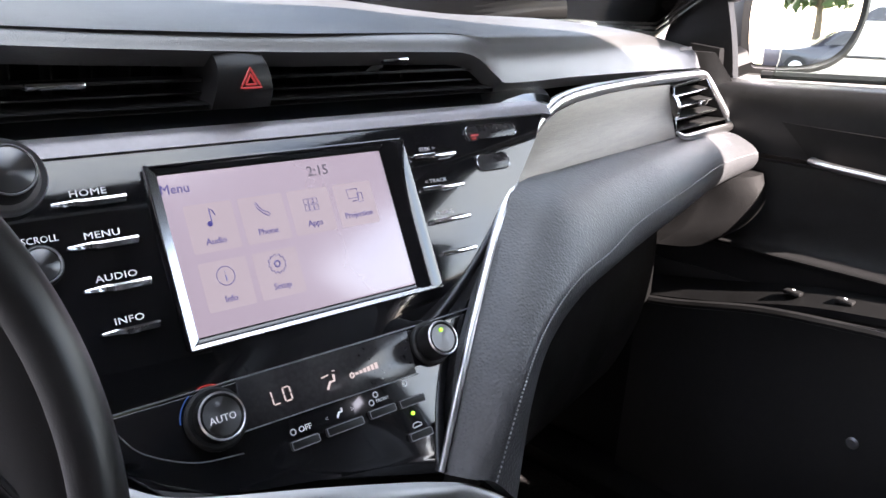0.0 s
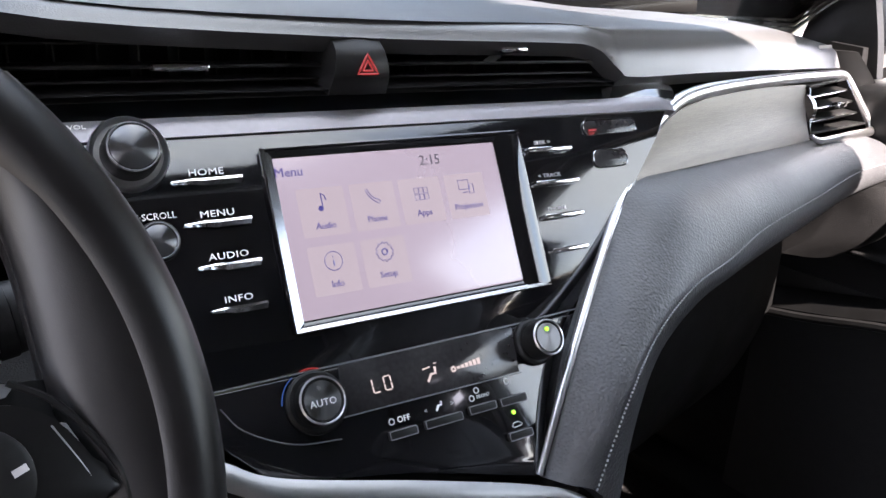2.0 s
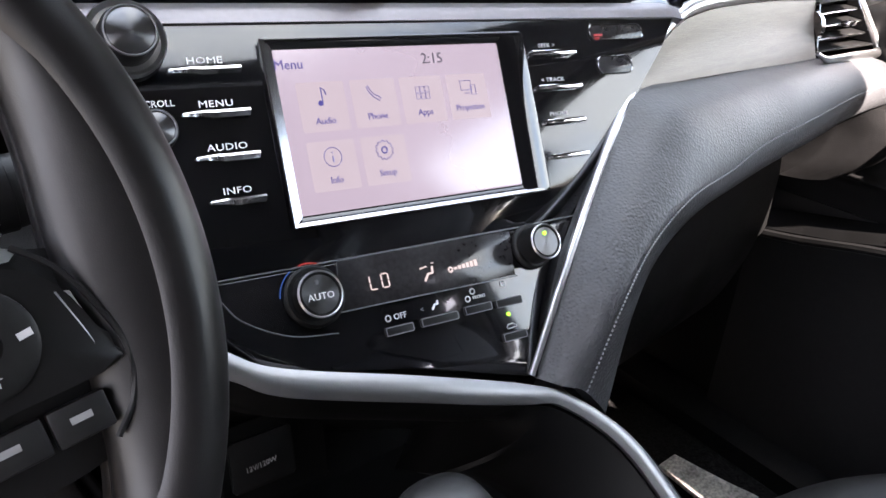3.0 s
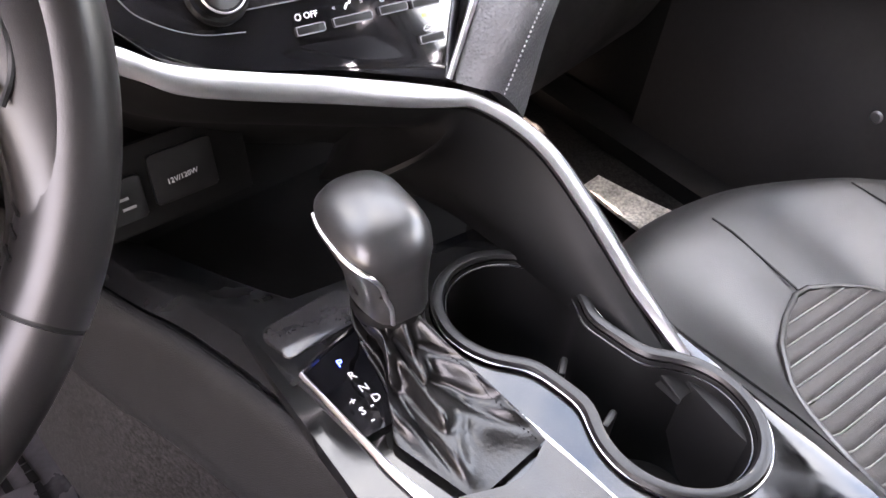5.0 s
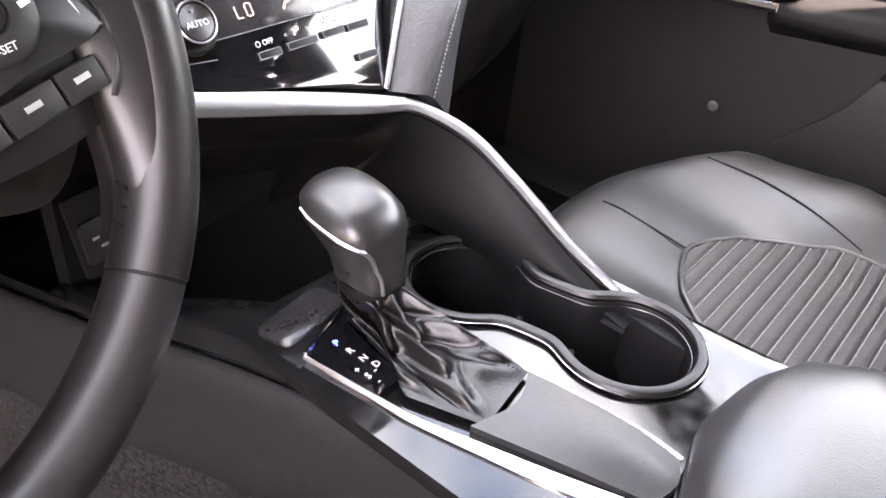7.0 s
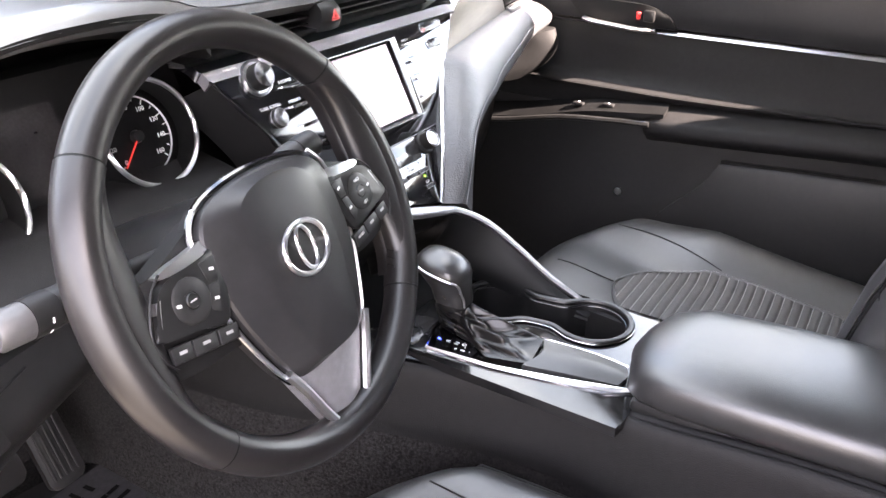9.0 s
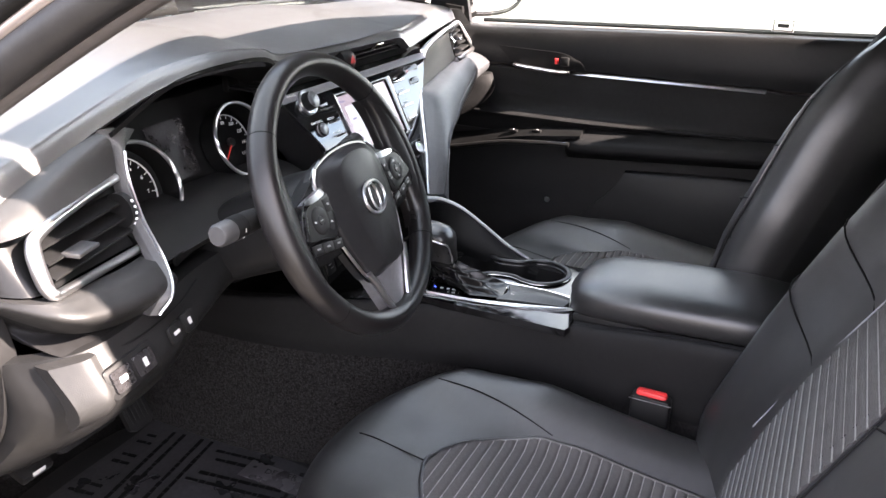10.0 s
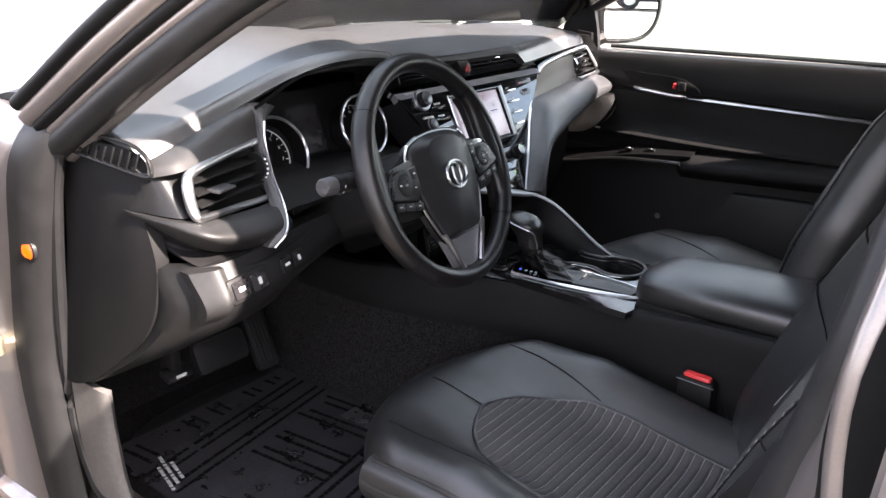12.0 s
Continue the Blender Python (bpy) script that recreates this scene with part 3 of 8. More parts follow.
TOP = [  # x, rear lip (y, z), crest (y, z), front y
    (-0.735, 0.005, 0.995, 0.055, 1.030, 0.27), (-0.66, 0.005, 1.018, 0.045, 1.045, 0.32), (-0.56, 0.010, 1.050, 0.05, 1.072, 0.38), (-0.46, -0.010, 1.088, 0.04, 1.106, 0.42),
    (-0.36, -0.025, 1.100, 0.03, 1.117, 0.46), (-0.26, -0.015, 1.090, 0.03, 1.107, 0.48), (-0.18, 0.012, 1.074, 0.05, 1.086, 0.5), (0.0, 0.018, 1.066, 0.05, 1.080, 0.51),
    (0.13, 0.018, 1.064, 0.06, 1.080, 0.5), (0.178, 0.018, 1.061, 0.064, 1.079, 0.495), (0.208, 0.020, 1.044, 0.070, 1.078, 0.49), (0.23, 0.024, 1.038, 0.075, 1.078, 0.49), (0.36, 0.060, 1.036, 0.115, 1.077, 0.46), (0.55, 0.115, 1.031, 0.165, 1.075, 0.40), (0.73, 0.165, 1.026, 0.205, 1.055, 0.30)]
rows = []
for x, ly, lz, cy, cz, fy in TOP:
    hump = curve_at([(-0.74, 0.008), (-0.3, 0.012), (-0.1, 0.030), (0.13, 0.028), (0.36, 0.010), (0.73, 0.002)], x)
    rows.append([(x, fy, 1.062), (x, lerp(cy, fy, 0.55), cz + hump), (x, cy, cz), (x, lerp(ly, cy, 0.3), lerp(lz, cz, 0.72)), (x, ly, lz)])
part("top_pad", patch(rows, (0, 0.012, -0.010), 7, 4), PADTOP, DASH, "black grained soft dash top")
# padded face between the dash top and the driver's vent
face = [[(-0.738, 0.008, 0.996), (-0.736, -0.004, 0.990), (-0.728, -0.018, 0.984)], [(-0.705, -0.006, 1.008), (-0.704, -0.026, 1.002), (-0.700, -0.040, 0.990)], [(-0.665, 0.004, 1.018), (-0.662, -0.020, 1.014), (-0.655, -0.036, 0.996)],
        [(-0.61, 0.007, 1.036), (-0.607, -0.014, 1.030), (-0.60, -0.022, 1.002)], [(-0.55, 0.010, 1.052), (-0.546, -0.006, 1.044), (-0.542, -0.004, 1.004)]]
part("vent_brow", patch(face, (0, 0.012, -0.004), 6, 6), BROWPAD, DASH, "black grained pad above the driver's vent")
# dark core behind the panels
core = block((1.42, 0.30, 0.34), (0, 0.33, 0.86), 0.02)
part("dash_core", core, DEEP, DASH)

# centre stack carrier in piano black, cut along the silver band
STACK_EDGE = [(-0.212, 0.016), (-0.17, -0.05), (-0.146, -0.112), (-0.135, -0.125), (0.118, -0.125), (0.169, -0.063), (0.199, -0.037), (0.231, -0.006), (0.250, 0.016)]
part("stack_panel", prism(STACK_EDGE, 0.02, STACK @ Matrix.Translation((0, 0, -0.02)), 0.0015), PIANO, DASH, "glossy piano black centre panel")
ledge = [[on(STACK, x, 0.016, 0.001), (x, 0.0120, 1.0205), (x, 0.0170, 1.0235)] for x in (-0.214, -0.1, 0.0, 0.1, 0.2, 0.244)]
ledge.append([on(STACK, 0.258, 0.014, 0.001), (0.262, 0.0145, 1.0185), (0.264, 0.018, 1.0195)])
part("stack_ledge", patch(ledge, (0, 0.01, -0.01), 3, 3), PEWTER, DASH, "pewter silver ledge above the screen")
upper = [[(x, 0.0175, 1.0232), (x, 0.030, 1.0300), (x, 0.046, 1.0335)] for x in (-0.216, 0.0, 0.15, 0.245)]
upper.append([(0.275, 0.020, 1.0190), (0.285, 0.036, 1.0270), (0.29, 0.05, 1.0300)])
part("stack_shelf", patch(upper, (0, 0.008, -0.01), 3, 3), PIANO, DASH, "gloss black shelf below the vents")
part("stack_flank", patch([[on(STACK, -0.212, 0.016, 0), on(STACK, -0.17, -0.05, 0), on(STACK, -0.14, -0.12, 0)],
                          [on(STACK, -0.222, 0.016, -0.06), on(STACK, -0.185, -0.05, -0.06), on(STACK, -0.16, -0.12, -0.06)]], (0.004, 0.0, 0)), HARD, DASH)
part("stack_edge_strip", tube(spline([on(STACK, -0.214, 0.018, 0.001), on(STACK, -0.172, -0.048, 0.001), on(STACK, -0.15, -0.105, 0.001)], 6), 0.0016, 6), DARKCHROME, DASH)

CL_EDGE = [(-0.137, 0.0), (-0.136, -0.025), (-0.115, -0.048), (-0.07, -0.060), (-0.03, -0.068), (0.055, -0.094), (0.068, -0.086), (0.150, 0.0)]
part("climate_panel", prism(CL_EDGE, 0.016, CLIMATE @ Matrix.Translation((0, 0, -0.0155)), 0.0008), PIANO, DASH, "glossy black climate panel")

# satin band that runs up beside the stack and over the passenger inlay to the end vent
BAND = spline([(0.049, -0.106, 0.815), (0.085, -0.084, 0.866), (0.118, -0.062, 0.900), (0.165, -0.031, 0.9405), (0.197, -0.012, 0.965), (0.230, 0.007, 0.992), (0.262, 0.018, 1.011),
               (0.31, 0.036, 1.020), (0.40, 0.063, 1.023), (0.55, 0.108, 1.022), (0.715, 0.156, 1.019)], 7)
part("satin_band", tube(BAND, lambda u: lerp(0.0022, 0.0065, min(1, u * 1.5)) if u < 0.8 else 0.006, 10), SATIN, DASH, "satin silver trim band")
# brushed inlay below the band
inlay = [[(0.205, -0.010, 0.972), (0.205, -0.012, 0.969), (0.203, -0.014, 0.966)], [(0.27, 0.018, 1.008), (0.262, 0.010, 0.985), (0.258, 0.001, 0.966)], [(0.40, 0.062, 1.018), (0.40, 0.054, 0.99), (0.395, 0.040, 0.962)],
         [(0.50, 0.091, 1.0165), (0.497, 0.082, 0.988), (0.49, 0.066, 0.959)], [(0.588, 0.114, 1.014), (0.582, 0.105, 0.986), (0.575, 0.090, 0.957)]]
part("brushed_inlay", patch(inlay, (0, 0.012, 0)), BRUSHED, DASH, "brushed bronze-grey inlay panel")

# grey leather bolster sweeping from the console to the passenger door
bol = []
for top, crown, seam, low, under in (
        ((0.052, -0.105, 0.812), (0.062, -0.121, 0.812), (0.078, -0.126, 0.806), (0.108, -0.118, 0.775), (0.125, -0.07, 0.76)),
        ((0.088, -0.085, 0.868), (0.094, -0.106, 0.863), (0.108, -0.117, 0.858), (0.137, -0.100, 0.83), (0.17, -0.05, 0.82)),
        ((0.122, -0.064, 0.905), (0.128, -0.088, 0.897), (0.146, -0.100, 0.886), (0.172, -0.082, 0.862), (0.21, -0.02, 0.845)),
        ((0.168, -0.034, 0.944), (0.176, -0.062, 0.930), (0.196, -0.084, 0.906), (0.222, -0.066, 0.882), (0.25, 0.0, 0.862)),
        ((0.204, -0.014, 0.966), (0.226, -0.046, 0.948), (0.26, -0.064, 0.912), (0.285, -0.046, 0.888), (0.30, 0.02, 0.870)),
        ((0.30, 0.012, 0.964), (0.315, -0.016, 0.950), (0.34, -0.034, 0.918), (0.37, -0.018, 0.890), (0.39, 0.05, 0.874)),
        ((0.45, 0.056, 0.960), (0.455, 0.026, 0.950), (0.47, 0.006, 0.922), (0.49, 0.018, 0.894), (0.51, 0.08, 0.878)),
        ((0.62, 0.104, 0.954), (0.62, 0.076, 0.948), (0.625, 0.054, 0.926), (0.63, 0.064, 0.896), (0.64, 0.12, 0.880)),
        ((0.725, 0.130, 0.950), (0.735, 0.100, 0.944), (0.738, 0.072, 0.926), (0.738, 0.080, 0.902), (0.74, 0.13, 0.886))):
    bol.append([top, crown, seam, low, under])
part("leather_bolster", patch(bol, (0, 0.014, -0.004), 5, 5), GREYHIDE, DASH, "grey leather bolster with a stitched edge")
seamline = spline([r[2] for r in bol], 40)
st = bmesh.new()
for i in range(0, len(seamline) - 2, 2):
    a, b = seamline[i], seamline[i + 1]
    tube([a + Vector((0.0, -0.0012, 0.0006)), b + Vector((0.0, -0.0012, 0.0006))], 0.0006, 5, bm=st)
part("stitching", st, THREAD, DASH, "pale grey stitching")
# glove box and lower passenger dash
gb = [[(x, y + 0.28 * max(0, x - 0.2) - 0.0, z) for y, z in ((0.005, 0.875), (0.000, 0.80), (0.02, 0.70), (0.08, 0.60), (0.2, 0.56))] for x in (0.165, 0.3, 0.45, 0.54, 0.585)]
part("glove_box", patch(gb, (0, 0.02, 0.0)), VINYL, DASH, "black glove box below the bolster")
endc = [[(0.690, 0.125, 0.890), (0.705, 0.090, 0.892), (0.728, 0.066, 0.897), (0.746, 0.066, 0.900), (0.752, 0.10, 0.90)], [(0.695, 0.125, 0.86), (0.712, 0.085, 0.86), (0.732, 0.058, 0.862), (0.749, 0.060, 0.865), (0.754, 0.10, 0.865)],
        [(0.690, 0.14, 0.82), (0.708, 0.105, 0.82), (0.728, 0.080, 0.825), (0.746, 0.080, 0.83), (0.752, 0.12, 0.83)], [(0.68, 0.17, 0.79), (0.70, 0.14, 0.79), (0.715, 0.12, 0.795), (0.742, 0.12, 0.80), (0.75, 0.15, 0.80)]]
part("end_bolster", patch(endc, (0, 0.03, 0)), VINYL, DASH, "rounded dash end beside the passenger door")
# lower dash under the arch, around the driver's knees
low = [[(-0.74, -0.02, 0.86), (-0.74, -0.045, 0.80), (-0.75, 0.02, 0.72), (-0.77, 0.14, 0.635)], [(-0.69, -0.085, 0.868), (-0.695, -0.108, 0.81), (-0.70, -0.04, 0.74), (-0.70, 0.13, 0.64)],
       [(-0.60, -0.085, 0.872), (-0.60, -0.108, 0.815), (-0.59, -0.04, 0.75), (-0.58, 0.14, 0.66)], [(-0.50, -0.055, 0.872), (-0.50, -0.075, 0.825), (-0.49, -0.01, 0.77), (-0.48, 0.16, 0.69)],
       [(-0.36, -0.03, 0.87), (-0.36, -0.035, 0.83), (-0.35, 0.02, 0.78), (-0.35, 0.18, 0.71)], [(-0.21, -0.03, 0.90), (-0.20, -0.05, 0.85), (-0.19, 0.0, 0.78), (-0.19, 0.18, 0.70)], [(-0.145, -0.04, 0.90), (-0.15, -0.06, 0.85), (-0.155, 0.0, 0.76), (-0.155, 0.18, 0.66)]]
part("knee_panel", patch(low, (0, 0.025, 0.0)), HARD, DASH, "black lower panel beside the steering column")
# end cap facing the open door, with the demister grille set in it
cap = [[(-0.742, 0.17, 1.018), (-0.742, 0.10, 1.022), (-0.735, 0.03, 1.005), (-0.725, -0.01, 0.985)], [(-0.748, 0.175, 0.96), (-0.748, 0.10, 0.955), (-0.742, 0.03, 0.945), (-0.735, 0.0, 0.935)],
       [(-0.755, 0.18, 0.86), (-0.755, 0.10, 0.85), (-0.75, 0.02, 0.85), (-0.74, -0.025, 0.855)], [(-0.765, 0.20, 0.74), (-0.765, 0.13, 0.73), (-0.76, 0.06, 0.74), (-0.75, 0.0, 0.76)], [(-0.775, 0.215, 0.62), (-0.775, 0.19, 0.62), (-0.775, 0.16, 0.63), (-0.77, 0.12, 0.65)]]
part("end_cap", patch(cap, (0.02, 0.0, 0.0)), VINYL, DASH, "black dash end cap facing the driver's door")

kick = [[(-0.770, 0.205, 0.625), (-0.762, 0.14, 0.618), (-0.752, 0.125, 0.612)], [(-0.772, 0.20, 0.53), (-0.764, 0.145, 0.53), (-0.750, 0.125, 0.53)], [(-0.772, 0.18, 0.44), (-0.764, 0.125, 0.44), (-0.752, 0.105, 0.44)], [(-0.775, 0.13, 0.385), (-0.766, 0.07, 0.385), (-0.755, 0.055, 0.385)]]
part("kick_panel", patch(kick, (0.010, 0.012, 0.0)), KICKGREY, DASH, "grey plastic kick panel below the dash end")

# ---- arch trim and console ----
CONSOLE = thing("center_console", "black centre console with silver arch, cup holders and open tray", "console")
ARCH = spline([(-0.20, -0.050, 0.892), (-0.165, -0.068, 0.880), (-0.136, -0.080, 0.866), (-0.109, -0.090, 0.854), (-0.029, -0.104, 0.835), (0.040, -0.113, 0.815), (0.070, -0.124, 0.804), (0.097, -0.152, 0.783), (0.110, -0.19, 0.753), (0.117, -0.24, 0.717), (0.114, -0.303, 0.690)], 8)
arch_rows = []
for i, q in enumerate(ARCH):
    u = i / (len(ARCH) - 1)
    k = min(1, max(0, (u - 0.42) / 0.22))
    k = k * k * (3 - 2 * k)
    off = Vector((0.001, -0.009, -0.013)).lerp(Vector((-0.0125, -0.003, -0.001)), k)
    if u > 0.9:
        off *= lerp(1, 0.5, (u - 0.9) * 10)
    up_ = Vector((0, -0.003, 0.001)).lerp(Vector((-0.001, 0.0, 0.003)), k)
    arch_rows.append([q + Vector((0.002, 0.002, -0.004)) * 1.0, q, q + off * 0.5 + up_, q + off])
part("silver_arch", patch(arch_rows, (0.003, 0.005, -0.005), 2, 3), SATINMATT, CONSOLE, "satin silver arch trim")
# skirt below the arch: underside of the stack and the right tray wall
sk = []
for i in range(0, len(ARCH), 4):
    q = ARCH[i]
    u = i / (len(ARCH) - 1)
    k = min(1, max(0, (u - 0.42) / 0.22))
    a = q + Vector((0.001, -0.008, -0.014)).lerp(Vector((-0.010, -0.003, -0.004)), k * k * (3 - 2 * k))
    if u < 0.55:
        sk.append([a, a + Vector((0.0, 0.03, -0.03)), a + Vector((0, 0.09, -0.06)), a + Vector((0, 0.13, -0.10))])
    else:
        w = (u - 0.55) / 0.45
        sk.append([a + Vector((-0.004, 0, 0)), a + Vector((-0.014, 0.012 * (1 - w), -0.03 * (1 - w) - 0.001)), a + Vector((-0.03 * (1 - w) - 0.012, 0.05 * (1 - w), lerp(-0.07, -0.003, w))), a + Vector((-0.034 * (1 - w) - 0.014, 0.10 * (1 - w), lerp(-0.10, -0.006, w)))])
# near-black DEEP: the shade under the arch is put into its colour
part("arch_skirt", patch(sk, (0.006, 0.006, -0.002), 4, 2), DEEP, CONSOLE, "soft panel under the arch, blackened for the shade there")
outer = [[q + Vector((0.006, 0, -0.006)), q + Vector((0.010, 0.01, -0.10)), Vector((q.x + 0.012, q.y + 0.02, 0.34))] for q in ARCH[48:]]
part("console_side", patch(outer, (-0.006, 0, 0), 4, 2), HARD, CONSOLE)
# console sides and tray floor
PAD_EDGE = [(-0.95, -0.088), (-0.62, -0.088), (-0.42, -0.084), (-0.346, -0.080), (-0.272, -0.089), (-0.213, -0.105), (-0.147, -0.122), (-0.10, -0.136), (-0.052, -0.156), (0.02, -0.178), (0.2, -0.20)]


def pad_z(y):
    return curve_at([(-0.95, 0.725), (-0.62, 0.715), (-0.42, 0.694), (-0.33, 0.687), (-0.1, 0.685), (0.02, 0.680), (0.2, 0.66)], y)


left, carpeted = [], []
for y in (0.52, 0.34, 0.16, 0.06, -0.03, -0.09, -0.15, -0.21, -0.27, -0.34, -0.40, -0.48, -0.62, -0.86):
    x, z = curve_at(PAD_EDGE, y), pad_z(y)
    left.append([(x + 0.002, y, z - 0.004), (x - 0.002, y, z), (x - 0.009, y, z - 0.006), (x - 0.014, y, z - 0.03), (x - 0.019, y, 0.61), (x - 0.018, y, 0.585)])
    carpeted.append([(x - 0.008, y, 0.60), (x - 0.014, y, 0.50), (x - 0.026, y, 0.34)])
part("carpet_side", patch(carpeted, (0.01, 0, 0), 4, 3), CARPET, CONSOLE, "grey carpet along the lower console")
part("side_pad", patch(left, (0.012, 0, 0), 4, 5), VINYL, CONSOLE, "black leather-grained console side")
right = [[(0.122 + (0.0 if y > -0.4 else -0.02), y, z) for z in (0.69, 0.60, 0.34)] for y in (-0.24, -0.42, -0.86)]
part("side_pad", patch(right, (-0.012, 0, 0)), HARD, CONSOLE)
tray = [[(curve_at(PAD_EDGE, y) + 0.008, y, 0.664 + max(0, -y - 0.1) * 0.15), (-0.08, y, 0.664), (0.05, y, 0.664), (0.115, y, 0.668)] for y in (0.10, 0.0, -0.08, -0.135)]
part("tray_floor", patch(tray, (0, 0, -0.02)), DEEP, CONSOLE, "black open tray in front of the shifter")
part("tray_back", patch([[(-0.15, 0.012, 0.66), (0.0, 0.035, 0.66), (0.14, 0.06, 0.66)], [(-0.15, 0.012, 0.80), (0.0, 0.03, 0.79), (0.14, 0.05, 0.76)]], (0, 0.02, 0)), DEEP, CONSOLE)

# console top round the cup holders: one sheet with the two wells cut out
CUPS = ((0.044, -0.199, 0.046), (0.064, -0.321, 0.046))


def well_outline(grow, n=48):
    """Outline of the two joined cup wells, seen from above."""
    out = []
    (ax, ay, r), (bx, by, _) = CUPS
    r = r + grow
    half = 0.026 + grow
    axis = Vector((bx - ax, by - ay)).normalized()
    side = Vector((-axis.y, axis.x))
    open_a = math.asin(min(1, half / r))
    for c, sgn in (((ax, ay), -1), ((bx, by), 1)):
        base = math.atan2(axis.y * sgn, axis.x * sgn)
        for i in range(n):
            a = base - math.pi + open_a + (2 * math.pi - 2 * open_a) * i / (n - 1)
            out.append((c[0] + r * math.cos(a), c[1] + r * math.sin(a)))
    # even steps along the outline, then the four waist corners eased
    pts = [Vector(q) for q in out]
    length = sum((pts[(i + 1) % len(pts)] - pts[i]).length for i in range(len(pts)))
    even, run, step = [], 0.0, length / 120
    for i in range(len(pts)):
        p, q = pts[i], pts[(i + 1) % len(pts)]
        seg = (q - p).length
        while len(even) * step < run + seg and len(even) < 120:
            even.append(p.lerp(q, (len(even) * step - run) / seg))
        run += seg
    for _ in range(5):
        even = [(even[i - 1] + even[i] * 2 + even[(i + 1) % 120]) / 4 for i in range(120)]
    return [(q.x, q.y) for q in even]


def console_top():
    bm = bmesh.new()
    inner = well_outline(0.0)
    k = len(inner)
    zt = lambda x, y: 0.700 - 0.006 * max(0, -(x + 0.0)) / 0.1
    cx, cy = 0.054, -0.26
    edge = []
    lim = (-0.112, 0.122, -0.425, -0.13)
    for x, y in inner:
        d = Vector((x - cx, y - cy))
        s = 1e9
        if abs(d.x) > 1e-9:
            s = min(s, ((lim[1] if d.x > 0 else lim[0]) - cx) / d.x)
        if abs(d.y) > 1e-9:
            s = min(s, ((lim[3] if d.y > 0 else lim[2]) - cy) / d.y)
        edge.append((cx + d.x * s, cy + d.y * s))
    rings = []
    for f, z in ((0.0, -0.003), (0.02, 0.0), (0.35, 0.0), (0.7, 0.0), (1.0, -0.001)):
        rings.append([bm.verts.new((lerp(p[0], q[0], f), lerp(p[1], q[1], f), 0.697 + z)) for p, q in zip(inner, edge)])
    for a, b in zip(rings, rings[1:]):
        for i in range(k):
            j = (i + 1) % k
            bm.faces.new((a[i], a[j], b[j], b[i]))
    low = [bm.verts.new(v.co + Vector((0, 0, -0.012))) for v in rings[-1]]
    for i in range(k):
        j = (i + 1) % k
        bm.faces.new((rings[-1][i], rings[-1][j], low[j], low[i]))
    return bm


part("console_top", console_top(), CONSOLEBLACK, CONSOLE, "glossy black console top, dusty behind the cup holders")
rail = [[(-0.174, 0.02, 0.674), (-0.150, 0.02, 0.680), (-0.118, 0.01, 0.668)], [(-0.153, -0.052, 0.682), (-0.128, -0.056, 0.690), (-0.092, -0.06, 0.680)], [(-0.133, -0.10, 0.685), (-0.112, -0.104, 0.6945), (-0.072, -0.108, 0.690)],
        [(-0.119, -0.147, 0.687), (-0.100, -0.150, 0.6975), (-0.045, -0.150, 0.6965)], [(-0.111, -0.182, 0.688), (-0.096, -0.180, 0.6995), (-0.038, -0.168, 0.6985)]]
part("console_rail", patch(rail, (0, 0, -0.012)), RAILBLACK, CONSOLE, "satin black rail beside the tray")
part("tray_lip", patch([[(-0.075, -0.112, 0.690), (0.02, -0.118, 0.692), (0.116, -0.115, 0.690)], [(-0.045, -0.152, 0.6965), (0.03, -0.15, 0.6965), (0.118, -0.145, 0.6955)]], (0, 0, -0.012)), RAILBLACK, CONSOLE)

wells = bmesh.new()
rim, lip, wall_, bot = well_outline(0.004), well_outline(0.0), well_outline(-0.003), well_outline(-0.012)
loft([[(x, y, 0.6975) for x, y in lip], [(x, y, 0.690) for x, y in wall_], [(x, y, 0.64) for x, y in wall_], [(x, y, 0.615) for x, y in bot]], wells, True, False)
fl = [wells.verts.new((x, y, 0.615)) for x, y in bot]
wells.faces.new(fl)
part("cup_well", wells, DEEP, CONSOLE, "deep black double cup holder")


def rim_ring(grow, z, r, flat=1.0):
    return tube([Vector((x, y, z)) for x, y in well_outline(grow)], r, 8, closed=True, flat=flat)


part("cup_rim", rim_ring(0.0035, 0.700, 0.0042, 0.8), PODBLACK, CONSOLE, "raised glossy cup rim")
part("cup_rim_line", rim_ring(0.0080, 0.6994, 0.0007), DARKCHROME, CONSOLE, "fine bright line round the cup holders")
part("cup_inner_line", rim_ring(-0.002, 0.695, 0.0009), RAILBLACK, CONSOLE)
for x, y, a in ((0.060, -0.238, 40), (0.055, -0.285, 200)):
    part("cup_tab", block((0.016, 0.005, 0.03), (0, 0, 0), 0.002, Matrix.Translation((x, y, 0.655)) @ Matrix.Rotation(radians(a), 4, "Z")), RUBBER, CONSOLE)

# shift plate with chrome edges, leather tail piece
def plate_edge(u):
    return Vector((curve_at([(0, -0.097), (0.35, -0.088), (0.7, -0.066), (1, -0.044)], u), lerp(-0.178, -0.418, u), 0.701))


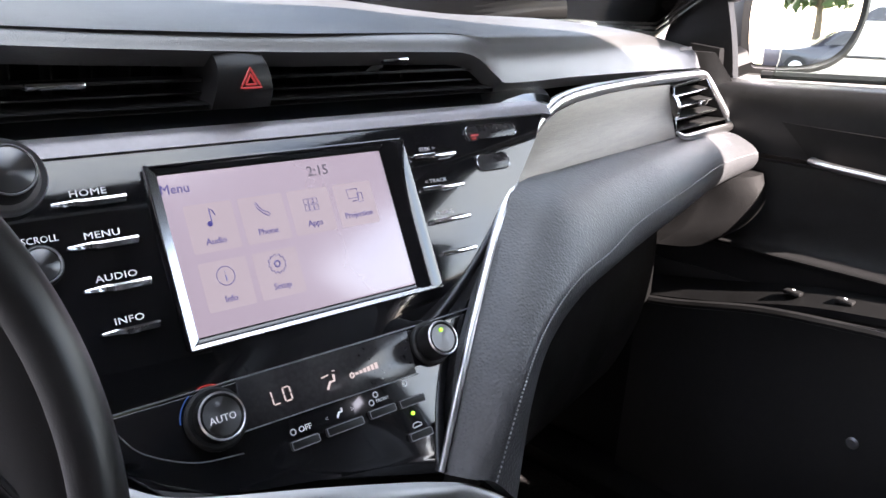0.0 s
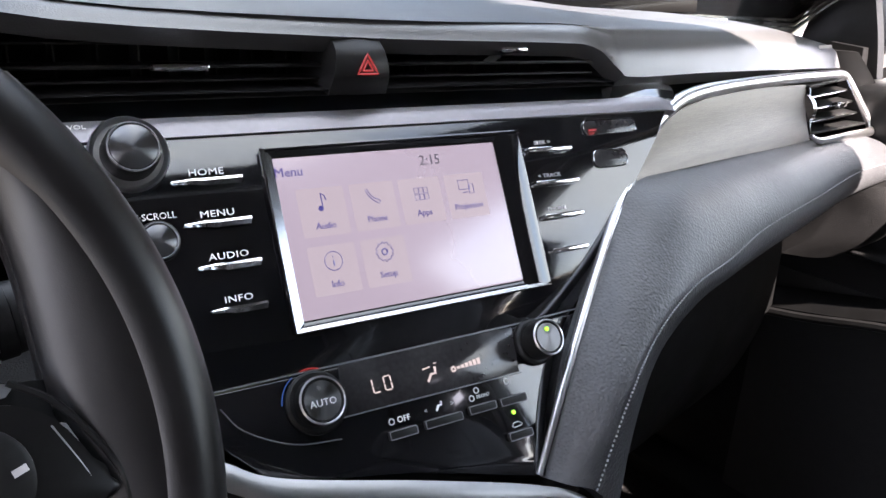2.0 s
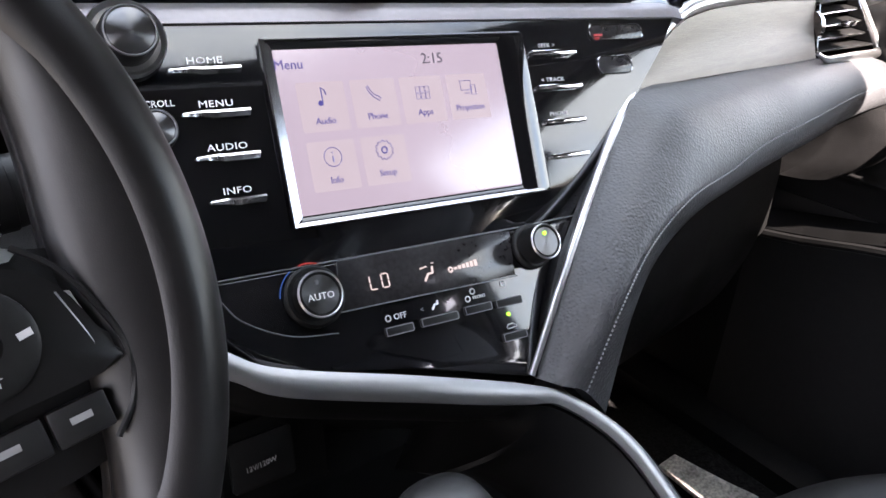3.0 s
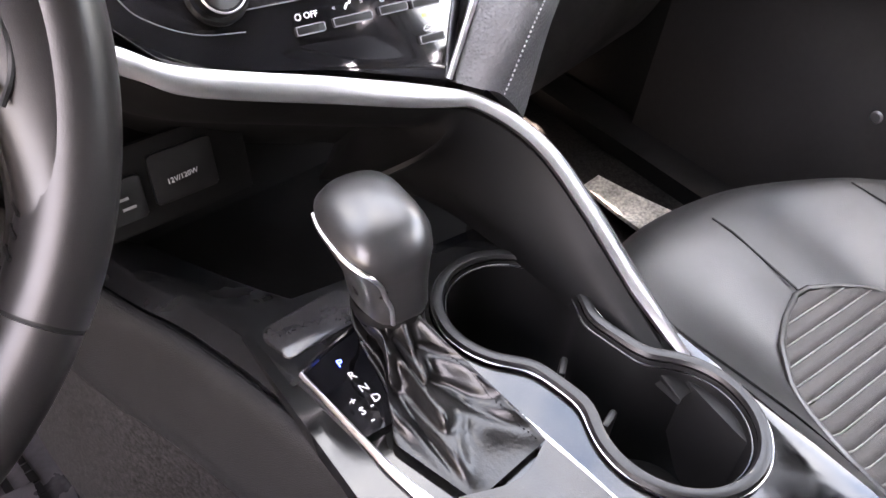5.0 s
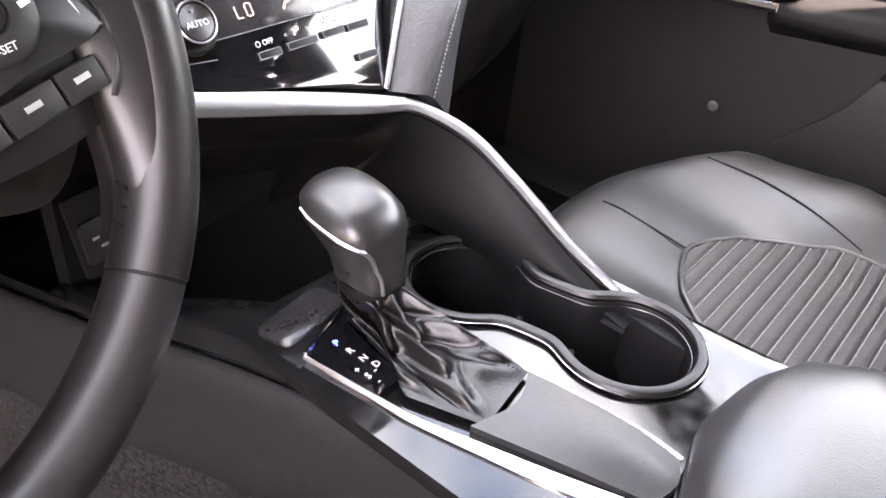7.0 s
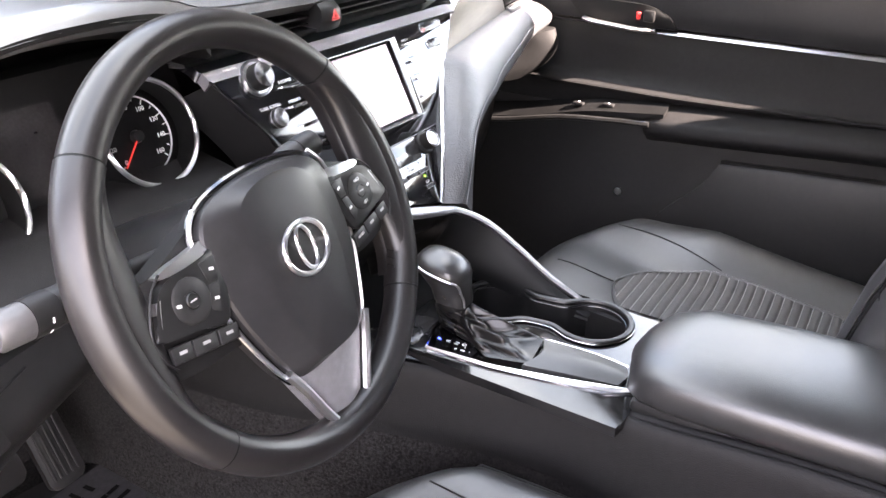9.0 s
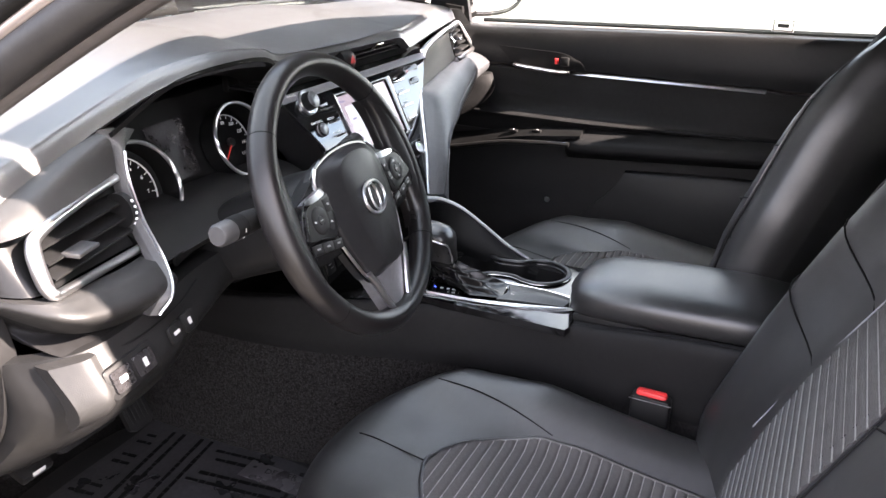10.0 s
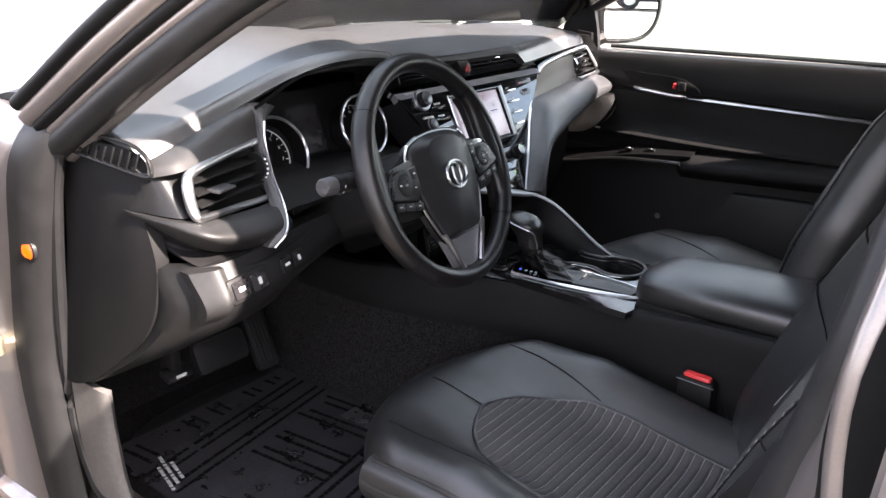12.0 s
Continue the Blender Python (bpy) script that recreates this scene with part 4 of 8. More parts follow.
chrome_r = spline([(-0.040, -0.160, 0.701), (-0.024, -0.191, 0.702), (-0.010, -0.289, 0.703), (-0.003, -0.36, 0.700), (-0.004, -0.395, 0.698)], 6)
silver, dark = [], []
for i in range(13):
    u = i / 12
    q = plate_edge(u)
    w = curve_at([(0, 0.0022), (0.3, 0.0035), (0.65, 0.009), (0.9, 0.010), (1, 0.002)], u)
    e = Vector((curve_at(PAD_EDGE, q.y) + 0.002, q.y, pad_z(q.y) - 0.001))
    silver.append([q, q + Vector((-w * 0.5, 0, 0.0006)), q + Vector((-w, 0, -0.0022))])
    m = q + Vector((-w, 0, -0.0030))
    e = e.lerp(m, min(1, max(0, (u - 0.72) / 0.26)) * 0.92)
    dark.append([m, m.lerp(e, 0.4) + Vector((0, 0, 0.0016)), m.lerp(e, 0.85), e + Vector((0, 0, -0.006))])
part("chrome_edge", patch(silver, (0.002, 0, -0.006), 3, 3), SATIN, CONSOLE, "bright silver strip along the shifter plate")
part("dark_strip", patch(dark, (0.003, 0, -0.008), 3, 4), DARKBRUSH, CONSOLE, "dark brushed strip below the silver edge")
part("chrome_edge", tube(chrome_r, 0.0013, 6), CHROME, CONSOLE)
part("chrome_edge", tube(spline([(-0.097, -0.178, 0.702), (-0.07, -0.168, 0.702), (-0.040, -0.160, 0.702)], 6), 0.0015, 6), CHROME, CONSOLE)
part("indicator_plate", patch([[(-0.096, -0.178, 0.7005), (-0.042, -0.162, 0.7005)], [(-0.092, -0.235, 0.7005), (-0.03, -0.235, 0.7005)]], (0, 0, -0.004)), PIANO, CONSOLE, "glossy black gear indicator plate")
part("tail_piece", patch([[(-0.072, -0.292, 0.702), (-0.04, -0.302, 0.705), (-0.010, -0.290, 0.703)], [(-0.058, -0.35, 0.702), (-0.032, -0.352, 0.706), (-0.005, -0.352, 0.702)], [(-0.046, -0.398, 0.700), (-0.026, -0.402, 0.702), (-0.005, -0.394, 0.698)]], (0, 0, -0.006)), TAILHIDE, CONSOLE, "grey leather-grained tail piece behind the shifter")
# small lid in front of the shifter
part("tray_lid", prism(rounded(0.062, 0.03, 0.006), 0.003, Matrix.Translation((-0.070, -0.146, 0.6965)) @ Matrix.Rotation(radians(8), 4, "Z"), 0.001), SMOKED, CONSOLE, "small dark lid before the shifter")
for text, u, v, mat in (("P", -0.0755, -0.184, BLUELED), ("R", -0.0745, -0.1955, WHITEINK), ("N", -0.0735, -0.2065, WHITEINK), ("D", -0.0715, -0.216, WHITEINK), ("+", -0.084, -0.2115, WHITEINK), ("S", -0.083, -0.220, WHITEINK), ("-", -0.0765, -0.219, WHITEINK), ("-", -0.0815, -0.2275, WHITEINK)):
    words(text, 0.0075, Matrix.Translation((u, v, 0.7012)) @ Matrix.Rotation(radians(-4), 4, "Z"), mat, CONSOLE, "gear_letter")

# ---- shifter ----
SHIFT = thing("gear_shifter", "black gear shifter in park with silver accent and creased boot", "gear shifter")


def oval(cx, cy, z, rx, ry, n=28, power=2.3, turn=0.0, lift=0.0):
    out = []
    for i in range(n):
        a = 2 * math.pi * i / n
        c, s = math.cos(a), math.sin(a)
        x = rx * math.copysign(abs(c) ** (2 / power), c)
        y = ry * math.copysign(abs(s) ** (2 / power), s)
        x, y = x * math.cos(turn) - y * math.sin(turn), x * math.sin(turn) + y * math.cos(turn)
        out.append(Vector((cx + x, cy + y, z + lift * y)))
    return out


def knob_radius(z):
    return curve_at([(0.738, 0.0185), (0.742, 0.0200), (0.757, 0.0212), (0.770, 0.0250), (0.779, 0.0282), (0.788, 0.0280), (0.796, 0.0225), (0.8005, 0.0130), (0.8025, 0.004)], z)


def knob_ring(z, n=32):
    r = knob_radius(z)
    lean = curve_at([(0.738, 0.0), (0.757, 0.3), (0.78, 1.0), (0.80, 1.25)], z)
    return oval(-0.044 - 0.003 * lean, -0.184 + 0.013 * lean, z, r, r * 1.13, n, 2.7, lift=curve_at([(0.75, 0.0), (0.78, 0.10), (0.79, 0.16), (0.8025, 0.12)], z))


kn = [knob_ring(z) for z in (0.738, 0.7395, 0.742, 0.75, 0.757, 0.763, 0.770, 0.775, 0.779, 0.784, 0.788, 0.792, 0.796, 0.7985, 0.8005, 0.8018, 0.8025)]
knob = part("shift_knob", loft(kn), KNOBGREY, SHIFT, "smooth dark grey shift knob")


def on_knob(a, z, out=0.0006):
    ring = knob_ring(z, 72)
    q = ring[int(round(a / 5.0)) % 72]
    c = Vector((sum(p.x for p in ring) / 72, sum(p.y for p in ring) / 72, q.z))
    return q + (q - c).normalized() * out


accent = [on_knob(a, z) for a, z in ((150, 0.7850), (170, 0.7842), (190, 0.7830), (205, 0.7818), (220, 0.7800), (230, 0.7780), (236, 0.7750), (240, 0.769), (242, 0.760), (243, 0.752), (244, 0.744), (244, 0.740))]
part("silver_accent", tube(spline(accent, 5), 0.0014, 8), SATIN, knob, "thin silver accent line")
part("knob_collar", turned([(0.0, 0), (0.0205, 0), (0.022, 0.004), (0.021, 0.009), (0.0, 0.009)], Matrix.Translation((-0.044, -0.184, 0.732))), DEEP, SHIFT)
# leather boot: a tent from the collar to a five-cornered base, ridges run to the corners and slack folds lie between
BASE = [Vector(q) for q in ((-0.009, -0.290, 0), (-0.012, -0.235, 0), (-0.019, -0.185, 0), (-0.038, -0.164, 0), (-0.055, -0.171, 0), (-0.061, -0.202, 0), (-0.068, -0.228, 0), (-0.081, -0.247, 0), (-0.066, -0.299, 0))]
perimeter = sum((BASE[i] - BASE[i - 1]).length for i in range(len(BASE)))
N = 112
foot, run, i = [], 0.0, 0
while len(foot) < N:
    p, q = BASE[i], BASE[(i + 1) % len(BASE)]
    if len(foot) * perimeter / N <= run + (q - p).length:
        foot.append(p.lerp(q, (len(foot) * perimeter / N - run) / (q - p).length))
    else:
        run, i = run + (q - p).length, i + 1
foot = [(foot[k - 1] + foot[k] * 2 + foot[(k + 1) % N]) / 4 for k in range(N)]
# folds: start and end as (way round the base, way down), depth
FOLDS = (((0.46, 0.10), (0.80, 0.90), 0.0042), ((0.62, 0.05), (0.93, 0.62), 0.0036), ((0.55, 0.50), (0.70, 0.95), 0.0034), ((0.86, 0.50), (0.985, 0.88), 0.0030),
         ((0.74, 0.20), (0.98, 0.36), 0.0024), ((0.66, 0.62), (0.84, 0.70), 0.0022), ((0.25, 0.15), (0.42, 0.75), 0.0036), ((0.05, 0.35), (0.20, 0.70), 0.0030), ((0.90, 0.80), (0.99, 0.66), 0.0018))


def slack(s, u):
    """How far the hide sinks into a fold or swells beside it."""
    out, p = 0.0, Vector((s * 0.24, u * 0.06))
    for a, b, deep in FOLDS:
        a, b = Vector((a[0] * 0.24, a[1] * 0.06)), Vector((b[0] * 0.24, b[1] * 0.06))
        along = (b - a).normalized()
        k = (p - a).dot(along) / (b - a).length
        side = along.x * (p.y - a.y) - along.y * (p.x - a.x)
        fade = math.exp(-max(0.0, -k, k - 1) ** 2 * 60)
        out += deep * fade * (0.75 * math.exp(-((side - 0.0065) / 0.005) ** 2) - math.exp(-(side / 0.0026) ** 2))
    return out


boot = []
for k in range(49):
    u = k / 48
    ring = []
    for i in range(N):
        f = foot[i]
        a = math.atan2(f.y + 0.205, f.x + 0.042)
        ridge = min(1, math.exp(-((f - BASE[0]).length / 0.013) ** 2) + 0.75 * math.exp(-((f - BASE[7]).length / 0.012) ** 2) + 0.8 * math.exp(-((f - BASE[8]).length / 0.015) ** 2))
        w = lerp(u ** 2.1, u ** 1.05, ridge)
        z = lerp(0.738, 0.7022, lerp(1 - (1 - u) ** 1.35, u, ridge))
        d = slack(i / N, u) * min(1, 8 * u) * min(1, 6 * (1 - u))
        ring.append((lerp(-0.044 + 0.0190 * math.cos(a), f.x, w) + d * math.cos(a), lerp(-0.184 + 0.0210 * math.sin(a), f.y, w) + d * math.sin(a), max(z + 0.7 * d, 0.7022)))
    boot.append(ring)
part("boot", loft(boot, caps=False), BOOTHIDE, SHIFT, "creased black leather shifter boot", 70)
# double stitching down the ridge to the rear corner
seam = bmesh.new()
for off in (-2, 2):
    line_ = spline([Vector(boot[k][off % N]) for k in range(2, 48)], 3)
    for i in range(0, len(line_) - 1, 3):
        tube([line_[i] + Vector((0.0002, -0.0002, 0.0005)), line_[i + 1] + Vector((0.0002, -0.0002, 0.0005))], 0.0005, 5, bm=seam)
part("boot_stitching", seam, DEEP, SHIFT, "dark double stitching")

# ---- armrest ----
ARM = thing("armrest", "black leather padded armrest lid on the console", "armrest")
lid = []
for y, w, z, h in ((-0.396, 0.040, 0.715, 0.008), (-0.402, 0.066, 0.718, 0.017), (-0.418, 0.080, 0.724, 0.026), (-0.46, 0.090, 0.730, 0.030), (-0.55, 0.094, 0.735, 0.031), (-0.66, 0.094, 0.740, 0.030), (-0.72, 0.090, 0.738, 0.028), (-0.74, 0.076, 0.732, 0.022)):
    lid.append([Vector((0.006 + w * math.copysign(abs(math.cos(a)) ** 0.55, math.cos(a)), y + (0.012 * abs(math.cos(a)) if y > -0.42 else 0) * -1, z + h * math.copysign(abs(math.sin(a)) ** (0.75 if math.sin(a) > 0 else 0.5), math.sin(a)))) for a in [2 * math.pi * i / 36 for i in range(36)]])
part("lid", loft(lid), LEATHER, ARM, "padded black leather lid")
part("lid_base", block((0.164, 0.34, 0.022), (0.008, -0.590, 0.698), 0.008), HARD, ARM)

# ---- steering wheel ----
WHEEL = thing("steering_wheel", "black leather three-spoke steering wheel with silver accents", "steering wheel")
TILT = 0.41
WM = basis((-0.3525, -0.1993, 0.9548), (1, 0.10, 0), (0, math.sin(TILT), math.cos(TILT)))


def wp(x, y, z=0.0):
    return WM @ Vector((x, y, z))


R_RIM, R_TUBE = 0.1680, 0.0150


def rim_piece(a0, a1, name, mat, fat=1.0, n=60, label=""):
    path = [(R_RIM * math.cos(radians(lerp(a0, a1, i / n))), R_RIM * math.sin(radians(lerp(a0, a1, i / n)))) for i in range(n + 1)]
    rings = []
    for i, (x, y) in enumerate(path):
        a = radians(lerp(a0, a1, i / n))
        rings.append([wp(x + R_TUBE * fat * math.cos(t) * math.cos(a), y + R_TUBE * fat * math.cos(t) * math.sin(a), R_TUBE * 1.12 * fat * math.sin(t)) for t in [2 * math.pi * j / 18 for j in range(18)]])
    return part(name, loft(rings), mat, WHEEL, label)


rim_piece(40.6, 140, "rim_top", WHEELHIDE, 1.0, 50, "smooth leather rim section")
rim_piece(140.6, 219.6, "rim_side", WHEELHIDE, 1.03, 44, "leather rim grip")
rim_piece(220.2, 319.6, "rim_bottom", WHEELHIDE, 1.0, 50)
rim_piece(-39.8, 40, "rim_side", WHEELHIDE, 1.03, 44)
for a in (40.3, 140.3, 219.9, 320):
    rim_piece(a - 0.35, a + 0.35, "rim_seam", DEEP, 0.985, 2)
for sgn in (-1, 1):
    st = bmesh.new()
    for i in range(26):
        a = radians((0 if sgn > 0 else 180) + lerp(-34, 34, i / 25))
        q = wp((R_RIM - R_TUBE * 1.02) * math.cos(a), (R_RIM - R_TUBE * 1.02) * math.sin(a), 0.004)
        r = wp((R_RIM - R_TUBE * 1.02) * math.cos(a + 0.02), (R_RIM - R_TUBE * 1.02) * math.sin(a + 0.02), -0.004)
        tube([q, r], 0.0009, 4, bm=st)
    part("rim_stitching", st, DEEP, WHEEL)

# leather thumb rests that swell from the rim into the spokes
for s in (-1, 1):
    rest = [[wp(s * (R_RIM + 0.004) * math.cos(a), (R_RIM + 0.004) * math.sin(a), 0.0142), wp(s * (R_RIM - 0.006 - 0.35 * d) * math.cos(a), (R_RIM - 0.006 - 0.35 * d) * math.sin(a), 0.0138 + 0.03 * d), wp(s * (R_RIM - 0.0125 - d) * math.cos(a), (R_RIM - 0.0125 - d) * math.sin(a), 0.0050 + 0.05 * d), wp(s * (R_RIM - 0.012 - d) * math.cos(a), (R_RIM - 0.012 - d) * math.sin(a), -0.008)]
            for a, d in ((radians(b), 0.020 * max(0.0, 1 - ((b - 4) / 40) ** 2) ** 2.0) for b in (-36, -29, -22, -15, -8, 0, 8, 16, 24, 32, 40))]
    part("thumb_rest", patch(rest, WM.to_3x3() @ Vector((0, 0, -0.010)), 4, 3), WHEELHIDE, WHEEL, "padded leather thumb rest")

# airbag pad: shield shape, domed
half_out = [(0.0, 0.057), (0.040, 0.054), (0.067, 0.045), (0.079, 0.028), (0.081, 0.0), (0.078, -0.025), (0.071, -0.052), (0.056, -0.088), (0.045, -0.103), (0.025, -0.107)]
pad_out = half_out + [(0.0, -0.108)] + [(-x, y) for x, y in half_out[:0:-1]]
pad_pts = [(q.x, q.y) for q in spline([(x, y, 0) for x, y in pad_out], 4, True)]


def shield(sx, sy, z):
    return [wp(x * sx, (y + 0.02) * sy - 0.02, z) for x, y in pad_pts]


dome = loft([shield(0.99, 0.99, -0.012), shield(1.0, 1.0, 0.006), shield(0.985, 0.985, 0.0105), shield(0.96, 0.96, 0.0125), shield(0.60, 0.90, 0.0235), shield(0.56, 0.86, 0.0245), shield(0.3, 0.5, 0.0275), shield(0.08, 0.12, 0.0285)])
part("airbag_pad", dome, PADBLACK, WHEEL, "black airbag cover with bevelled flanks", 14)
part("pad_trim", tube([wp(x * 1.025, (y + 0.02) * 1.025 - 0.02, 0.004) for x, y in pad_pts], 0.0032, 8, closed=True), PIANO, WHEEL, "gloss black line round the airbag cover")
for s in (-1, 1):
    part("flank_line", tube(spline([wp(s * x, y, 0.0075) for x, y in ((0.070, 0.050), (0.082, 0.034), (0.0862, 0.0), (0.083, -0.026), (0.0755, -0.053), (0.0605, -0.088), (0.0495, -0.104))], 5), 0.0021, 6), SATIN, WHEEL, "thin silver line beside the airbag cover")
# spokes
spk = [[wp(-0.155, 0.020, -0.004), wp(-0.12, 0.024, 0.003), wp(-0.07, 0.040, 0.0), wp(-0.03, 0.045, -0.01)], [wp(-0.156, -0.006, 0.0), wp(-0.12, -0.008, 0.008), wp(-0.07, -0.01, 0.006), wp(-0.03, 0, -0.01)],
       [wp(-0.152, -0.044, -0.004), wp(-0.12, -0.052, 0.000), wp(-0.07, -0.056, -0.002), wp(-0.03, -0.06, -0.01)]]
off = WM.to_3x3() @ Vector((0, 0, -0.022))
part("spoke", patch(spk, off), HARD, WHEEL)
part("spoke", patch([[WM @ (Matrix.Diagonal((-1, 1, 1, 1)) @ (WM.inverted() @ Vector(q))) for q in r] for r in spk], off), HARD, WHEEL)
low_sp = [[wp(-0.046, -0.098, 0.010), wp(0.0, -0.100, 0.013), wp(0.046, -0.098, 0.010)], [wp(-0.031, -0.130, 0.006), wp(0, -0.130, 0.009), wp(0.031, -0.130, 0.006)], [wp(-0.016, -0.160, 0.002), wp(0, -0.161, 0.005), wp(0.016, -0.160, 0.002)]]
part("lower_spoke", patch(low_sp, off), GREYPLASTIC, WHEEL, "dark silver lower spoke")
vpath = spline([wp(-0.055, -0.094, 0.011), wp(-0.045, -0.113, 0.0105), wp(-0.031, -0.142, 0.007), wp(-0.021, -0.160, 0.006), wp(-0.012, -0.166, 0.006), wp(0.012, -0.166, 0.006), wp(0.021, -0.160, 0.006), wp(0.031, -0.142, 0.007), wp(0.045, -0.113, 0.0105), wp(0.055, -0.094, 0.011)], 6)
part("silver_vee", tube(vpath, 0.0042, 8), SATIN, WHEEL, "satin silver vee round the lower spoke")
for s in (-1, 1):
    part("silver_wing", patch([[wp(s * 0.066, 0.031, 0.008), wp(s * 0.09, 0.0275, 0.012), wp(s * 0.112, 0.0255, 0.0125), wp(s * 0.124, 0.0225, 0.011)], [wp(s * 0.068, 0.0215, 0.012), wp(s * 0.09, 0.0195, 0.0142), wp(s * 0.110, 0.0190, 0.0142), wp(s * 0.121, 0.0195, 0.012)]], off * 0.4), SATIN, WHEEL, "silver spoke accent")
    part("silver_chip", patch([[wp(s * 0.1305, 0.0085, 0.0136), wp(s * 0.1350, 0.0080, 0.0130)], [wp(s * 0.1365, -0.0040, 0.0136), wp(s * 0.1425, -0.0115, 0.0128)], [wp(s * 0.1405, -0.0135, 0.0134), wp(s * 0.1430, -0.0150, 0.0128)]], off * 0.3), SATIN, WHEEL, "bright silver chip beside the switches")
    # switch pod: a dished panel, round pad, flush keys parted by thin joints, rocker keys below
    pod_pts = [(s * x, y) for x, y in ((0.070, 0.019), (0.095, 0.0185), (0.118, 0.018), (0.132, 0.010), (0.142, -0.008), (0.1445, -0.0165), (0.112, -0.0235), (0.083, -0.029))]
    pod = prism([(q.x, q.y) for q in spline([(x, y, 0) for x, y in pod_pts], 4, True)][::s], 0.0105, WM @ Matrix.Translation((0, 0, 0.003)), 0.0015)
    pod = part("switch_pod", pod, PODBLACK, WHEEL, "black switch pod on the spoke")
    part("pod_rim", tube(spline([wp(s * x, y, 0.0115) for x, y in ((0.122, 0.0235), (0.134, 0.014), (0.1455, -0.005), (0.1485, -0.018), (0.146, -0.030), (0.140, -0.039))], 6), 0.0011, 6), HARD, pod)
    cm = WM @ Matrix.Translation((s * 0.108, -0.003, 0.0128))
    part("direction_pad", turned([(0.0, 0.0012), (0.0060, 0.0012), (0.0066, 0.0020), (0.0150, 0.0024), (0.0166, 0.0014), (0.0168, 0.0), (0, 0.0)], cm, n=36), PODKEY, pod, "round direction pad")
    part("center_key", turned([(0.0, 0.0030), (0.0050, 0.0030), (0.0056, 0.002), (0, 0.0)], cm, n=20), PODBLACK, pod)
    part("pad_mark", block((0.0060, 0.0011, 0.0003), (0, 0, 0.0031), 0, cm), DIMINK, pod)
    for xx, ww in ((0.089, 0.0190), (0.1105, 0.0215), (0.1310, 0.0175)):
        km = WM @ Matrix.Translation((s * xx, -0.0365 + 0.19 * (xx - 0.1), 0.0100)) @ Matrix.Rotation(s * 0.185, 4, "Z")
        part("rocker_key", block((ww, 0.0120, 0.004), (0, 0, 0), 0.0010, km), PODKEY, pod)
        part("key_mark", block((0.0065, 0.0022, 0.0003), (0, 0.0008, 0.0021), 0.0, km), DIMINK, pod)
    part("side_key", prism([(s * x, y) for x, y in ((0.0735, 0.0165), (0.0900, 0.0165), (0.0885, 0.0010), (0.0795, 0.0005))][::s], 0.0008, WM @ Matrix.Translation((0, 0, 0.0132)), 0.0003), PODKEY, pod)
    part("side_key", prism([(s * x, y) for x, y in ((0.0798, -0.0010), (0.0890, -0.0005), (0.0955, -0.0165), (0.0870, -0.0230))][::s], 0.0008, WM @ Matrix.Translation((0, 0, 0.0132)), 0.0003), PODKEY, pod)
    for mx, my in ((0.0815, 0.0090), (0.0875, -0.0110), (0.1205, -0.0015)):
        part("key_mark", block((0.0042, 0.0022, 0.0003), (0, 0, 0), 0.0, WM @ Matrix.Translation((s * mx, my, 0.0153 if mx > 0.1 else 0.0142)) @ Matrix.Rotation(s * 0.3, 4, "Z")), GREYINK, pod)
words("+RES", 0.0040, WM @ Matrix.Translation((0.107, 0.0075, 0.0153)) @ Matrix.Rotation(0.1, 4, "Z"), GREYINK, WHEEL, "legend")
words("-SET", 0.0040, WM @ Matrix.Translation((0.109, -0.0140, 0.0153)) @ Matrix.Rotation(0.1, 4, "Z"), GREYINK, WHEEL, "legend")
words("MODE", 0.0036, WM @ Matrix.Translation((0.089, -0.0380, 0.0124)) @ Matrix.Rotation(0.185, 4, "Z"), DIMINK, WHEEL, "legend")
# emblem: plain chrome ovals
EM = WM @ Matrix.Translation((0.0, -0.013, 0.0285))


def oval_ring(rx, ry, r, cx=0.0, cy=0.0):
    return tube([EM @ Vector((cx + rx * math.cos(2 * math.pi * i / 40), cy + ry * math.sin(2 * math.pi * i / 40), 0.001)) for i in range(40)], r, 8, closed=True)


badge = part("badge", prism([(0.0255 * math.cos(2 * math.pi * i / 40), 0.0205 * math.sin(2 * math.pi * i / 40)) for i in range(40)], 0.002, EM @ Matrix.Translation((0, 0, -0.0015)), 0.0006), HARD, WHEEL, "oval badge with plain chrome rings")
part("badge_ring", oval_ring(0.0255, 0.0205, 0.0022), SATIN, badge)
part("badge_ring", oval_ring(0.009, 0.0175, 0.0017), SATIN, badge)

# column shroud
COL = thing("steering_column", "black plastic steering column shroud", "steering column")
colr = []
for d, w, h in ((-0.02, 0.050, 0.045), (-0.05, 0.062, 0.055), (-0.09, 0.064, 0.058), (-0.16, 0.06, 0.055), (-0.26, 0.055, 0.05)):
    colr.append([wp(w * math.copysign(abs(math.cos(a)) ** 0.7, math.cos(a)), -0.012 + h * math.copysign(abs(math.sin(a)) ** 0.7, math.sin(a)), d) for a in [2 * math.pi * i / 28 for i in range(28)]])
part("shroud", loft(colr), HARD, COL)


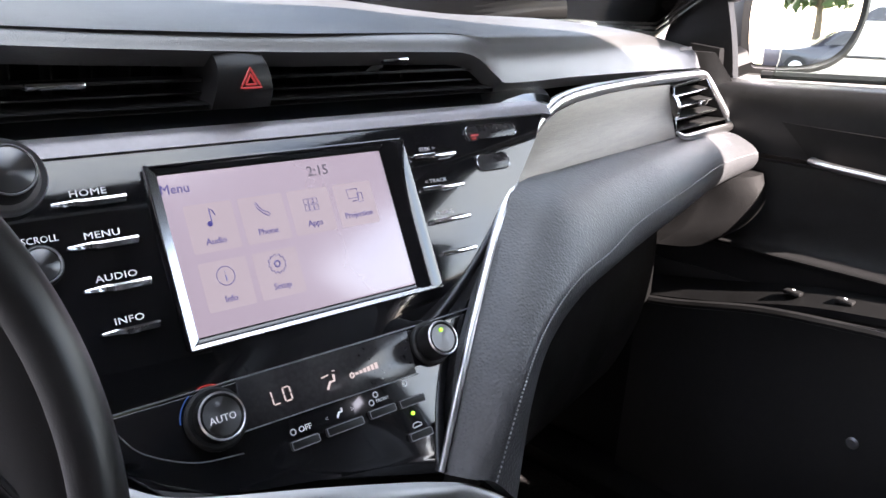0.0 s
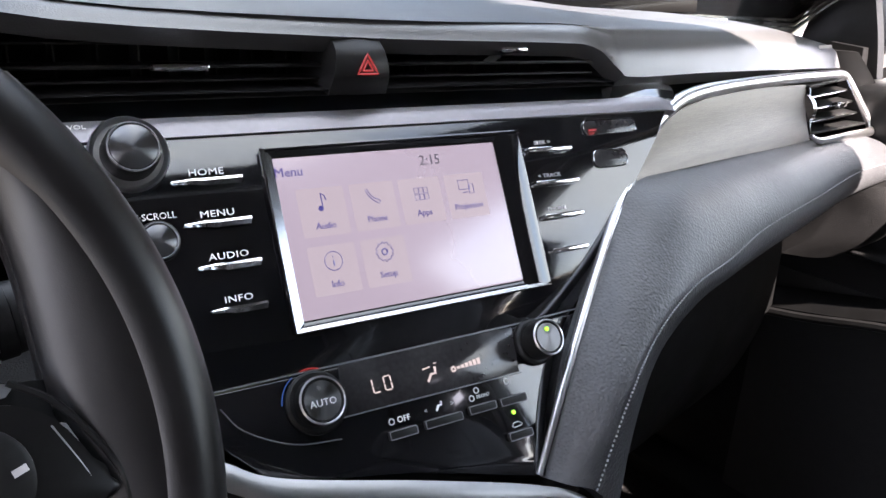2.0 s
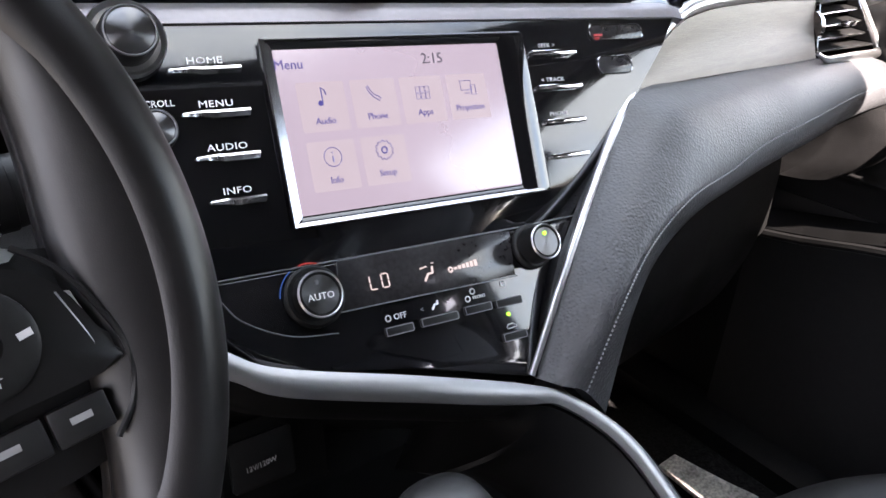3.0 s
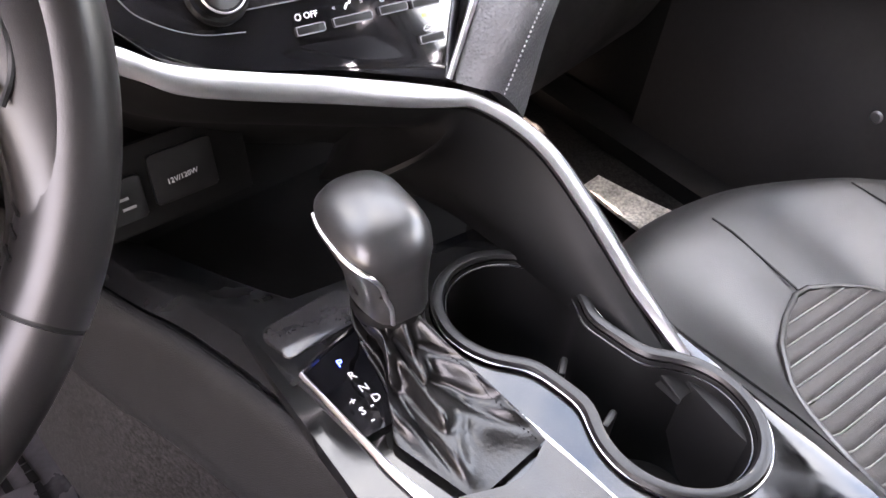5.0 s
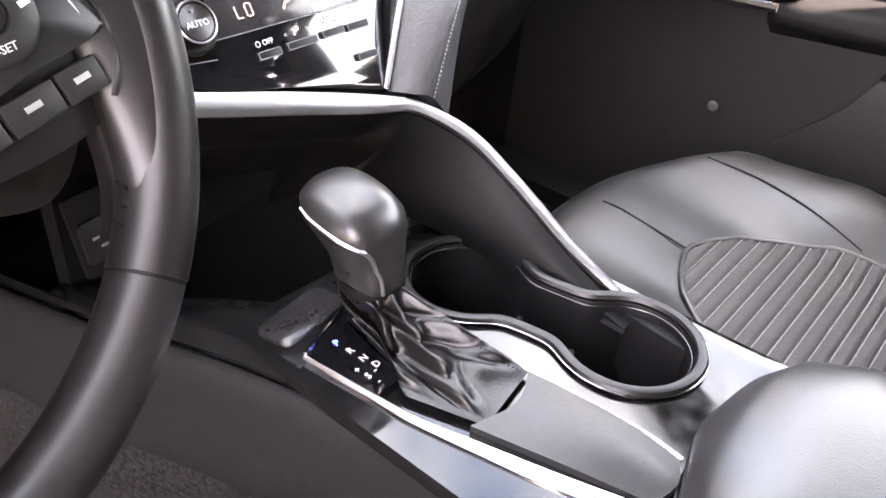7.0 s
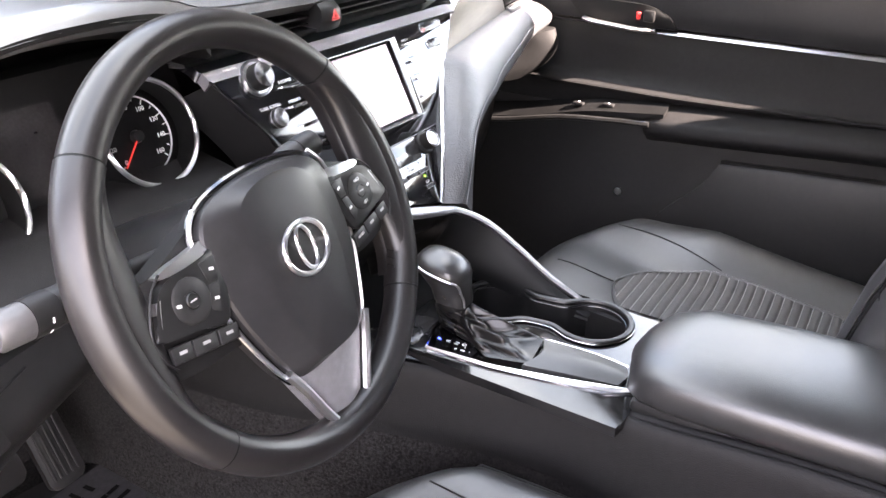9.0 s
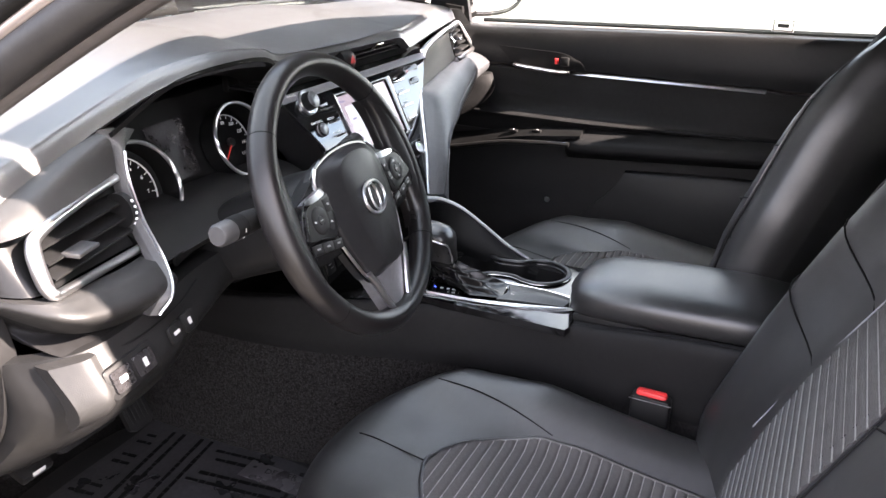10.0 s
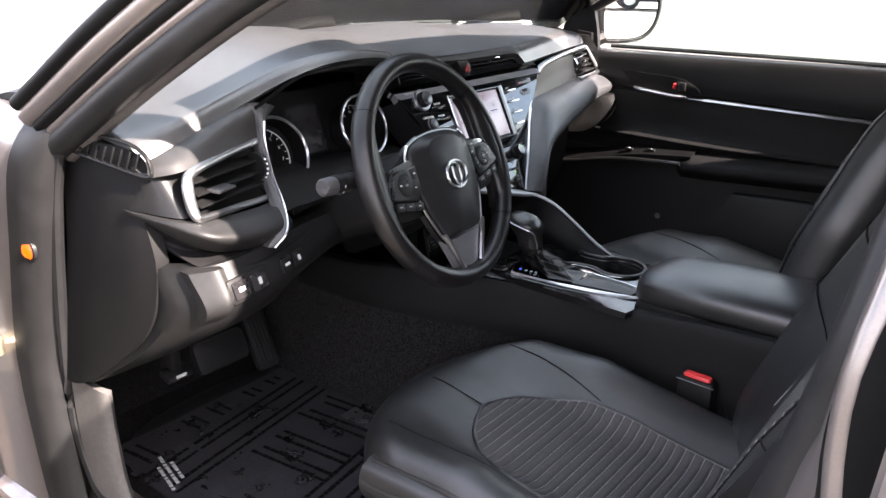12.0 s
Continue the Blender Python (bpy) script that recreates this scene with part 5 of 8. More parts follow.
def stalk(side, name, label):
    t = thing(name, label, "stalk")
    base, tip = wp(side * 0.05, 0.020 if side < 0 else 0.036, -0.055), wp(-0.205, 0.031, -0.050) if side < 0 else wp(0.150, 0.046, -0.050)
    axis = (tip - base).normalized()
    m = Matrix.Translation(base) @ axis.to_track_quat("Z", "Y").to_matrix().to_4x4()
    L = (tip - base).length
    part("arm", turned([(0, 0), (0.007, 0), (0.0085, L * 0.45), (0.0, L * 0.45)], m, n=20), HARD, t)
    part("grip", turned([(0, L * 0.45), (0.0115, L * 0.46), (0.0135, L * 0.6), (0.0135, L * 0.72), (0.0, L * 0.72)], m, n=24), SOFT, t)
    part("twist_ring", turned([(0, L * 0.72), (0.0142, L * 0.725), (0.0142, L * 0.85), (0.0, L * 0.85)], m, n=24), HARD, t, "ridged twist ring")
    part("end_cap", turned([(0, L * 0.85), (0.0135, L * 0.852), (0.013, L * 0.98), (0.0105, L), (0, L)], m, n=24), VALANCEGREY if side < 0 else HARD, t)
    for k in range(5):
        a = 2 * math.pi * (k / 9 + 0.55)
        part("mark", block((0.0012, 0.004, 0.0005), (0, 0, 0), 0, m @ Matrix.Rotation(a, 4, "Z") @ Matrix.Translation((0.0143, 0, L * 0.78)) @ Matrix.Rotation(radians(90), 4, "Y")), WHITEINK, t)


stalk(1, "wiper_stalk", "black wiper stalk with a grey end behind the wheel")
stalk(-1, "light_stalk", "black light stalk with a grey rounded end")

# ---- instrument cluster ----
CLUSTER = thing("instrument_cluster", "dark instrument cluster with two ringed dials", "instrument cluster")
CM = basis((-0.372, 0.045, 0.975), (1, 0, 0), (0, 0.36, 0.93))
part("cluster_panel", prism(rounded(0.36, 0.16, 0.03), 0.01, CM @ Matrix.Translation((0, 0, -0.035))), DEEP, CLUSTER)
hoodr = [[(-0.535, 0.0, 1.045), (-0.535, 0.05, 1.02)], [(-0.45, -0.012, 1.085), (-0.45, 0.06, 1.06)], [(-0.36, -0.025, 1.097), (-0.36, 0.06, 1.07)], [(-0.26, -0.015, 1.086), (-0.26, 0.06, 1.06)], [(-0.205, 0.01, 1.04), (-0.2, 0.05, 1.02)]]
part("hood_lining", patch(hoodr, (0, 0, 0.006)), DEEP, CLUSTER)
shelf = [[(-0.54, -0.055, 0.90), (-0.54, 0.0, 0.93), (-0.54, 0.05, 0.935)], [(-0.37, -0.05, 0.905), (-0.37, 0.0, 0.93), (-0.37, 0.05, 0.935)], [(-0.20, -0.04, 0.90), (-0.20, 0.0, 0.92), (-0.20, 0.05, 0.93)]]
part("lower_bezel", patch(shelf, (0, 0.01, -0.012)), VINYL, CLUSTER)
for cx, big in ((-0.108, True), (0.100, False)):
    dm = CM @ Matrix.Translation((cx, -0.004, 0.0)) if not big else CM @ Matrix.Translation((cx, -0.020, 0.004)) @ Matrix.Scale(1.12, 4)
    dial = part("dial", turned([(0, -0.018), (0.046, -0.018), (0.046, -0.020), (0, -0.020)], dm), DEEP, CLUSTER, "black round dial")
    part("dial_ring", tube([dm @ Vector((0.0535 * math.cos(a), 0.0535 * math.sin(a), 0.010)) for a in [2 * math.pi * i / 64 for i in range(64)]], 0.0026, 8, closed=True), SATIN, dial, "bright ring round the dial")
    part("dial_wall", turned([(0.052, -0.02), (0.052, 0.009), (0.0535, 0.009), (0.0535, -0.02), (0.052, -0.02)], dm), DEEP, dial)
    part("dial_track", turned([(0.041, -0.0165), (0.0422, -0.0165), (0.0422, -0.018), (0.041, -0.018), (0.041, -0.0165)], dm), GREYINK, dial)
    for k in range(17):
        a = radians(225 - 270 * k / 16)
        part("tick", block((0.005 if k % 2 == 0 else 0.003, 0.0009, 0.0006), (0, 0, 0), 0, dm @ Matrix.Rotation(a, 4, "Z") @ Matrix.Translation((0.0375, 0, -0.0172))), WHITEINK, dial)
    for k in range(9):
        a = radians(225 - 270 * k / 8)
        words(str(k if big else 20 * k), 0.0068, dm @ Matrix.Translation((0.030 * math.cos(a), 0.030 * math.sin(a), -0.0172)), WHITEINK, dial, "numeral")
    part("needle", tube([dm @ Vector((0, 0, -0.012)), dm @ Vector((-0.026, -0.026, -0.013))], 0.0009, 5), REDGLOW, dial)
    part("needle_hub", turned([(0, -0.010), (0.006, -0.011), (0.007, -0.017), (0, -0.017)], dm, n=20), HARD, dial)
part("info_display", prism(rounded(0.07, 0.08, 0.004), 0.002, CM @ Matrix.Translation((-0.004, 0.012, -0.024))), SMOKED, CLUSTER, "unlit information display")

# ---- air vents ----
VENT_C = thing("center_vent", "wide black centre air vent with chrome tabs", "air vent")
part("cavity", patch([[(-0.235, 0.085, 1.03), (0.215, 0.085, 1.03)], [(-0.235, 0.085, 1.08), (0.215, 0.085, 1.08)]], (0, 0.01, 0)), DEEP, VENT_C)
part("sill", patch([[(x, 0.040, 1.033), (x, 0.018, 1.0365), (x, 0.085, 1.0385)] for x in (-0.235, 0.0, 0.2)], (0, 0, -0.003)), HARD, VENT_C)
for x0, x1 in ((-0.232, -0.033), (0.007, 0.190)):
    for z, y, r in ((1.0495, 0.028, 0.0022), (1.0615, 0.034, 0.0014), (1.0415, 0.030, 0.0014)):
        part("slat", block((x1 - x0 - (0.02 if x1 > 0 and z > 1.055 else 0.0), 0.022, r), ((x0 + x1) / 2 - (0.01 if x1 > 0 and z > 1.055 else 0), y + 0.011, z), 0.0006), HARD, VENT_C)
    n = 9
    for i in range(n):
        part("fin", block((0.0012, 0.022, 0.030), (lerp(x0, x1, (i + 0.5) / n), 0.066, 1.053), 0.0004), HARD, VENT_C)
part("tab", block((0.031, 0.012, 0.0042), (-0.1185, 0.026, 1.0495), 0.0015), CHROME, VENT_C, "chrome vent tab")
part("tab", block((0.023, 0.012, 0.004), (0.1095, 0.028, 1.0585), 0.0015), CHROME, VENT_C, "chrome vent tab")
part("tab_stem", patch([[(0.086, 0.03, 1.0495), (0.098, 0.03, 1.0495)], [(0.098, 0.03, 1.057), (0.108, 0.03, 1.058)]], (0, 0.01, 0)), HARD, VENT_C)
cheek = [[(0.190, 0.030, 1.066), (0.203, 0.034, 1.052), (0.211, 0.036, 1.036)], [(0.19, 0.085, 1.066), (0.2, 0.085, 1.05), (0.21, 0.085, 1.036)]]
part("cheek", patch(cheek, (0.004, 0, 0)), HARD, VENT_C)
HAZ = thing("hazard_button", "black hazard switch with a red triangle between the vents", "switch")
hz = [[(-0.034, 0.016, 1.033), (-0.0145, 0.012, 1.033), (0.005, 0.016, 1.033)], [(-0.033, 0.010, 1.045), (-0.0145, 0.006, 1.045), (0.004, 0.010, 1.045)], [(-0.031, 0.012, 1.058), (-0.0145, 0.009, 1.058), (0.002, 0.012, 1.058)], [(-0.030, 0.022, 1.067), (-0.0145, 0.020, 1.067), (0.001, 0.022, 1.067)]]
part("housing", patch(hz, (0, 0.05, 0)), HARD, HAZ, "", 25)
HM = basis((-0.0135, 0.0050, 1.0500), (1, 0, 0), (0, 0.12, 0.99))
for k, r in enumerate((0.0078, 0.0040)):
    tri_pts = [HM @ Vector((r * math.cos(radians(90 + 120 * i)), r * math.sin(radians(90 + 120 * i)) * 1.0, 0.0005)) for i in range(3)]
    path = []
    for i in range(3):
        a, b = tri_pts[i], tri_pts[(i + 1) % 3]
        path += [a.lerp(b, u / 6) for u in range(6)]
    part("triangle", tube(path, 0.00065, 5, closed=True), REDINK, HAZ, "red warning triangle")

VENT_P = thing("passenger_vent", "angular black end vent framed in satin silver", "air vent")
def face_p(u, v, back=0.0):
    """A point on the passenger vent's face: u from inlay to door, v from bottom to top."""
    lo = Vector((lerp(0.580, 0.752, u), lerp(0.094, 0.132, u), lerp(0.962, 0.960, u)))
    hi = Vector((lerp(0.590, 0.724, u), lerp(0.110, 0.150, u), lerp(1.011, 1.013, u)))
    return lo.lerp(hi, v) + Vector((-0.25 * back, back, 0))


fp = spline([(0.700, 0.152, 1.020), (0.722, 0.155, 1.018), (0.732, 0.153, 1.011), (0.750, 0.140, 0.980), (0.760, 0.131, 0.960), (0.757, 0.127, 0.953), (0.744, 0.123, 0.951), (0.68, 0.107, 0.953), (0.60, 0.086, 0.956), (0.572, 0.078, 0.959), (0.556, 0.077, 0.965)], 6)
part("vent_frame", tube(fp, lambda u: 0.0056 if u < 0.7 else lerp(0.0056, 0.002, (u - 0.7) / 0.3), 10), SATIN, VENT_P, "satin silver vent frame")
part("cavity", patch([[face_p(0, 0, 0.03), face_p(1, 0, 0.03)], [face_p(0, 1, 0.03), face_p(1, 1, 0.03)]], (0, 0.01, 0)), DEEP, VENT_P)
for v0, v1 in ((0.0, 0.0), (1.0, 1.0)):
    part("duct_wall", patch([[face_p(0, v0), face_p(1, v0)], [face_p(0, v0, 0.03), face_p(1, v0, 0.03)]], (0, 0, 0.002)), HARD, VENT_P)
for u0 in (0.0, 1.0):
    part("duct_wall", patch([[face_p(u0, 0), face_p(u0, 1)], [face_p(u0, 0, 0.03), face_p(u0, 1, 0.03)]], (0.002, 0, 0)), PIANO, VENT_P)
for v in (0.24, 0.5, 0.76):
    part("slat", patch([[face_p(0.06, v, 0.004), face_p(0.99, v, 0.004)], [face_p(0.06, v + 0.05, 0.020), face_p(0.99, v + 0.05, 0.020)]], (0, 0, 0.0016)), HARD, VENT_P)
    part("slat_edge", tube([face_p(0.06, v, 0.004), face_p(0.99, v, 0.004)], 0.0010, 6), DARKCHROME, VENT_P)
tabm = basis(face_p(0.60, 0.52, -0.001), face_p(1, 0.52) - face_p(0, 0.52), (0, 0, 1))
part("tab", block((0.026, 0.006, 0.010), (0, 0, 0), 0.0015, tabm), CHROME, VENT_P, "chrome vent tab")
part("thumb_wheel", turned([(0, -0.003), (0.019, -0.003), (0.019, 0.003), (0, 0.003)], basis(face_p(0.02, 0.5, 0.012), (0, 0.2, 1), (0, -1, 0.2)), n=24), CHROME, VENT_P, "knurled vent wheel")

VENT_D = thing("driver_vent", "driver's end vent in a bright silver frame with a sweeping fin", "air vent")
dv = spline([(-0.545, -0.005, 1.000), (-0.62, -0.026, 0.995), (-0.685, -0.046, 0.988), (-0.699, -0.053, 0.975), (-0.703, -0.066, 0.945), (-0.700, -0.073, 0.934), (-0.685, -0.069, 0.931), (-0.62, -0.052, 0.926), (-0.545, -0.034, 0.921)], 7)
part("vent_frame", tube(dv, lambda u: 0.0050 + 0.0032 * math.exp(-((u - 0.42) / 0.2) ** 2), 12), SATIN, VENT_D, "bright silver vent frame")
dq = [[(-0.535, -0.003, 0.997), (-0.695, -0.046, 0.985)], [(-0.535, -0.020, 0.96), (-0.698, -0.056, 0.958)], [(-0.535, -0.034, 0.923), (-0.698, -0.070, 0.934)]]
part("cavity", patch([[Vector(q) + Vector((0, 0.03, 0)) for q in r] for r in dq], (0, 0.01, 0)), DEEP, VENT_D)
for z in (0.942, 0.957, 0.973):
    u = (0.995 - z) / 0.07
    part("slat", patch([[(-0.69, -0.046 - 0.026 * u, z + 0.001), (-0.545, -0.008 - 0.026 * u, z)], [(-0.69, -0.020 - 0.026 * u, z + 0.004), (-0.545, 0.018 - 0.026 * u, z + 0.003)]], (0, 0, 0.002)), HARD, VENT_D)
part("tab", block((0.036, 0.022, 0.005), (0, 0, 0), 0.0015, Matrix.Translation((-0.648, -0.056, 0.960)) @ Matrix.Rotation(0.25, 4, "Z")), VALANCEGREY, VENT_D, "grey vent tab")
part("thumb_wheel", turned([(0, -0.004), (0.021, -0.004), (0.021, 0.004), (0, 0.004)], basis((-0.553, -0.016, 0.965), (0.0, 0.3, 1), (0, -1, 0.3)), n=24), HARD, VENT_D)
for i in range(5):
    a = radians(-40 + 20 * i)
    part("wheel_dot", turned([(0, 0.0014), (0.0018, 0.0006), (0.0018, -0.001), (0, -0.001)], basis((-0.551, -0.016 - 0.021 * math.cos(a), 0.965 + 0.021 * math.sin(a)), (1, 0, 0), (0, 0.3, 1)), n=10), WHITEINK, VENT_D)
fin = [[(-0.548, 0.014, 1.054), (-0.515, 0.006, 1.050), (-0.486, 0.018, 1.040)], [(-0.541, 0.004, 1.030), (-0.530, -0.008, 1.028), (-0.520, 0.004, 1.022)], [(-0.543, -0.006, 1.000), (-0.537, -0.016, 0.998), (-0.531, -0.004, 0.996)],
       [(-0.551, -0.028, 0.955), (-0.545, -0.040, 0.953), (-0.538, -0.026, 0.952)], [(-0.562, -0.062, 0.918), (-0.555, -0.074, 0.916), (-0.548, -0.058, 0.915)], [(-0.586, -0.096, 0.895), (-0.578, -0.104, 0.892), (-0.570, -0.090, 0.890)], [(-0.606, -0.094, 0.872), (-0.596, -0.098, 0.870), (-0.585, -0.085, 0.868)]]
part("fin", patch(fin, (0, 0.012, 0)), VALANCEGREY, VENT_D, "dark silver fin sweeping down from the dash top")
part("fin_edge", tube(spline([Vector(r[1]) + Vector((0, -0.001, 0)) for r in fin[1:]], 6), 0.0018, 6), SATIN, VENT_D)
wing = [[(-0.745, 0.006, 0.934), (-0.744, 0.004, 0.930), (-0.74, 0.01, 0.925)], [(-0.715, -0.072, 0.930), (-0.712, -0.090, 0.915), (-0.70, -0.060, 0.890)], [(-0.66, -0.082, 0.922), (-0.66, -0.104, 0.902), (-0.655, -0.080, 0.876)], [(-0.60, -0.078, 0.918), (-0.600, -0.104, 0.898), (-0.598, -0.082, 0.872)], [(-0.555, -0.066, 0.915), (-0.552, -0.088, 0.895), (-0.55, -0.07, 0.870)]]
under = [[r[2], (Vector(r[2]) + Vector(e)) / 2 + Vector((0, 0.034, 0.004)), e] for r, e in zip([wing[0], wing[1], wing[2], wing[3], wing[4]], [(-0.722, 0.03, 0.90), (-0.705, -0.075, 0.866), (-0.655, -0.088, 0.869), (-0.60, -0.082, 0.870), (-0.54, -0.066, 0.871)])]
part("wing_under", patch(under, (0, 0.02, 0.0)), VINYL, DASH)
part("wing", patch(wing, (0, 0.025, 0.0)), SOFT, DASH, "soft padded wing under the driver's vent")
shoulder = [[(-0.735, 0.005, 0.998), (-0.735, -0.002, 0.965), (-0.742, 0.004, 0.935)], [(-0.71, -0.022, 0.992), (-0.708, -0.045, 0.96), (-0.71, -0.068, 0.932)], [(-0.64, -0.012, 1.004), (-0.64, -0.02, 0.96), (-0.64, -0.05, 0.925)], [(-0.545, 0.004, 1.03), (-0.545, 0.0, 0.96), (-0.545, -0.03, 0.92)]]
part("vent_surround", patch([[Vector(q) + Vector((0, 0.012, 0)) for q in r] for r in shoulder], (0, 0.02, 0)), PODBLACK, DASH, "gloss black vent surround")

# ---- seats ----
def build_seat(name, label, inner, recline, bolster, flat):
    """inner: +1 or -1, the side towards the console; bolster: its swell up the back, flat: the outer one beside it. A front seat standing at x = 0 with its cushion's nose near y = 0, floor at z = 0.34."""
    t = thing(name, label, "car seat", "front seats")
    def top(x, y):
        """Height of the cushion's surface: dished along the middle, bolsters rising behind the nose."""
        mid = curve_at([(-0.52, 0.546), (-0.38, 0.556), (-0.25, 0.571), (-0.12, 0.590), (-0.05, 0.605), (-0.02, 0.602), (0.02, 0.590)], y)
        b = min(1, max(0, (abs(x) - 0.085) / 0.105))
        rise = curve_at([(-0.52, 0.046), (-0.22, 0.056), (-0.12, 0.034), (-0.04, 0.012), (0.0, 0.0)], y)
        return mid + b * b * (3 - 2 * b) * rise - 0.030 * max(0, (abs(x) - 0.196) / 0.034) ** 2
    def half(y):
        """Half the width of the ribbed insert."""
        return curve_at([(-0.50, 0.124), (-0.30, 0.128), (-0.232, 0.122), (-0.176, 0.096), (-0.142, 0.066), (-0.124, 0.036), (-0.114, 0.008)], y)
    def setback(x):
        return 0.045 * min(1.4, abs(x) / 0.18) ** 2.4
    def reach(y):
        """The nose runs on forward of the ribbed insert."""
        return y + 0.045 * max(0.0, (y + 0.11) / 0.11)
    net = []
    for x in (-0.230, -0.222, -0.210, -0.192, -0.165, -0.135, -0.09, -0.045, 0, 0.045, 0.09, 0.135, 0.165, 0.192, 0.210, 0.222, 0.230):
        n0 = setback(x)
        col = [(x * 0.96, -0.034 - n0, 0.50), (x * 0.98, -0.006 - n0, 0.535), (x, -0.002 - n0, 0.568), (x, -0.014 - n0, top(x, -0.022) - 0.006)]
        col += [(x, y, top(x, y) - (0.003 if abs(x) < half(y) - 0.012 else 0.0)) for y in (-0.032 - n0, -0.055 - n0, -0.085 - n0 * 0.8, -0.12 - n0 * 0.5, -0.17 - n0 * 0.2, -0.22, -0.28, -0.34, -0.40, -0.46, -0.50)]
        net.append([(a, reach(b), c) for a, b, c in col])
    part("cushion", patch(net, (0, 0, -0.05), 2, 2), LEATHER, t, "black leather seat cushion")
    # side bands of the cushion, two rolled seams on each
    for s in (-1, 1):
        side = [[(s * x, reach(y), z + top(0.2, y) - 0.612) for y in (-0.085, -0.16, -0.25, -0.36, -0.50)] for x, z in ((0.224, 0.590), (0.240, 0.582), (0.247, 0.566), (0.246, 0.548), (0.238, 0.530))]
        part("cushion_side", patch(side, (-s * 0.02, 0, 0)), LEATHER, t)
        for x, z in ((0.2265, 0.5905), (0.2475, 0.5640)):
            part("seam", tube([Vector((s * x, reach(y), z + top(0.2, y) - 0.612)) for y in [-0.09 - 0.40 * i / 20 for i in range(21)]], 0.0024, 6), LEATHER, t)
    # ribbed insert that comes to a blunt point at the front seam
    insert = part("cushion_insert", patch([[(c * half(y), y, top(c * half(y), y) - 0.0035) for y in (-0.13, -0.16, -0.20, -0.24, -0.35, -0.49)] for c in (-0.96, -0.75, -0.5, -0.25, 0, 0.25, 0.5, 0.75, 0.96)], (0, 0, -0.01), 3, 3), RIB, t, "dark ribbed cloth insert with grey piping")
    n, step = 25, 0.0150
    for k in range(n):
        y0, y1 = -0.116 - k * step, -0.116 - (k + 1) * step + 0.0014
        ym = (y0 + y1) / 2
        rings = []
        for i in range(15):
            c = lerp(-1, 1, i / 14)
            q = [(c * half(y), y, top(c * half(y), y)) for y in (y0, ym, y1)]
            rings.append([(q[0][0], y0, q[0][2] - 0.004), (q[0][0], y0, q[0][2] + 0.0012), (q[1][0], ym, q[1][2] + 0.0036), (q[2][0], y1, q[2][2] + 0.0012), (q[2][0], y1, q[2][2] - 0.004)])
        part("rib", loft(rings), RIB, insert, smooth=70)
        h = half(y1)
        part("piping", tube([Vector((lerp(-h, h, i / 12), y1 - 0.0007, top(lerp(-h, h, i / 12), y1) + 0.0020)) for i in range(13)], 0.0008, 5), PIPING, insert)
    edge = [Vector((half(y) + 0.0015, y, top(half(y), y) + 0.0015)) for y in [-0.113 - 0.385 * (i / 26) ** 1.6 for i in range(27)]]
    part("insert_border", tube([Vector((-q.x, q.y, q.z)) for q in edge[::-1]] + edge, 0.0030, 8), LEATHER, insert, "rolled leather border of the insert")
    nose = [Vector((0.0, reach(y), top(0, y) + 0.0006)) for y in (-0.112, -0.095, -0.075, -0.055, -0.038)]
    part("nose_seam", tube(spline(nose, 4), 0.0011, 5), DEEP, t)
    for s in (-1, 1):
        part("bolster_seam", tube(spline([Vector((s * x, reach(y), top(x, y) + 0.0006)) for x, y in ((0.160, -0.070), (0.158, -0.11), (0.150, -0.16), (0.140, -0.205), (0.131, -0.25))], 6), 0.0012, 5), DEEP, t)
    # backrest
    def spine(u):
        return (-0.475 + recline * (0.475 + curve_at([(0, -0.475), (0.15, -0.487), (0.4, -0.535), (0.7, -0.61), (1, -0.70)], u)), curve_at([(0, 0.535), (0.15, 0.62), (0.4, 0.78), (0.7, 0.975), (1, 1.165)], u))
    def width(u):
        return curve_at([(0, 0.235), (0.2, 0.262), (0.5, 0.265), (0.75, 0.235), (0.9, 0.20), (1.0, 0.16)], u)
    def push(x, u):
        b = min(1, max(0, (abs(x) - 0.120) / 0.10))
        k = curve_at(bolster, u) * (1 if x * inner > 0 else flat)
        return b * b * (3 - 2 * b) * k
    def bp(x, u, out=0.0):
        y, z = spine(u)
        d = push(x, u) + out - 0.035 * (x / max(0.1, width(u))) ** 6
        return Vector((x, y + d * 0.93, z + d * 0.33))
    rings = []
    for k in range(31):
        u = k / 30
        w = width(u)
        ring = [bp(w * c, u) for c in (-1, -0.97, -0.92, -0.86, -0.76, -0.65, -0.55, -0.45, -0.3, -0.15, 0, 0.15, 0.3, 0.45, 0.55, 0.65, 0.76, 0.86, 0.92, 0.97, 1)]
        y, z = spine(u)
        for c, d in ((1.04, -0.002), (1.065, -0.025), (1.06, -0.055), (1.0, -0.085), (0.8, -0.105), (0.4, -0.115), (0, -0.117), (-0.4, -0.115), (-0.8, -0.105), (-1.0, -0.085), (-1.06, -0.055), (-1.065, -0.025), (-1.04, -0.002)):
            e = push(math.copysign(w, c), u) * (1 if abs(c) > 0.99 else 0.3)
            ring.append(Vector((w * c, y + (d + e * 0.55) * 0.93, z + (d + e * 0.55) * 0.33)))
        rings.append(ring)
    part("backrest", loft(rings), LEATHER, t, "black leather backrest with side bolsters", 60)
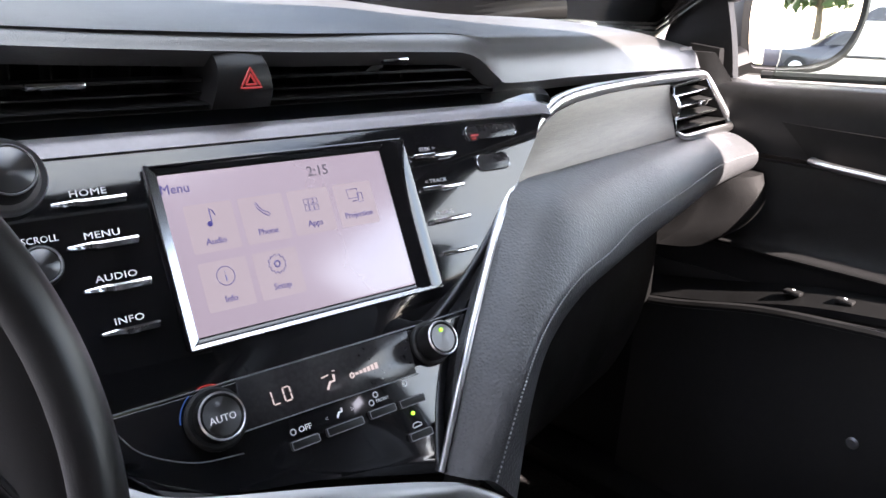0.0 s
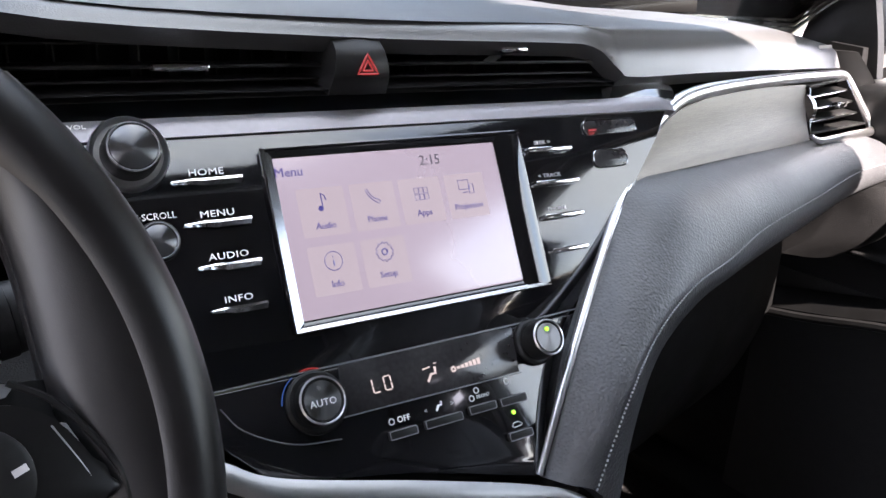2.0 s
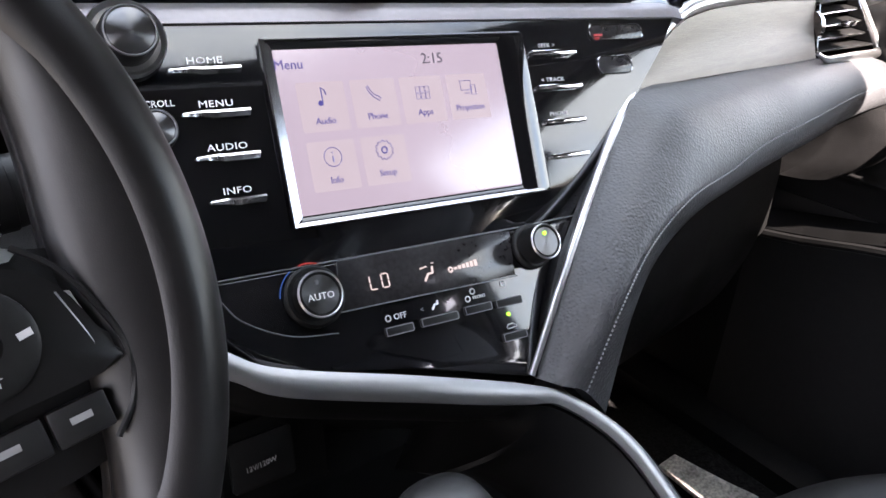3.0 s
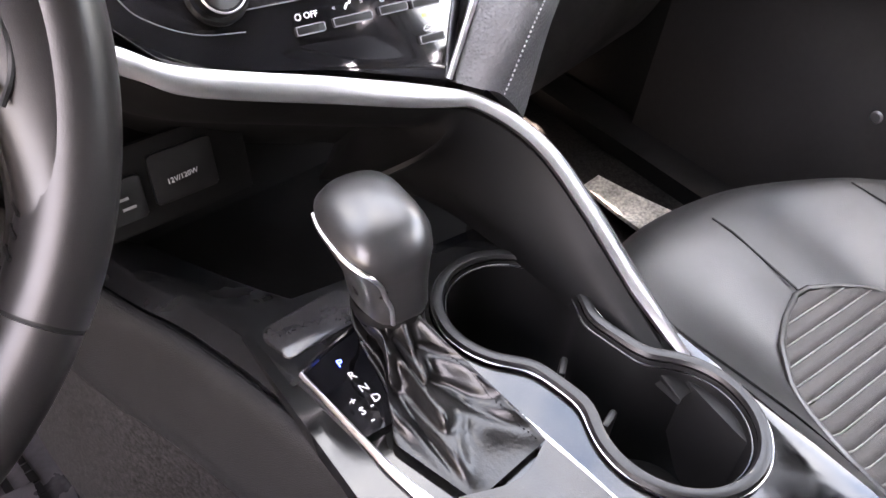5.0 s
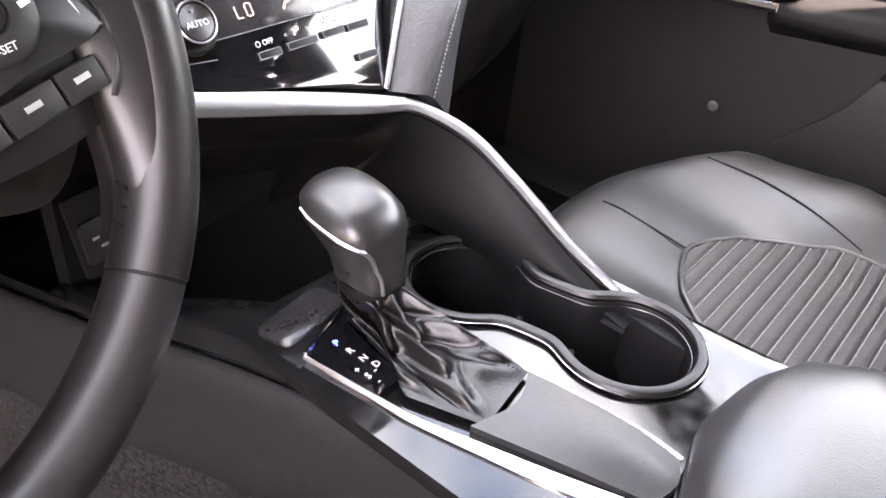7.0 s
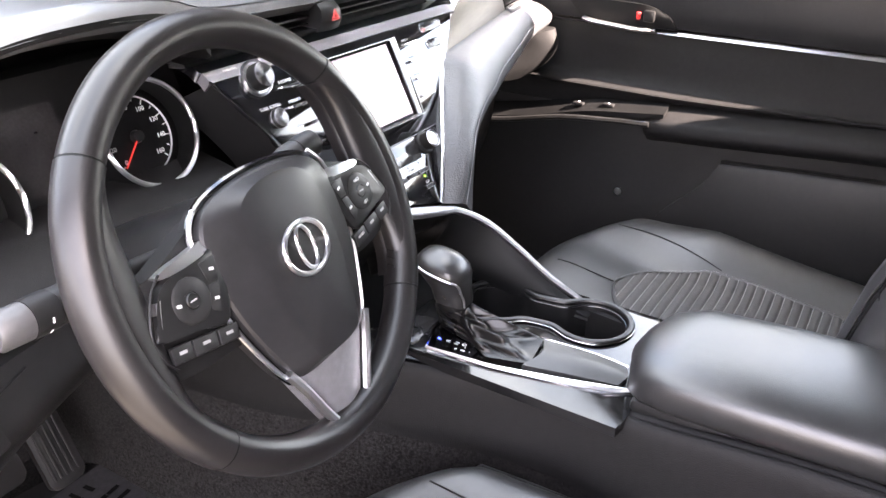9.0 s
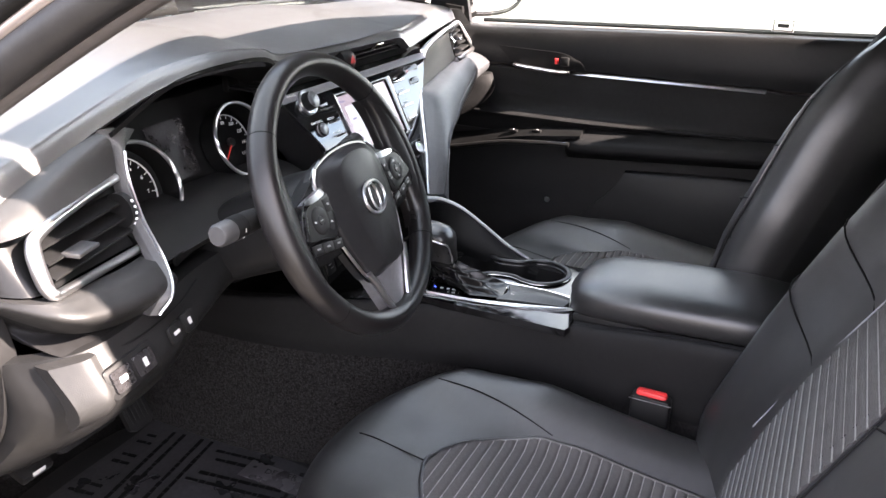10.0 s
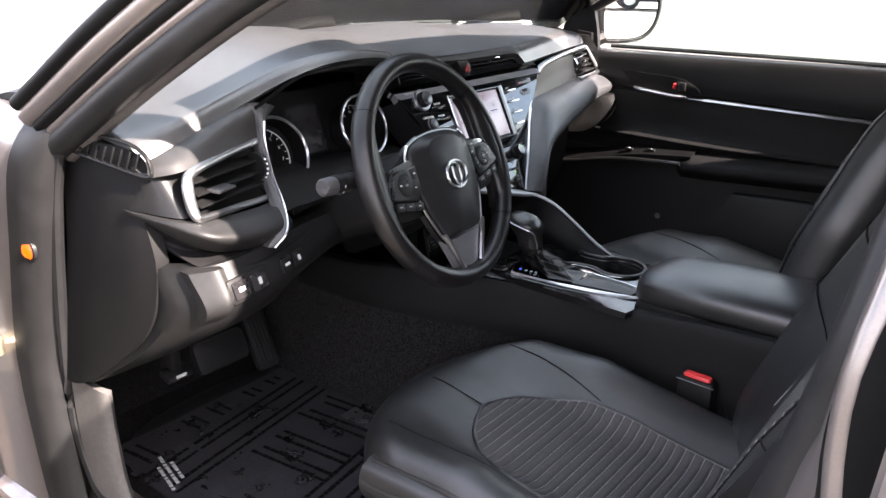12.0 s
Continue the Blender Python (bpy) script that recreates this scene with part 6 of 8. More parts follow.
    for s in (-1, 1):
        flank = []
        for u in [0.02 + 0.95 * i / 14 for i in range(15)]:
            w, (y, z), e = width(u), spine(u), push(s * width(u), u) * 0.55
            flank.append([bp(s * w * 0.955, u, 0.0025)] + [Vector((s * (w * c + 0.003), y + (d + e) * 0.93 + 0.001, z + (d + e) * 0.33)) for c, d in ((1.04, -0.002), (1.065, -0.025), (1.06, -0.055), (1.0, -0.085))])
        # outer flank in darker vinyl, in place of the shade lying on that side
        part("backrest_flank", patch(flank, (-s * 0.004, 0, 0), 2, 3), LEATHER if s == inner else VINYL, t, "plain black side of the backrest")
        part("flank_seam", tube([r[0] for r in flank], 0.0022, 6), DEEP, t)
        for u in (0.42, 0.60):
            w, (y, z), e = width(u), spine(u), push(s * width(u), u) * 0.55
            part("flank_dart", tube([bp(s * w * 0.955, u, 0.0035), Vector((s * (w * 1.04 + 0.004), y + (e - 0.002) * 0.93, z - 0.012)), Vector((s * (w * 1.065 + 0.004), y + (e - 0.035) * 0.93, z - 0.045))], 0.0014, 5), DEEP, t)
    part("back_shell", patch([[Vector((width(u) * c * 0.85, spine(u)[0] - 0.108, spine(u)[1] - 0.04)) for c in (-1, 0, 1)] for u in (0.05, 0.35, 0.7, 0.95)], (0, -0.015, 0)), HARD, t)
    for s in (-1, 1):
        part("bolster_dart", tube([bp(s * lerp(0.128, width(u) * 0.97, (u - 0.42) / 0.10), u, 0.0012) for u in [0.42 + 0.10 * i / 10 for i in range(11)]], 0.0013, 5), DEEP, t)
        part("bolster_dart", tube([bp(s * lerp(0.12, width(u) * 0.97, (u - 0.56) / 0.09), u, 0.0012) for u in [0.56 + 0.09 * i / 10 for i in range(11)]], 0.0013, 5), DEEP, t)
    for s in (-1, 1):
        part("backrest_seam", tube([bp(s * width(u) * 0.93, u, 0.002) for u in [i / 20 for i in range(1, 20)]], 0.0018, 6), LEATHER, t)
        part("shoulder_seam", tube([bp(s * lerp(0.142, 0.095, (u - 0.25) / 0.65), u, 0.001) for u in [0.25 + 0.65 * i / 16 for i in range(17)]], 0.0014, 5), THREAD if s == inner else DEEP, t)
    binsert = part("back_insert", patch([[bp(x, u, 0.0005) for x in (-0.09, 0, 0.09)] for u in (0.09, 0.4, 0.72)], (0, -0.01, 0)), RIB, t, "dark ribbed cloth insert with grey piping")
    for k in range(32):
        u0, u1 = 0.08 + k * 0.0213, 0.08 + (k + 1) * 0.0213 - 0.002
        um = (u0 + u1) / 2
        h = curve_at([(0, 0.115), (0.3, 0.120), (0.55, 0.112), (0.68, 0.090), (0.78, 0.055)], um)
        rings = []
        for i in range(9):
            x = lerp(-h, h, i / 8)
            rings.append([bp(x, u0, -0.004), bp(x, u0, 0.001), bp(x, um, 0.0034), bp(x, u1, 0.001), bp(x, u1, -0.004)])
        part("rib", loft(rings), RIB, binsert, smooth=70)
        part("piping", tube([bp(lerp(-h, h, i / 8), u1 + 0.001, 0.0016) for i in range(9)], 0.0008, 5), PIPING, binsert)
    # headrest on two posts
    hr = []
    for z, w, d in ((1.185, 0.08, 0.03), (1.20, 0.115, 0.048), (1.25, 0.130, 0.055), (1.31, 0.125, 0.052), (1.345, 0.105, 0.042), (1.36, 0.06, 0.022)):
        hr.append([Vector((w * math.copysign(abs(math.cos(a)) ** 0.7, math.cos(a)), -0.475 + recline * (-0.27 - 0.33 * (z - 1.2)) + d * math.copysign(abs(math.sin(a)) ** 0.8, math.sin(a)), z)) for a in [2 * math.pi * i / 28 for i in range(28)]])
    part("headrest", loft(hr), LEATHER, t, "black leather headrest")
    for x in (-0.06, 0.06):
        part("headrest_post", tube([Vector((x, -0.475 - 0.26 * recline, 1.13)), Vector((x, -0.475 - 0.28 * recline, 1.22))], 0.006, 8), CHROME, t)
    # base, valance and rails
    part("seat_base", block((0.44, 0.42, 0.10), (0, -0.28, 0.44), 0.02), HARD, t)
    for s in (-1, 1):
        val = [[(s * x * curve_at([(-0.3, 0.94), (-0.12, 0.90), (0.0, 0.80)], y), y, z - 0.05 * max(0, -y - 0.2)) for y in (-0.085, -0.15, -0.25, -0.38, -0.52)] for x, z in ((0.262, 0.555), (0.277, 0.53), (0.278, 0.45), (0.264, 0.385))]
        part("valance", patch(val, (-s * 0.02, 0, 0)), VALANCEGREY if s < 0 else HARD, t, "dark grey plastic seat valance" if s < 0 else "")
        part("rail", block((0.03, 0.5, 0.04), (s * 0.2, -0.27, 0.36), 0.005), HARD, t)
    return t


SEAT_D = build_seat("front_seat", "black leather driver's seat with ribbed cloth insert", 1, 1.32, [(0, 0.060), (0.15, 0.072), (0.4, 0.076), (0.75, 0.090), (1, 0.070)], 0.06)
SEAT_D.matrix_basis = pose(-0.370, -0.203, 0)
SEAT_P = build_seat("front_seat", "black leather passenger seat with ribbed cloth insert", -1, 1.0, [(0, 0.060), (0.15, 0.070), (0.4, 0.085), (0.75, 0.092), (1, 0.080)], 0.3)
SEAT_P.matrix_basis = pose(0.362, -0.135, 0)

# ---- passenger door ----
DOORP = thing("passenger_door", "closed black passenger door with a chrome strip and armrest", "car door")
ys = (0.24, 0.10, -0.05, -0.2, -0.4, -0.6, -0.80)
up = [[(0.785 if y < 0.15 else 0.775, y, 1.012 + 0.028 * max(0, 0.05 - y) / 0.8), (0.766, y, 1.006 + 0.028 * max(0, 0.05 - y) / 0.8), (0.7575, y, 0.988), (0.756, y, 0.950), (0.761, y, 0.922)] for y in ys]
part("upper_panel", patch(up, (0.02, 0, 0), 5, 4), HARD, DOORP, "soft black upper door panel")
mid = [[(0.765, y, 0.912), (0.758, y, 0.88), (0.755, y, 0.84), (0.745, y, 0.812), (0.728, y, 0.800 + 0.03 * max(0, -y - 0.2)), (0.748, y, 0.785), (0.752, y, 0.70)] for y in ys]
part("middle_panel", patch(mid, (0.02, 0, 0), 5, 4), VINYL, DOORP, "black leather-grained door panel")
part("chrome_strip", ribbon([Vector((0.762, lerp(-0.10, -0.59, i / 20), lerp(0.917, 0.9185, i / 20))) for i in range(21)], (-0.006, 0, -0.007), (0.008, 0, 0.0)), SATIN, DOORP, "long chrome strip")
part("inside_handle", tube(spline([(0.752, 0.008, 0.9235), (0.740, -0.015, 0.9225), (0.736, -0.06, 0.920), (0.741, -0.10, 0.9165), (0.757, -0.135, 0.915)], 6), 0.0062, 10, flat=0.8), SATIN, DOORP, "chrome inside door handle")
part("lock_button", block((0.006, 0.009, 0.014), (0.748, -0.103, 0.941), 0.002), REDPLASTIC, DOORP, "small red lock flag")
part("lock_lever", block((0.010, 0.022, 0.022), (0.747, -0.124, 0.942), 0.004), HARD, DOORP)
arm = []
for y, x, z in ((-0.150, 0.712, 0.752), (-0.165, 0.700, 0.752), (-0.20, 0.692, 0.755), (-0.30, 0.690, 0.762), (-0.50, 0.690, 0.778), (-0.75, 0.69, 0.795)):
    arm.append([(0.75, y, z + 0.030), (x + 0.014, y, z + 0.014), (x, y, z), (x + 0.004, y, z - 0.020), (0.745, y, z - 0.045)])
part("door_armrest", patch(arm, (0.012, 0, 0.0), 5, 5), VINYL, DOORP, "black padded door armrest")
sw = part("switch_panel", patch([[(0.712, 0.26, 0.690), (0.738, 0.26, 0.715)], [(0.706, 0.10, 0.722), (0.738, 0.10, 0.745)], [(0.700, -0.03, 0.755), (0.738, -0.03, 0.772)], [(0.698, -0.12, 0.768), (0.738, -0.12, 0.782)], [(0.700, -0.19, 0.776), (0.738, -0.19, 0.788)]], (0, 0, -0.008), 4, 4), DEEP, DOORP, "dark window switch panel")
part("switch_edge", tube(spline([(0.699, -0.02, 0.742), (0.695, -0.09, 0.750), (0.696, -0.158, 0.757)], 6), 0.0022, 6), DARKCHROME, sw, "short dark chrome edge")
part("pod_lip", tube(spline([(0.712, 0.27, 0.685), (0.706, 0.15, 0.704), (0.700, 0.02, 0.734), (0.697, -0.10, 0.748), (0.698, -0.165, 0.752)], 6), 0.0060, 8), HARD, sw)
for y, z in ((-0.012, 0.764), (-0.075, 0.771)):
    part("window_switch", block((0.012, 0.022, 0.006), (0.715, y, z), 0.002), HARD, sw)
    part("switch_mark", block((0.003, 0.003, 0.001), (0.715, y, z + 0.0035), 0), WHITEINK, sw)
lowp = [[(0.748, y, 0.75), (0.752, y, 0.70), (0.75, y, 0.60), (0.742, y, 0.48), (0.735, y, 0.38)] for y in ys]
part("lower_panel", patch(lowp, (0.02, 0, 0), 5, 4), SOFT, DOORP, "hard black lower door panel")
pock = [[(0.735, -0.30, 0.694), (0.722, -0.30, 0.69), (0.718, -0.27, 0.64), (0.722, -0.19, 0.55), (0.73, -0.17, 0.45)], [(0.733, -0.50, 0.71), (0.716, -0.50, 0.706), (0.705, -0.48, 0.64), (0.706, -0.46, 0.55), (0.715, -0.45, 0.45)], [(0.735, -0.78, 0.725), (0.718, -0.78, 0.72), (0.705, -0.78, 0.64), (0.706, -0.78, 0.55), (0.715, -0.78, 0.45)]]
part("door_pocket", patch(pock, (0.01, 0, 0)), SOFT, DOORP, "black door pocket")
part("speaker_dot", turned([(0, 0.004), (0.006, 0.003), (0.008, 0), (0, 0)], basis((0.730, -0.108, 0.590), (0, -1, 0), (0, 0, 1)), n=16), SATIN, DOORP)
part("sail_panel", patch([[(0.780, 0.262, 1.015), (0.786, 0.21, 1.015), (0.790, 0.150, 1.012)], [(0.782, 0.258, 1.065), (0.786, 0.21, 1.07), (0.790, 0.158, 1.06)], [(0.778, 0.235, 1.105), (0.780, 0.20, 1.11), (0.784, 0.166, 1.105)], [(0.762, 0.185, 1.150), (0.764, 0.178, 1.150), (0.766, 0.168, 1.150)]], (0.014, 0, 0)), HARD, DOORP, "black mirror sail panel")
part("sail_cover", patch([[(0.772, 0.215, 1.02), (0.776, 0.165, 1.018)], [(0.774, 0.212, 1.055), (0.778, 0.168, 1.05)]], (0.012, 0, 0)), HARD, DOORP)
# sheet proud of the panel; matt black stands for the shade of a recess
scoop = [[(0.7555, 0.055, 0.966), (0.7500, -0.03, 0.964), (0.7505, -0.112, 0.961), (0.756, -0.150, 0.950)], [(0.7525, 0.03, 0.944), (0.7500, -0.04, 0.942), (0.7490, -0.115, 0.942), (0.7505, -0.165, 0.940)], [(0.7540, 0.008, 0.921), (0.754, -0.05, 0.920), (0.752, -0.11, 0.920), (0.7540, -0.176, 0.921)]]
part("scoop_panel", patch(scoop, (0.012, 0, 0)), DEEP, DOORP, "dark sheet in place of the recess behind the inside handle")
gl = [[(0.80, 0.10, 1.015), (0.80, -0.4, 1.03), (0.80, -0.83, 1.04)], [(0.755, 0.02, 1.16), (0.735, -0.4, 1.22), (0.73, -0.86, 1.22)], [(0.66, -0.42, 1.335), (0.645, -0.55, 1.36), (0.64, -0.88, 1.37)]]
part("window_frame", tube(spline([(0.775, 0.165, 1.135), (0.735, 0.0, 1.215), (0.690, -0.26, 1.302), (0.655, -0.45, 1.350), (0.640, -0.62, 1.368), (0.640, -0.80, 1.368), (0.660, -0.862, 1.33), (0.735, -0.868, 1.18), (0.79, -0.86, 1.04)], 6), 0.026, 10, flat=1.1), HARD, DOORP, "black window frame of the door")
pane = part("window_glass", patch(gl, (0.004, 0, 0)), GLASS, DOORP, "clear side window")
pane.visible_shadow = False
skin = [[(0.84, y, 1.0), (0.875, y, 0.85), (0.88, y, 0.6), (0.85, y, 0.35)] for y in (0.25, -0.3, -0.88)]
part("outer_skin", patch(skin, (-0.01, 0, 0)), PAINT, DOORP)
part("sill_strip", tube([Vector((0.812, 0.12, 1.018)), Vector((0.812, -0.4, 1.034)), Vector((0.812, -0.85, 1.047))], 0.006, 6), RUBBER, DOORP)

# ---- passenger mirror ----
MIR = thing("door_mirror", "black backed door mirror with a dark housing", "mirror")
MM = basis((0.968, 0.150, 1.085), (0.86, -0.51, 0), (0.0, 0.02, 1))
mo = [(q.x, q.y) for q in spline([(-0.084, -0.048, 0), (-0.055, -0.061, 0), (0.02, -0.058, 0), (0.062, -0.038, 0), (0.083, 0.0, 0), (0.084, 0.045, 0), (0.05, 0.062, 0), (-0.05, 0.060, 0), (-0.088, 0.035, 0)], 5, True)]
house = loft([[MM @ Vector((x * 1.02, y * 1.02, 0.006)) for x, y in mo], [MM @ Vector((x * 1.06, y * 1.08, 0.014)) for x, y in mo], [MM @ Vector((x * 1.15, y * 1.20, 0.010)) for x, y in mo], [MM @ Vector((x * 1.2, y * 1.26, -0.02)) for x, y in mo], [MM @ Vector((x * 1.0, y, -0.07)) for x, y in mo], [MM @ Vector((x * 0.5, y * 0.6, -0.10)) for x, y in mo]])
part("housing", house, HARD, MIR, "dark mirror housing")
part("mirror_glass", prism(mo, 0.002, MM @ Matrix.Translation((0, 0, 0.0065))), MIRROR, MIR, "reflecting mirror glass")
part("mirror_foot", tube(spline([(0.88, 0.19, 1.03), (0.83, 0.21, 1.015), (0.78, 0.21, 1.02)], 5), 0.022, 8), DEEP, MIR)

# ---- head unit on the stack ----
def st(a, b, c=0.0):
    return STACK @ Matrix.Translation((a, b, c))


def cl(a, b, c=0.0):
    return CLIMATE @ Matrix.Translation((a, b, c))


RADIO = thing("infotainment_display", "lit touchscreen with a lavender menu in a gloss black bezel", "touchscreen")


def rect_ring(a0, a1, b0, b1, c, r=0.002):
    return [STACK @ Vector((x, y, c)) for x, y in rounded(a1 - a0, b1 - b0, r, 3, (a0 + a1) / 2, (b0 + b1) / 2)]


part("bezel", loft([rect_ring(-0.0835, 0.0985, -0.1005, 0.007, 0.0), rect_ring(-0.0835, 0.0985, -0.1005, 0.007, 0.0026), rect_ring(-0.0825, 0.0975, -0.0995, 0.006, 0.0032), rect_ring(-0.0815, 0.0800, -0.0980, 0.0035, 0.0032), rect_ring(-0.078, 0.0775, -0.0945, 0.0008, 0.0012), rect_ring(-0.078, 0.0775, -0.0945, 0.0008, 0.0)]), PIANO, RADIO, "gloss black bezel")
# chrome on left and bottom only, standing in for reflections on the bezel
part("bezel_chamfer", patch([[STACK @ Vector((-0.0832, 0.0065, 0.0040)), STACK @ Vector((-0.0832, -0.0995, 0.0040))], [STACK @ Vector((-0.0775, 0.0010, 0.0022)), STACK @ Vector((-0.0775, -0.0942, 0.0022))]], (0, 0.0004, 0)), DARKCHROME, RADIO, "bright strip for the reflection along the bezel")
part("bezel_chamfer", patch([[STACK @ Vector((-0.0832, -0.0995, 0.0040)), STACK @ Vector((0.094, -0.0995, 0.0040))], [STACK @ Vector((-0.0800, -0.0972, 0.0030)), STACK @ Vector((0.090, -0.0972, 0.0030))]], (0, 0.0004, 0)), DARKCHROME, RADIO)
part("bezel_edge", tube([STACK @ Vector((-0.0835, 0.006, 0.003)), STACK @ Vector((-0.0835, -0.0995, 0.003)), STACK @ Vector((0.098, -0.0995, 0.003))], 0.0007, 5), DARKCHROME, RADIO)
screen = part("screen", prism(rounded(0.154, 0.0935, 0.001, 2, -0.0003, -0.0468), 0.0016, st(0, 0, 0.0), 0.0002), SCREENBG, RADIO, "glowing lavender menu screen")
for a, b in ((-0.0525, -0.0335), (-0.0190, -0.0335), (0.0140, -0.0335), (0.0475, -0.0335), (-0.0525, -0.0675), (-0.0190, -0.0675)):
    part("icon_tile", prism(rounded(0.0295, 0.0285, 0.001, 2, a, b), 0.0002, st(0, 0, 0.0016)), TILE, screen)
words("Menu", 0.0078, st(-0.069, -0.0088, 0.0017), BLUEINK, screen, "menu_title")
words("2:15", 0.0092, st(0.0255, -0.0085, 0.0017), DARKINK, screen, "clock_digits")
for text, a, b in (("Audio", -0.0525, -0.0418), ("Phone", -0.019, -0.0414), ("Apps", 0.014, -0.0414), ("Projection", 0.0475, -0.0405), ("Info", -0.0525, -0.0760), ("Setup", -0.019, -0.0752)):
    words(text, 0.0055, st(a, b, 0.0019), BLUEINK, screen, "icon_label", spacing=0.95)


def line_icon(points, r, parent, closed=False, mat=BLUEINK, m=STACK, c=0.0019):
    return part("icon", tube([m @ Vector((x, y, c)) for x, y in points], r, 5, closed=closed), mat, parent)


def ring_points(cx, cy, r, n=20, a0=0, a1=360):
    return [(cx + r * math.cos(radians(lerp(a0, a1, i / n))), cy + r * math.sin(radians(lerp(a0, a1, i / n)))) for i in range(n + (0 if a1 - a0 == 360 else 1))]


line_icon([(-0.0525, -0.0315), (-0.0525, -0.0225), (-0.0505, -0.024), (-0.0497, -0.0268)], 0.0004, screen)
part("icon", turned([(0, 0.0004), (0.0016, 0.0003), (0.0016, 0), (0, 0)], st(-0.0538, -0.0315, 0.0018), n=14), BLUEINK, screen)
line_icon([(-0.0235, -0.0235), (-0.0225, -0.0265), (-0.0195, -0.030), (-0.016, -0.0322), (-0.0148, -0.0308), (-0.0165, -0.0295), (-0.019, -0.0285), (-0.0213, -0.0258), (-0.0222, -0.0232)], 0.0003, screen, True)
for i in range(3):
    for j in range(2):
        line_icon([(0.0095 + i * 0.0034 + u, -0.0255 - j * 0.0042 + v) for u, v in ((0, 0), (0.0028, 0), (0.0028, -0.0034), (0, -0.0034))], 0.00025, screen, True)
line_icon([(0.0425, -0.0235), (0.0505, -0.0235), (0.0505, -0.0295), (0.0425, -0.0295)], 0.00028, screen, True)
line_icon([(0.0500, -0.0265), (0.0535, -0.0265), (0.0535, -0.0325), (0.0500, -0.0325)], 0.0003, screen, True)
line_icon([(0.0450, -0.0315), (0.0485, -0.0315)], 0.00028, screen)
line_icon(ring_points(-0.0525, -0.0626, 0.0055), 0.00025, screen, True)
line_icon([(-0.0525, -0.0622), (-0.0525, -0.0655)], 0.0005, screen)
line_icon([(-0.0525, -0.0598), (-0.0525, -0.0603)], 0.0006, screen)
line_icon([((0.0060 if k % 4 in (0, 1) else 0.0049) * math.cos(2 * math.pi * k / 48) - 0.019, (0.0060 if k % 4 in (0, 1) else 0.0049) * math.sin(2 * math.pi * k / 48) - 0.0617) for k in range(48)], 0.00025, screen, True)
line_icon(ring_points(-0.019, -0.0617, 0.0018, 16), 0.0005, screen, True)

BANK = thing("button_bank", "chrome-edged keys on the gloss black stack", "buttons")
for text, a0, a1, b in (("HOME", -0.135, -0.097, -0.0100), ("MENU", -0.132, -0.096, -0.0333), ("AUDIO", -0.129, -0.095, -0.0568), ("INFO", -0.126, -0.096, -0.0805)):
    m = st((a0 + a1) / 2, b, 0.0008)
    w = a1 - a0
    ridge = [[m @ Vector((w * (u - 0.5), y * lerp(0.35, 1.0, min(1, u * 2.2)) + (0.0006 if u < 0.4 else 0.0), z * lerp(0.6, 1.0, u))) for y, z in ((-0.0022, 0.0), (-0.0020, 0.0016), (0.0004, 0.0042), (0.0017, 0.0038), (0.0019, 0.0))] for u in (0.0, 0.12, 0.32, 0.46, 0.75, 1.0)]
    part("key", loft(ridge), CHROME, BANK, "bevelled chrome key", 20)
    words(text, 0.0052, st(lerp(a0, a1, 0.5) + 0.001, b + 0.0058, 0.0003) @ Matrix.Diagonal((1.3, 1, 1, 1)), WHITEINK, BANK, "legend", spacing=1.05)
for text, a0, a1, b in (("SEEK >", 0.1035, 0.142, -0.0080), ("< TRACK", 0.1035, 0.142, -0.0315), ("PHONE", 0.105, 0.1395, -0.0550), ("", 0.105, 0.137, -0.0785)):
    part("key", block((a1 - a0, 0.0034, 0.005), (0, 0, 0.001), 0.0009, st((a0 + a1) / 2, b, 0.0008)), CHROME, BANK, "chrome key")
    if text:
        words(text, 0.0038, st(0.1195, b + 0.0055, 0.0003) @ Matrix.Diagonal((1.25, 1, 1, 1)), GREYINK, BANK, "legend", spacing=1.05)


def knob_on(m, base_r, r, h, name, label, spokes=True):
    t = part("dial_base", turned([(0, 0.0), (base_r, 0.0), (base_r, 0.003), (base_r - 0.0008, 0.0046), (base_r - 0.0022, 0.0036), (base_r - 0.0030, 0.0022), (0, 0.0022)], m, n=48), SATIN, BANK, "bright dial ring")
    d = part(name, turned([(0, 0.002), (r * 1.08, 0.002), (r * 1.06, h * 0.75), (r, h - 0.0006), (r - 0.001, h), (0, h)], m, n=48), HARD, BANK, label)
    part("knob_face", turned([(0, h + 0.0003), (r - 0.0022, h + 0.0003), (r - 0.0018, h), (0, h)], None, n=48), BRUSHFACE, d, "spun dark metal face").matrix_basis = m
    part("knob_line", turned([(r - 0.0014, h), (r - 0.0009, h + 0.0005), (r - 0.0003, h), (r - 0.0014, h)], m, n=48), GREYPLASTIC, d)
    return d


BRUSHFACE = bpy.data.materials.new("spun_dark_metal")
BRUSHFACE.use_nodes = True
bn = BRUSHFACE.node_tree.nodes["Principled BSDF"]
bn.inputs["Base Color"].default_value, bn.inputs["Metallic"].default_value = (0.16, 0.16, 0.165, 1), 1.0
bn.inputs["Roughness"].default_value, bn.inputs["Anisotropic"].default_value = 0.3, 0.85
bn.inputs["Anisotropic Rotation"].default_value = 0.25
tg = BRUSHFACE.node_tree.nodes.new("ShaderNodeTangent")
tg.direction_type, tg.axis = "RADIAL", "Z"
BRUSHFACE.node_tree.links.new(tg.outputs[0], bn.inputs["Tangent"])
knob_on(st(-0.1530, 0.0080), 0.0202, 0.0134, 0.0155, "volume_knob", "black volume knob with a spun face")
